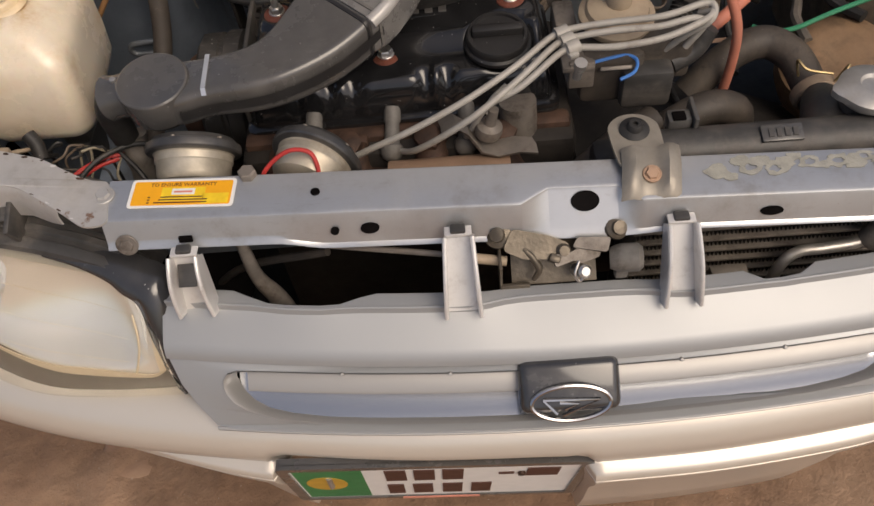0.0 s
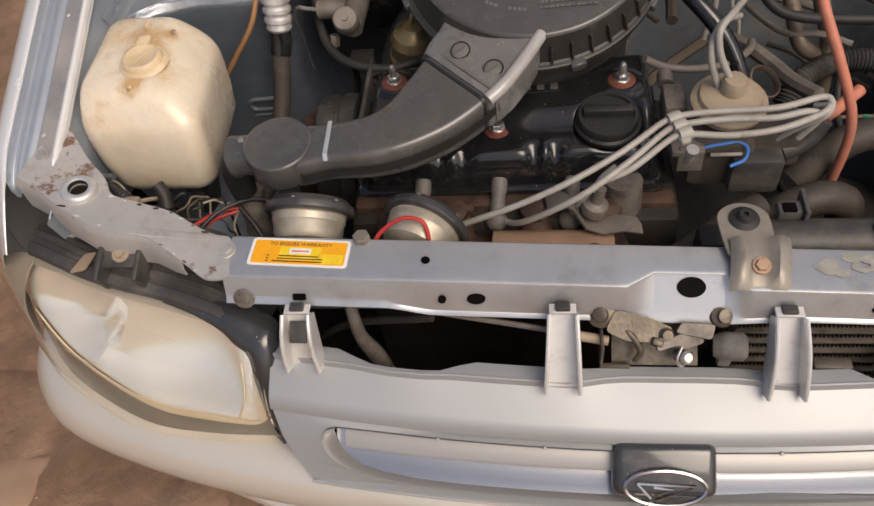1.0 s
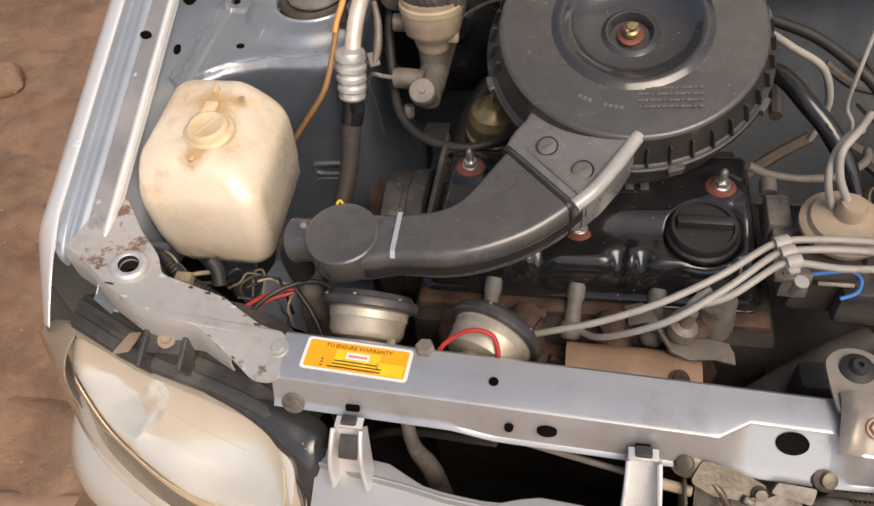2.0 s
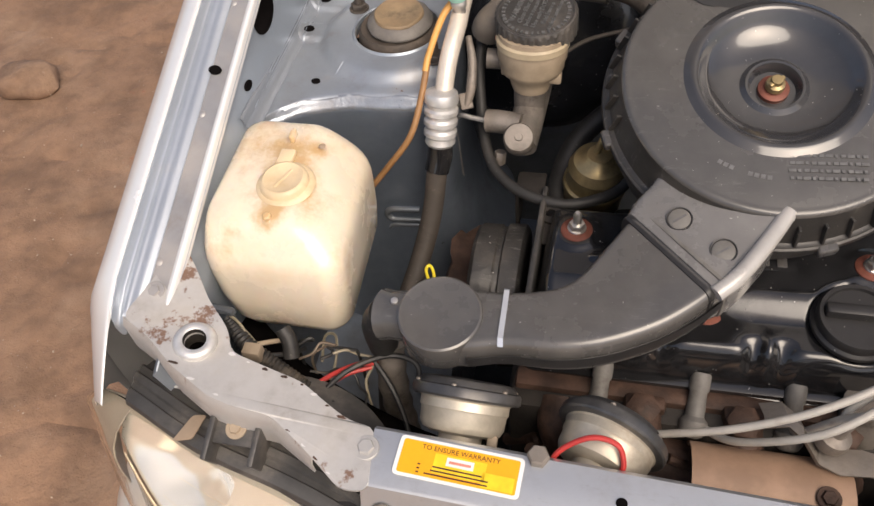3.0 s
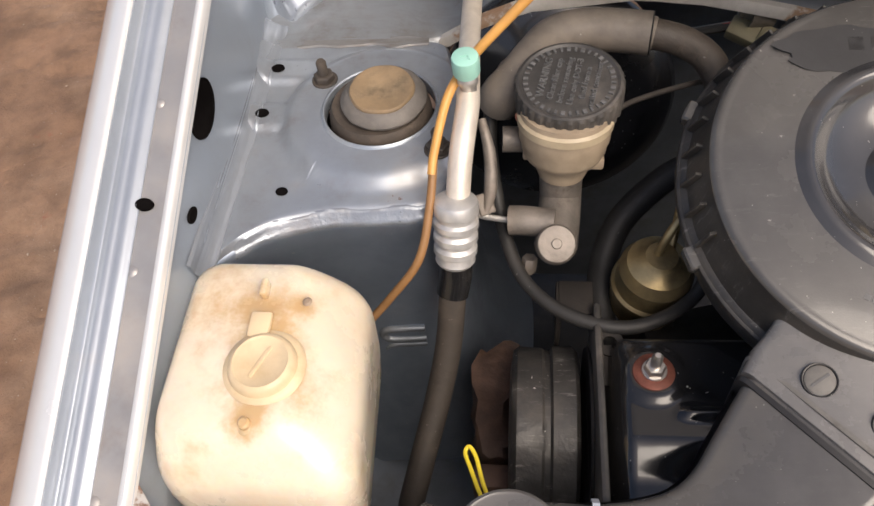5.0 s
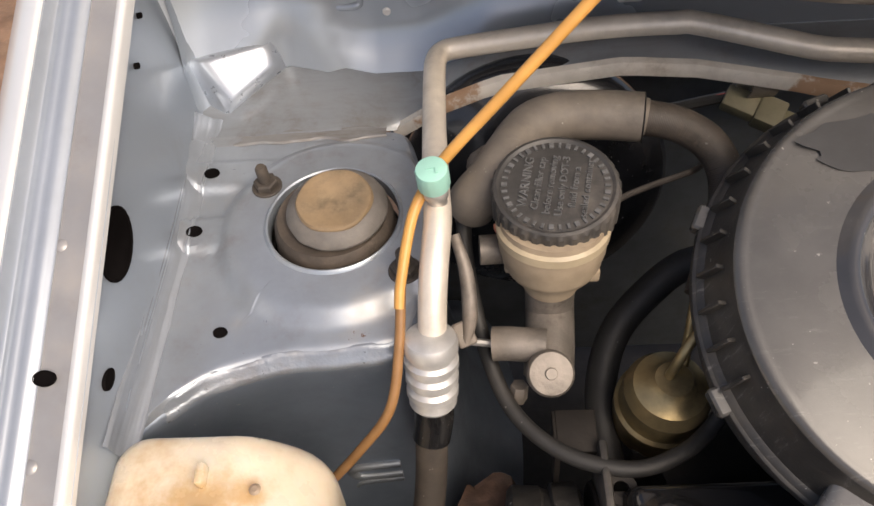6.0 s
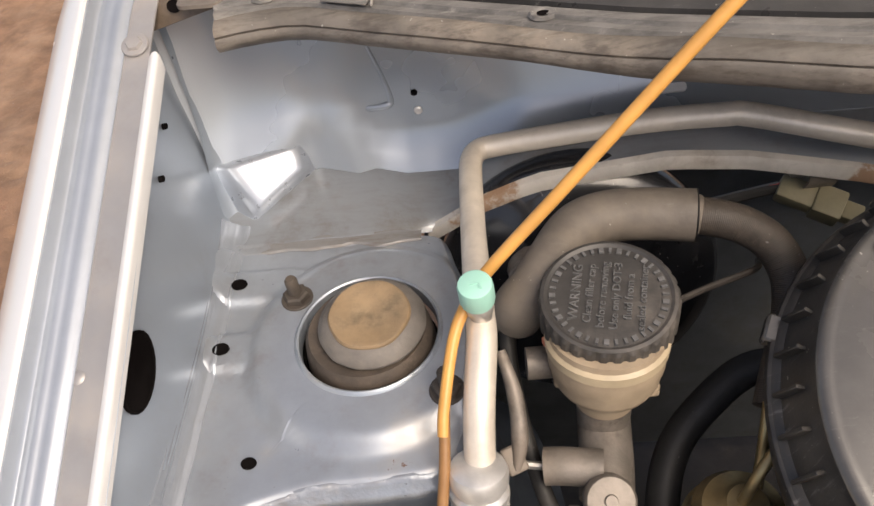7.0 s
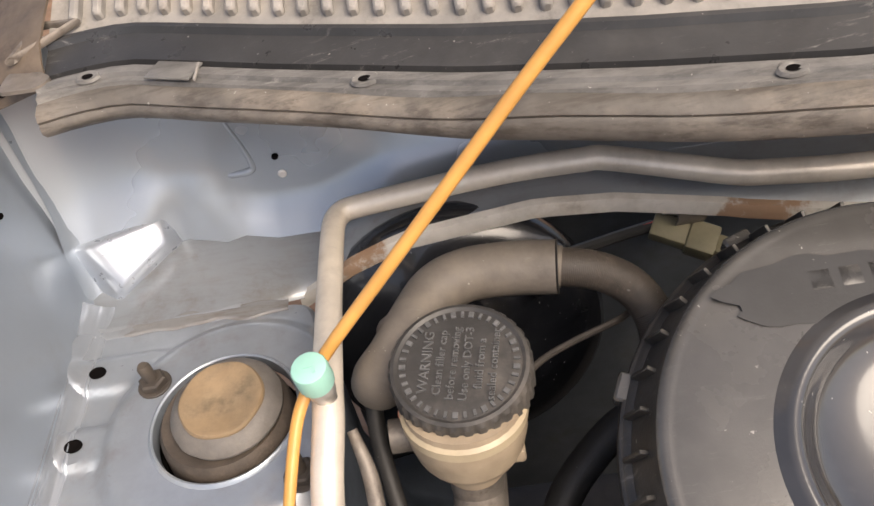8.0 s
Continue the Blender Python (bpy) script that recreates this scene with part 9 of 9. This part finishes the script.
def distributor():
    d = thing("distributor", "dusty distributor with a beige round vacuum capsule", "distributor", (0.09, 0.21, 0.64))
    m = at((0.082, 0.232, 0.722), (0.02, -0.10, 0.99))
    part("capsule", lathe([(0.022, -0.030), (0.026, -0.020), (0.028, -0.014), (0.034, -0.008), (0.0365, -0.004), (0.0365, 0.0), (0.034, 0.002), (0.031, 0.003), (0.029, 0.008), (0.018, 0.013), (0.0125, 0.014)], m, 40), BEIGE, d, "dusty beige capsule")
    part("knob", lathe([(0.0125, 0.012), (0.0118, 0.026), (0.010, 0.029), (0, 0.030)], m, 12), BEIGE, d)
    part("body", join(box((0.062, 0.05, 0.06), 0.008, Matrix.Translation((0.075, 0.215, 0.675))), box((0.055, 0.035, 0.05), 0.006, Matrix.Translation((0.125, 0.215, 0.688)))), HOSE, d, "grimy dark alloy body")
    part("cap", join(box((0.05, 0.045, 0.045), 0.006, Matrix.Translation((0.108, 0.200, 0.668))), tube([(0.135, 0.205, 0.680), (0.156, 0.208, 0.690), (0.168, 0.212, 0.712)], [0.012, 0.010, 0.009], 12)), TRIM, d, "dark distributor cap")
    part("window", box((0.030, 0.004, 0.022), 0.001, at((0.076, 0.190, 0.690), (0, -0.7, 0.7))), CAST, d)
    for k, pts in enumerate(([(0.080, 0.231, 0.745), (0.068, 0.236, 0.768), (0.063, 0.240, 0.785), (0.064, 0.246, 0.796), (0.076, 0.262, 0.800), (0.092, 0.290, 0.796)], [(0.070, 0.236, 0.735), (0.060, 0.238, 0.762), (0.059, 0.246, 0.782), (0.072, 0.270, 0.786), (0.094, 0.300, 0.770)])):
        part("vacuum_tube", tube(pts, 0.0034, 12), LEAD, d, "grey vacuum tube")
    part("bracket", join(box((0.024, 0.006, 0.03), 0.001, Matrix.Translation((0.044, 0.186, 0.690))), box((0.03, 0.03, 0.006), 0.001, Matrix.Translation((0.04, 0.196, 0.70)))), CAST, d)
    part("ring_clamp", lathe([(0.0165, 0), (0.018, 0.001), (0.018, 0.007), (0.0165, 0.008), (0.0155, 0.004), (0.0165, 0)], at((0.118, 0.262, 0.715), (0.4, -0.3, 0.8)), 24, caps=False), BROWN_PIPE, d, "brown ring clamp")


distributor()


def leads():
    g = thing("ignition_leads", "bundle of grey ignition leads held by a clip", "leads", (0.02, 0.17, 0.72))
    paths = ([(-0.225, 0.164, 0.640), (-0.212, 0.150, 0.640), (-0.190, 0.134, 0.652), (-0.160, 0.128, 0.672), (-0.120, 0.128, 0.692), (-0.072, 0.138, 0.712), (-0.025, 0.160, 0.727), (0.012, 0.186, 0.737), (0.030, 0.192, 0.740), (0.066, 0.193, 0.743), (0.115, 0.190, 0.748), (0.152, 0.198, 0.752), (0.160, 0.192, 0.750), (0.155, 0.184, 0.742), (0.14, 0.19, 0.725), (0.125, 0.20, 0.70)],
             [(-0.146, 0.166, 0.640), (-0.134, 0.150, 0.641), (-0.112, 0.132, 0.664), (-0.065, 0.126, 0.703), (-0.020, 0.150, 0.723), (0.016, 0.178, 0.735), (0.034, 0.183, 0.738), (0.070, 0.184, 0.741), (0.110, 0.181, 0.744), (0.140, 0.186, 0.746), (0.152, 0.186, 0.738), (0.14, 0.19, 0.71)],
             [(-0.072, 0.166, 0.642), (-0.068, 0.152, 0.655), (-0.05, 0.142, 0.700), (-0.018, 0.144, 0.720), (0.019, 0.169, 0.733), (0.036, 0.172, 0.735), (0.070, 0.168, 0.736), (0.112, 0.170, 0.740), (0.148, 0.182, 0.745), (0.158, 0.190, 0.748), (0.150, 0.20, 0.74)],
             [(-0.049, 0.143, 0.690), (-0.045, 0.150, 0.700), (-0.03, 0.160, 0.708)])
    for p in paths:
        part("lead", tube(p, 0.0032 if p is not paths[3] else 0.0028, 10), LEAD, g, "grey rubber lead")
    part("clip", join(*[lathe([(0.0068, -0.006), (0.0072, 0), (0.0068, 0.006)], at((0.023 + 0.004 * k, 0.1895 - 0.0085 * k, 0.7385 - 0.0015 * k), (0.9, 0.3, 0.1)), 14) for k in range(3)], box((0.010, 0.034, 0.006), 0.002, at((0.026, 0.178, 0.734), (0, -0.1, 1), 22)), box((0.006, 0.012, 0.008), 0.001, Matrix.Translation((0.036, 0.156, 0.728)))), LEAD, g, "grey lead clip")
    part("clip_bolt", lathe([(0.004, 0), (0.004, 0.016), (0.006, 0.016), (0.006, 0.022)], at((0.034, 0.158, 0.712), (0.1, -0.2, 1)), 10), ALU, g)


leads()
solo("blue_wire", tube([(0.056, 0.190, 0.700), (0.072, 0.192, 0.702), (0.088, 0.194, 0.702), (0.096, 0.188, 0.700), (0.092, 0.176, 0.697), (0.078, 0.170, 0.694)], 0.0017, 8), BLUE, "short looped blue wire by the distributor", "wire")


# ---- right of the engine ----
def right_side():
    elbow = thing("radiator_hose", "dusty grey-black rubber top hose with a wire clamp", "hose", (0.26, 0.22, 0.62))
    part("hose", tube([(0.170, 0.235, 0.605), (0.195, 0.246, 0.628), (0.225, 0.255, 0.645), (0.252, 0.256, 0.648), (0.272, 0.236, 0.644), (0.281, 0.204, 0.634), (0.284, 0.182, 0.630)], 0.0172, 18), HOSE, elbow, "thick dusty rubber hose", 60)
    part("clamp", lathe([(0.0205, -0.006), (0.0225, -0.004), (0.0225, 0.006), (0.0205, 0.008)], at((0.283, 0.194, 0.633), (0.1, -0.97, -0.1)), 24), TAPE, elbow, "tan clamp band")
    part("clamp_wire", join(tube([(0.262, 0.196, 0.655), (0.258, 0.200, 0.672), (0.266, 0.190, 0.668), (0.290, 0.186, 0.664)], 0.0014, 6), tube([(0.296, 0.188, 0.652), (0.306, 0.192, 0.668), (0.300, 0.184, 0.664)], 0.0014, 6)), ZINC, elbow)
    solo("lower_pipe", tube([(0.105, 0.170, 0.60), (0.135, 0.160, 0.640), (0.165, 0.165, 0.652), (0.195, 0.172, 0.640), (0.205, 0.176, 0.610), (0.205, 0.18, 0.54)], 0.017, 14), HOSE, "dusty bent metal pipe beside the radiator", "pipe", angle=60)
    solo("slanting_hose", tube([(0.02, 0.115, 0.60), (0.06, 0.135, 0.625), (0.09, 0.150, 0.640), (0.115, 0.165, 0.64)], 0.016, 12), HOSE, "dusty slanting hose behind the rail", "hose", angle=60)
    solo("end_housing", box((0.03, 0.03, 0.04), 0.008, Matrix.Translation((0.060, 0.112, 0.645))), RUBBER, "dusty black housing at the end of the radiator", "housing")
    solo("salmon_hose", tube([(0.150, 0.300, 0.83), (0.160, 0.274, 0.795), (0.177, 0.247, 0.757), (0.198, 0.226, 0.705), (0.203, 0.222, 0.66), (0.200, 0.22, 0.60)], 0.0050, 12), SALMON, "salmon red rubber hose rising past the radiator hose", "hose")
    solo("salmon_stub", tube([(0.168, 0.236, 0.683), (0.190, 0.250, 0.686), (0.222, 0.276, 0.692)], 0.0066, 12), SALMON, "short dusty salmon hose", "hose")
    solo("green_wire", tube([(0.258, 0.318, 0.618), (0.275, 0.306, 0.620), (0.300, 0.303, 0.624), (0.34, 0.312, 0.634), (0.40, 0.33, 0.64)], 0.0028, 8), GREEN, "green earth wire at the side of the bay", "wire")
    solo("conduit", tube([(0.185, 0.360, 0.60), (0.205, 0.382, 0.620), (0.250, 0.404, 0.626), (0.303, 0.402, 0.626), (0.36, 0.392, 0.62), (0.45, 0.38, 0.60)], 0.012, 12, rings=64, depth=0.0022), TRIM, "black corrugated conduit with a brown band", "conduit")
    solo("tape_band", tube([(0.318, 0.400, 0.6255), (0.334, 0.398, 0.6245)], 0.0148, 14), TAPE, "brown tape band round the conduit", "tape")
    solo("heater_pipe", tube([(0.165, 0.54, 0.78), (0.182, 0.48, 0.72), (0.196, 0.435, 0.668), (0.205, 0.414, 0.645), (0.225, 0.416, 0.628), (0.25, 0.43, 0.60)], 0.0095, 12), BROWN_PIPE, "dusty bent heater pipe", "pipe")
    solo("heater_pipe", tube([(0.22, 0.52, 0.74), (0.228, 0.46, 0.68), (0.238, 0.42, 0.64), (0.24, 0.40, 0.58)], 0.0095, 12), BROWN_PIPE, "second dusty heater pipe, nearly straight", "pipe")
    solo("breather_hose", tube([(0.018, 0.400, 0.762), (0.040, 0.382, 0.762), (0.060, 0.358, 0.752), (0.082, 0.338, 0.735), (0.100, 0.322, 0.712), (0.115, 0.30, 0.68)], 0.0095, 14), GLOSS, "shiny black breather hose from the air cleaner", "hose")
    solo("vacuum_line", tube([(0.008, 0.300, 0.722), (0.030, 0.304, 0.708), (0.060, 0.306, 0.702), (0.095, 0.312, 0.702), (0.120, 0.330, 0.704), (0.128, 0.352, 0.70)], 0.0042, 10), FAT_HOSE, "thin grey vacuum line in a loop", "hose")
    solo("vacuum_line", tube([(0.020, 0.42, 0.79), (0.046, 0.40, 0.783), (0.076, 0.40, 0.763), (0.091, 0.40, 0.733), (0.094, 0.40, 0.706), (0.088, 0.40, 0.67)], 0.0038, 10), LEAD, "pale grey vacuum line behind the air cleaner", "hose")
    solo("fuel_line", tube([(0.030, 0.470, 0.77), (0.080, 0.450, 0.76), (0.13, 0.42, 0.735), (0.17, 0.40, 0.70), (0.25, 0.41, 0.68), (0.36, 0.42, 0.67)], 0.006, 10), RUBBER, "long dark fuel line across the bay", "hose")
    solo("stay_wire", tube([(0.119, 0.42, 0.80), (0.111, 0.40, 0.753), (0.112, 0.40, 0.715), (0.123, 0.40, 0.693), (0.128, 0.40, 0.66)], 0.0024, 8), LEAD, "thin bent metal tube", "pipe")
    solo("dust_bowl", lathe([(0.03, -0.05), (0.055, -0.04), (0.062, -0.01), (0.060, 0.012), (0.045, 0.024), (0.030, 0.028), (0.012, 0.024), (0, 0.024)], at((0.352, 0.29, 0.575), (-0.2, -0.3, 1)), 32), CASING, "round brown dusty casing at the side of the bay", "casing")
    solo("side_box", box((0.16, 0.20, 0.20), 0.015, Matrix.Translation((0.46, 0.45, 0.55))), BROWN_PIPE, "brown dusty box at the far side of the bay", "box")
    rng = random.Random(5)
    for k in range(14):
        x, y, z = 0.05 + 0.3 * rng.random(), 0.34 + 0.22 * rng.random(), 0.58 + 0.10 * rng.random()
        pts, turn = [(x, y, z)], rng.uniform(0, 6.28)
        for j in range(4):
            turn += rng.uniform(-0.5, 0.5)
            pts.append((pts[-1][0] + 0.035 * math.cos(turn), pts[-1][1] + 0.035 * math.sin(turn), pts[-1][2] + rng.uniform(-0.022, 0.008)))
        solo("loose_hose", tube(pts, rng.uniform(0.003, 0.009), 8), rng.choice((RUBBER, HOSE, FAT_HOSE, BROWN_PIPE)), "dusty small hose among the engine's pipework", "hose", "small hoses")
    for k in range(9):
        x, y, z = -0.33 + 0.28 * rng.random(), 0.10 + 0.05 * rng.random(), 0.56 + 0.07 * rng.random()
        pts, turn = [(x, y, z)], rng.uniform(0, 6.28)
        for j in range(4):
            turn += rng.uniform(-0.5, 0.5)
            pts.append((pts[-1][0] + 0.022 * math.cos(turn), pts[-1][1] + 0.008 * math.sin(turn), pts[-1][2] + rng.uniform(-0.02, 0.006)))
        solo("loose_hose", tube(pts, rng.uniform(0.002, 0.006), 8), rng.choice((RUBBER, HOSE, WIRE, IRON)), "dusty small hose among the engine's pipework", "hose", "small hoses")


right_side()
solo("drop_pipe", tube([(-0.408, 0.185, 0.66), (-0.408, 0.176, 0.63), (-0.406, 0.168, 0.59), (-0.400, 0.16, 0.50), (-0.40, 0.15, 0.30)], [0.013, 0.0125, 0.013, 0.010, 0.010], 14, rings=14, depth=0.002), CAST, "dusty alloy fitting and pipe under the intake", "pipe")
solo("intake_trunk", tube([(-0.396, 0.171, 0.722), (-0.408, 0.175, 0.700), (-0.412, 0.18, 0.66)], [0.018, 0.016, 0.013], 16), RUBBER, "dark rubber trunk below the snorkel's inlet", "hose")


# ---- stones on the ground ----
def stone(x, y, r, seed):
    bm = bmesh.new()
    bmesh.ops.create_icosphere(bm, subdivisions=3, radius=1)
    for v in bm.verts:
        n = 1 + 0.28 * noise.noise(v.co * 1.3 + V(seed, 0, 0)) + 0.06 * noise.noise(v.co * 5 + V(0, seed, 0))
        v.co = V(v.co.x * r * n, v.co.y * r * 0.8 * n, v.co.z * r * 0.42 * n)
    bm.transform(Matrix.Translation((x, y, GROUND + r * 0.2)))
    return bm


def gravel():
    """Small pale grit strewn over the ground beside the car."""
    rng = random.Random(21)
    out = []
    for k in range(170):
        x, y = rng.gauss(-1.25, 0.35), rng.gauss(0.75, 0.45)
        if x > -0.72 or x < -2.1:
            continue
        r = rng.uniform(0.0008, 0.0026) * (1.8 if k % 23 == 0 else 1.0)
        bm = bmesh.new()
        bmesh.ops.create_icosphere(bm, subdivisions=1, radius=r)
        bm.transform(Matrix.Translation((x, y, GROUND + 0.008 + r * 0.2)) @ Matrix.Rotation(rng.uniform(0, 6), 4, "Z") @ Matrix.Diagonal((1.3, 0.8, 0.6, 1)))
        out.append(bm)
    return join(*out)


GRIT = material("pale_grit", (0.44, 0.35, 0.26), 0.9, 0.0, 0.3, 40, dust=0.4, dust_color=(0.36, 0.24, 0.16))
solo("gravel", gravel(), GRIT, "pale grit strewn over the earth", "gravel", kind="stuff")
solo("stone", stone(-1.70, 1.20, 0.085, 3), EARTH, "dusty brown stone lying on the ground", "stone", angle=50)
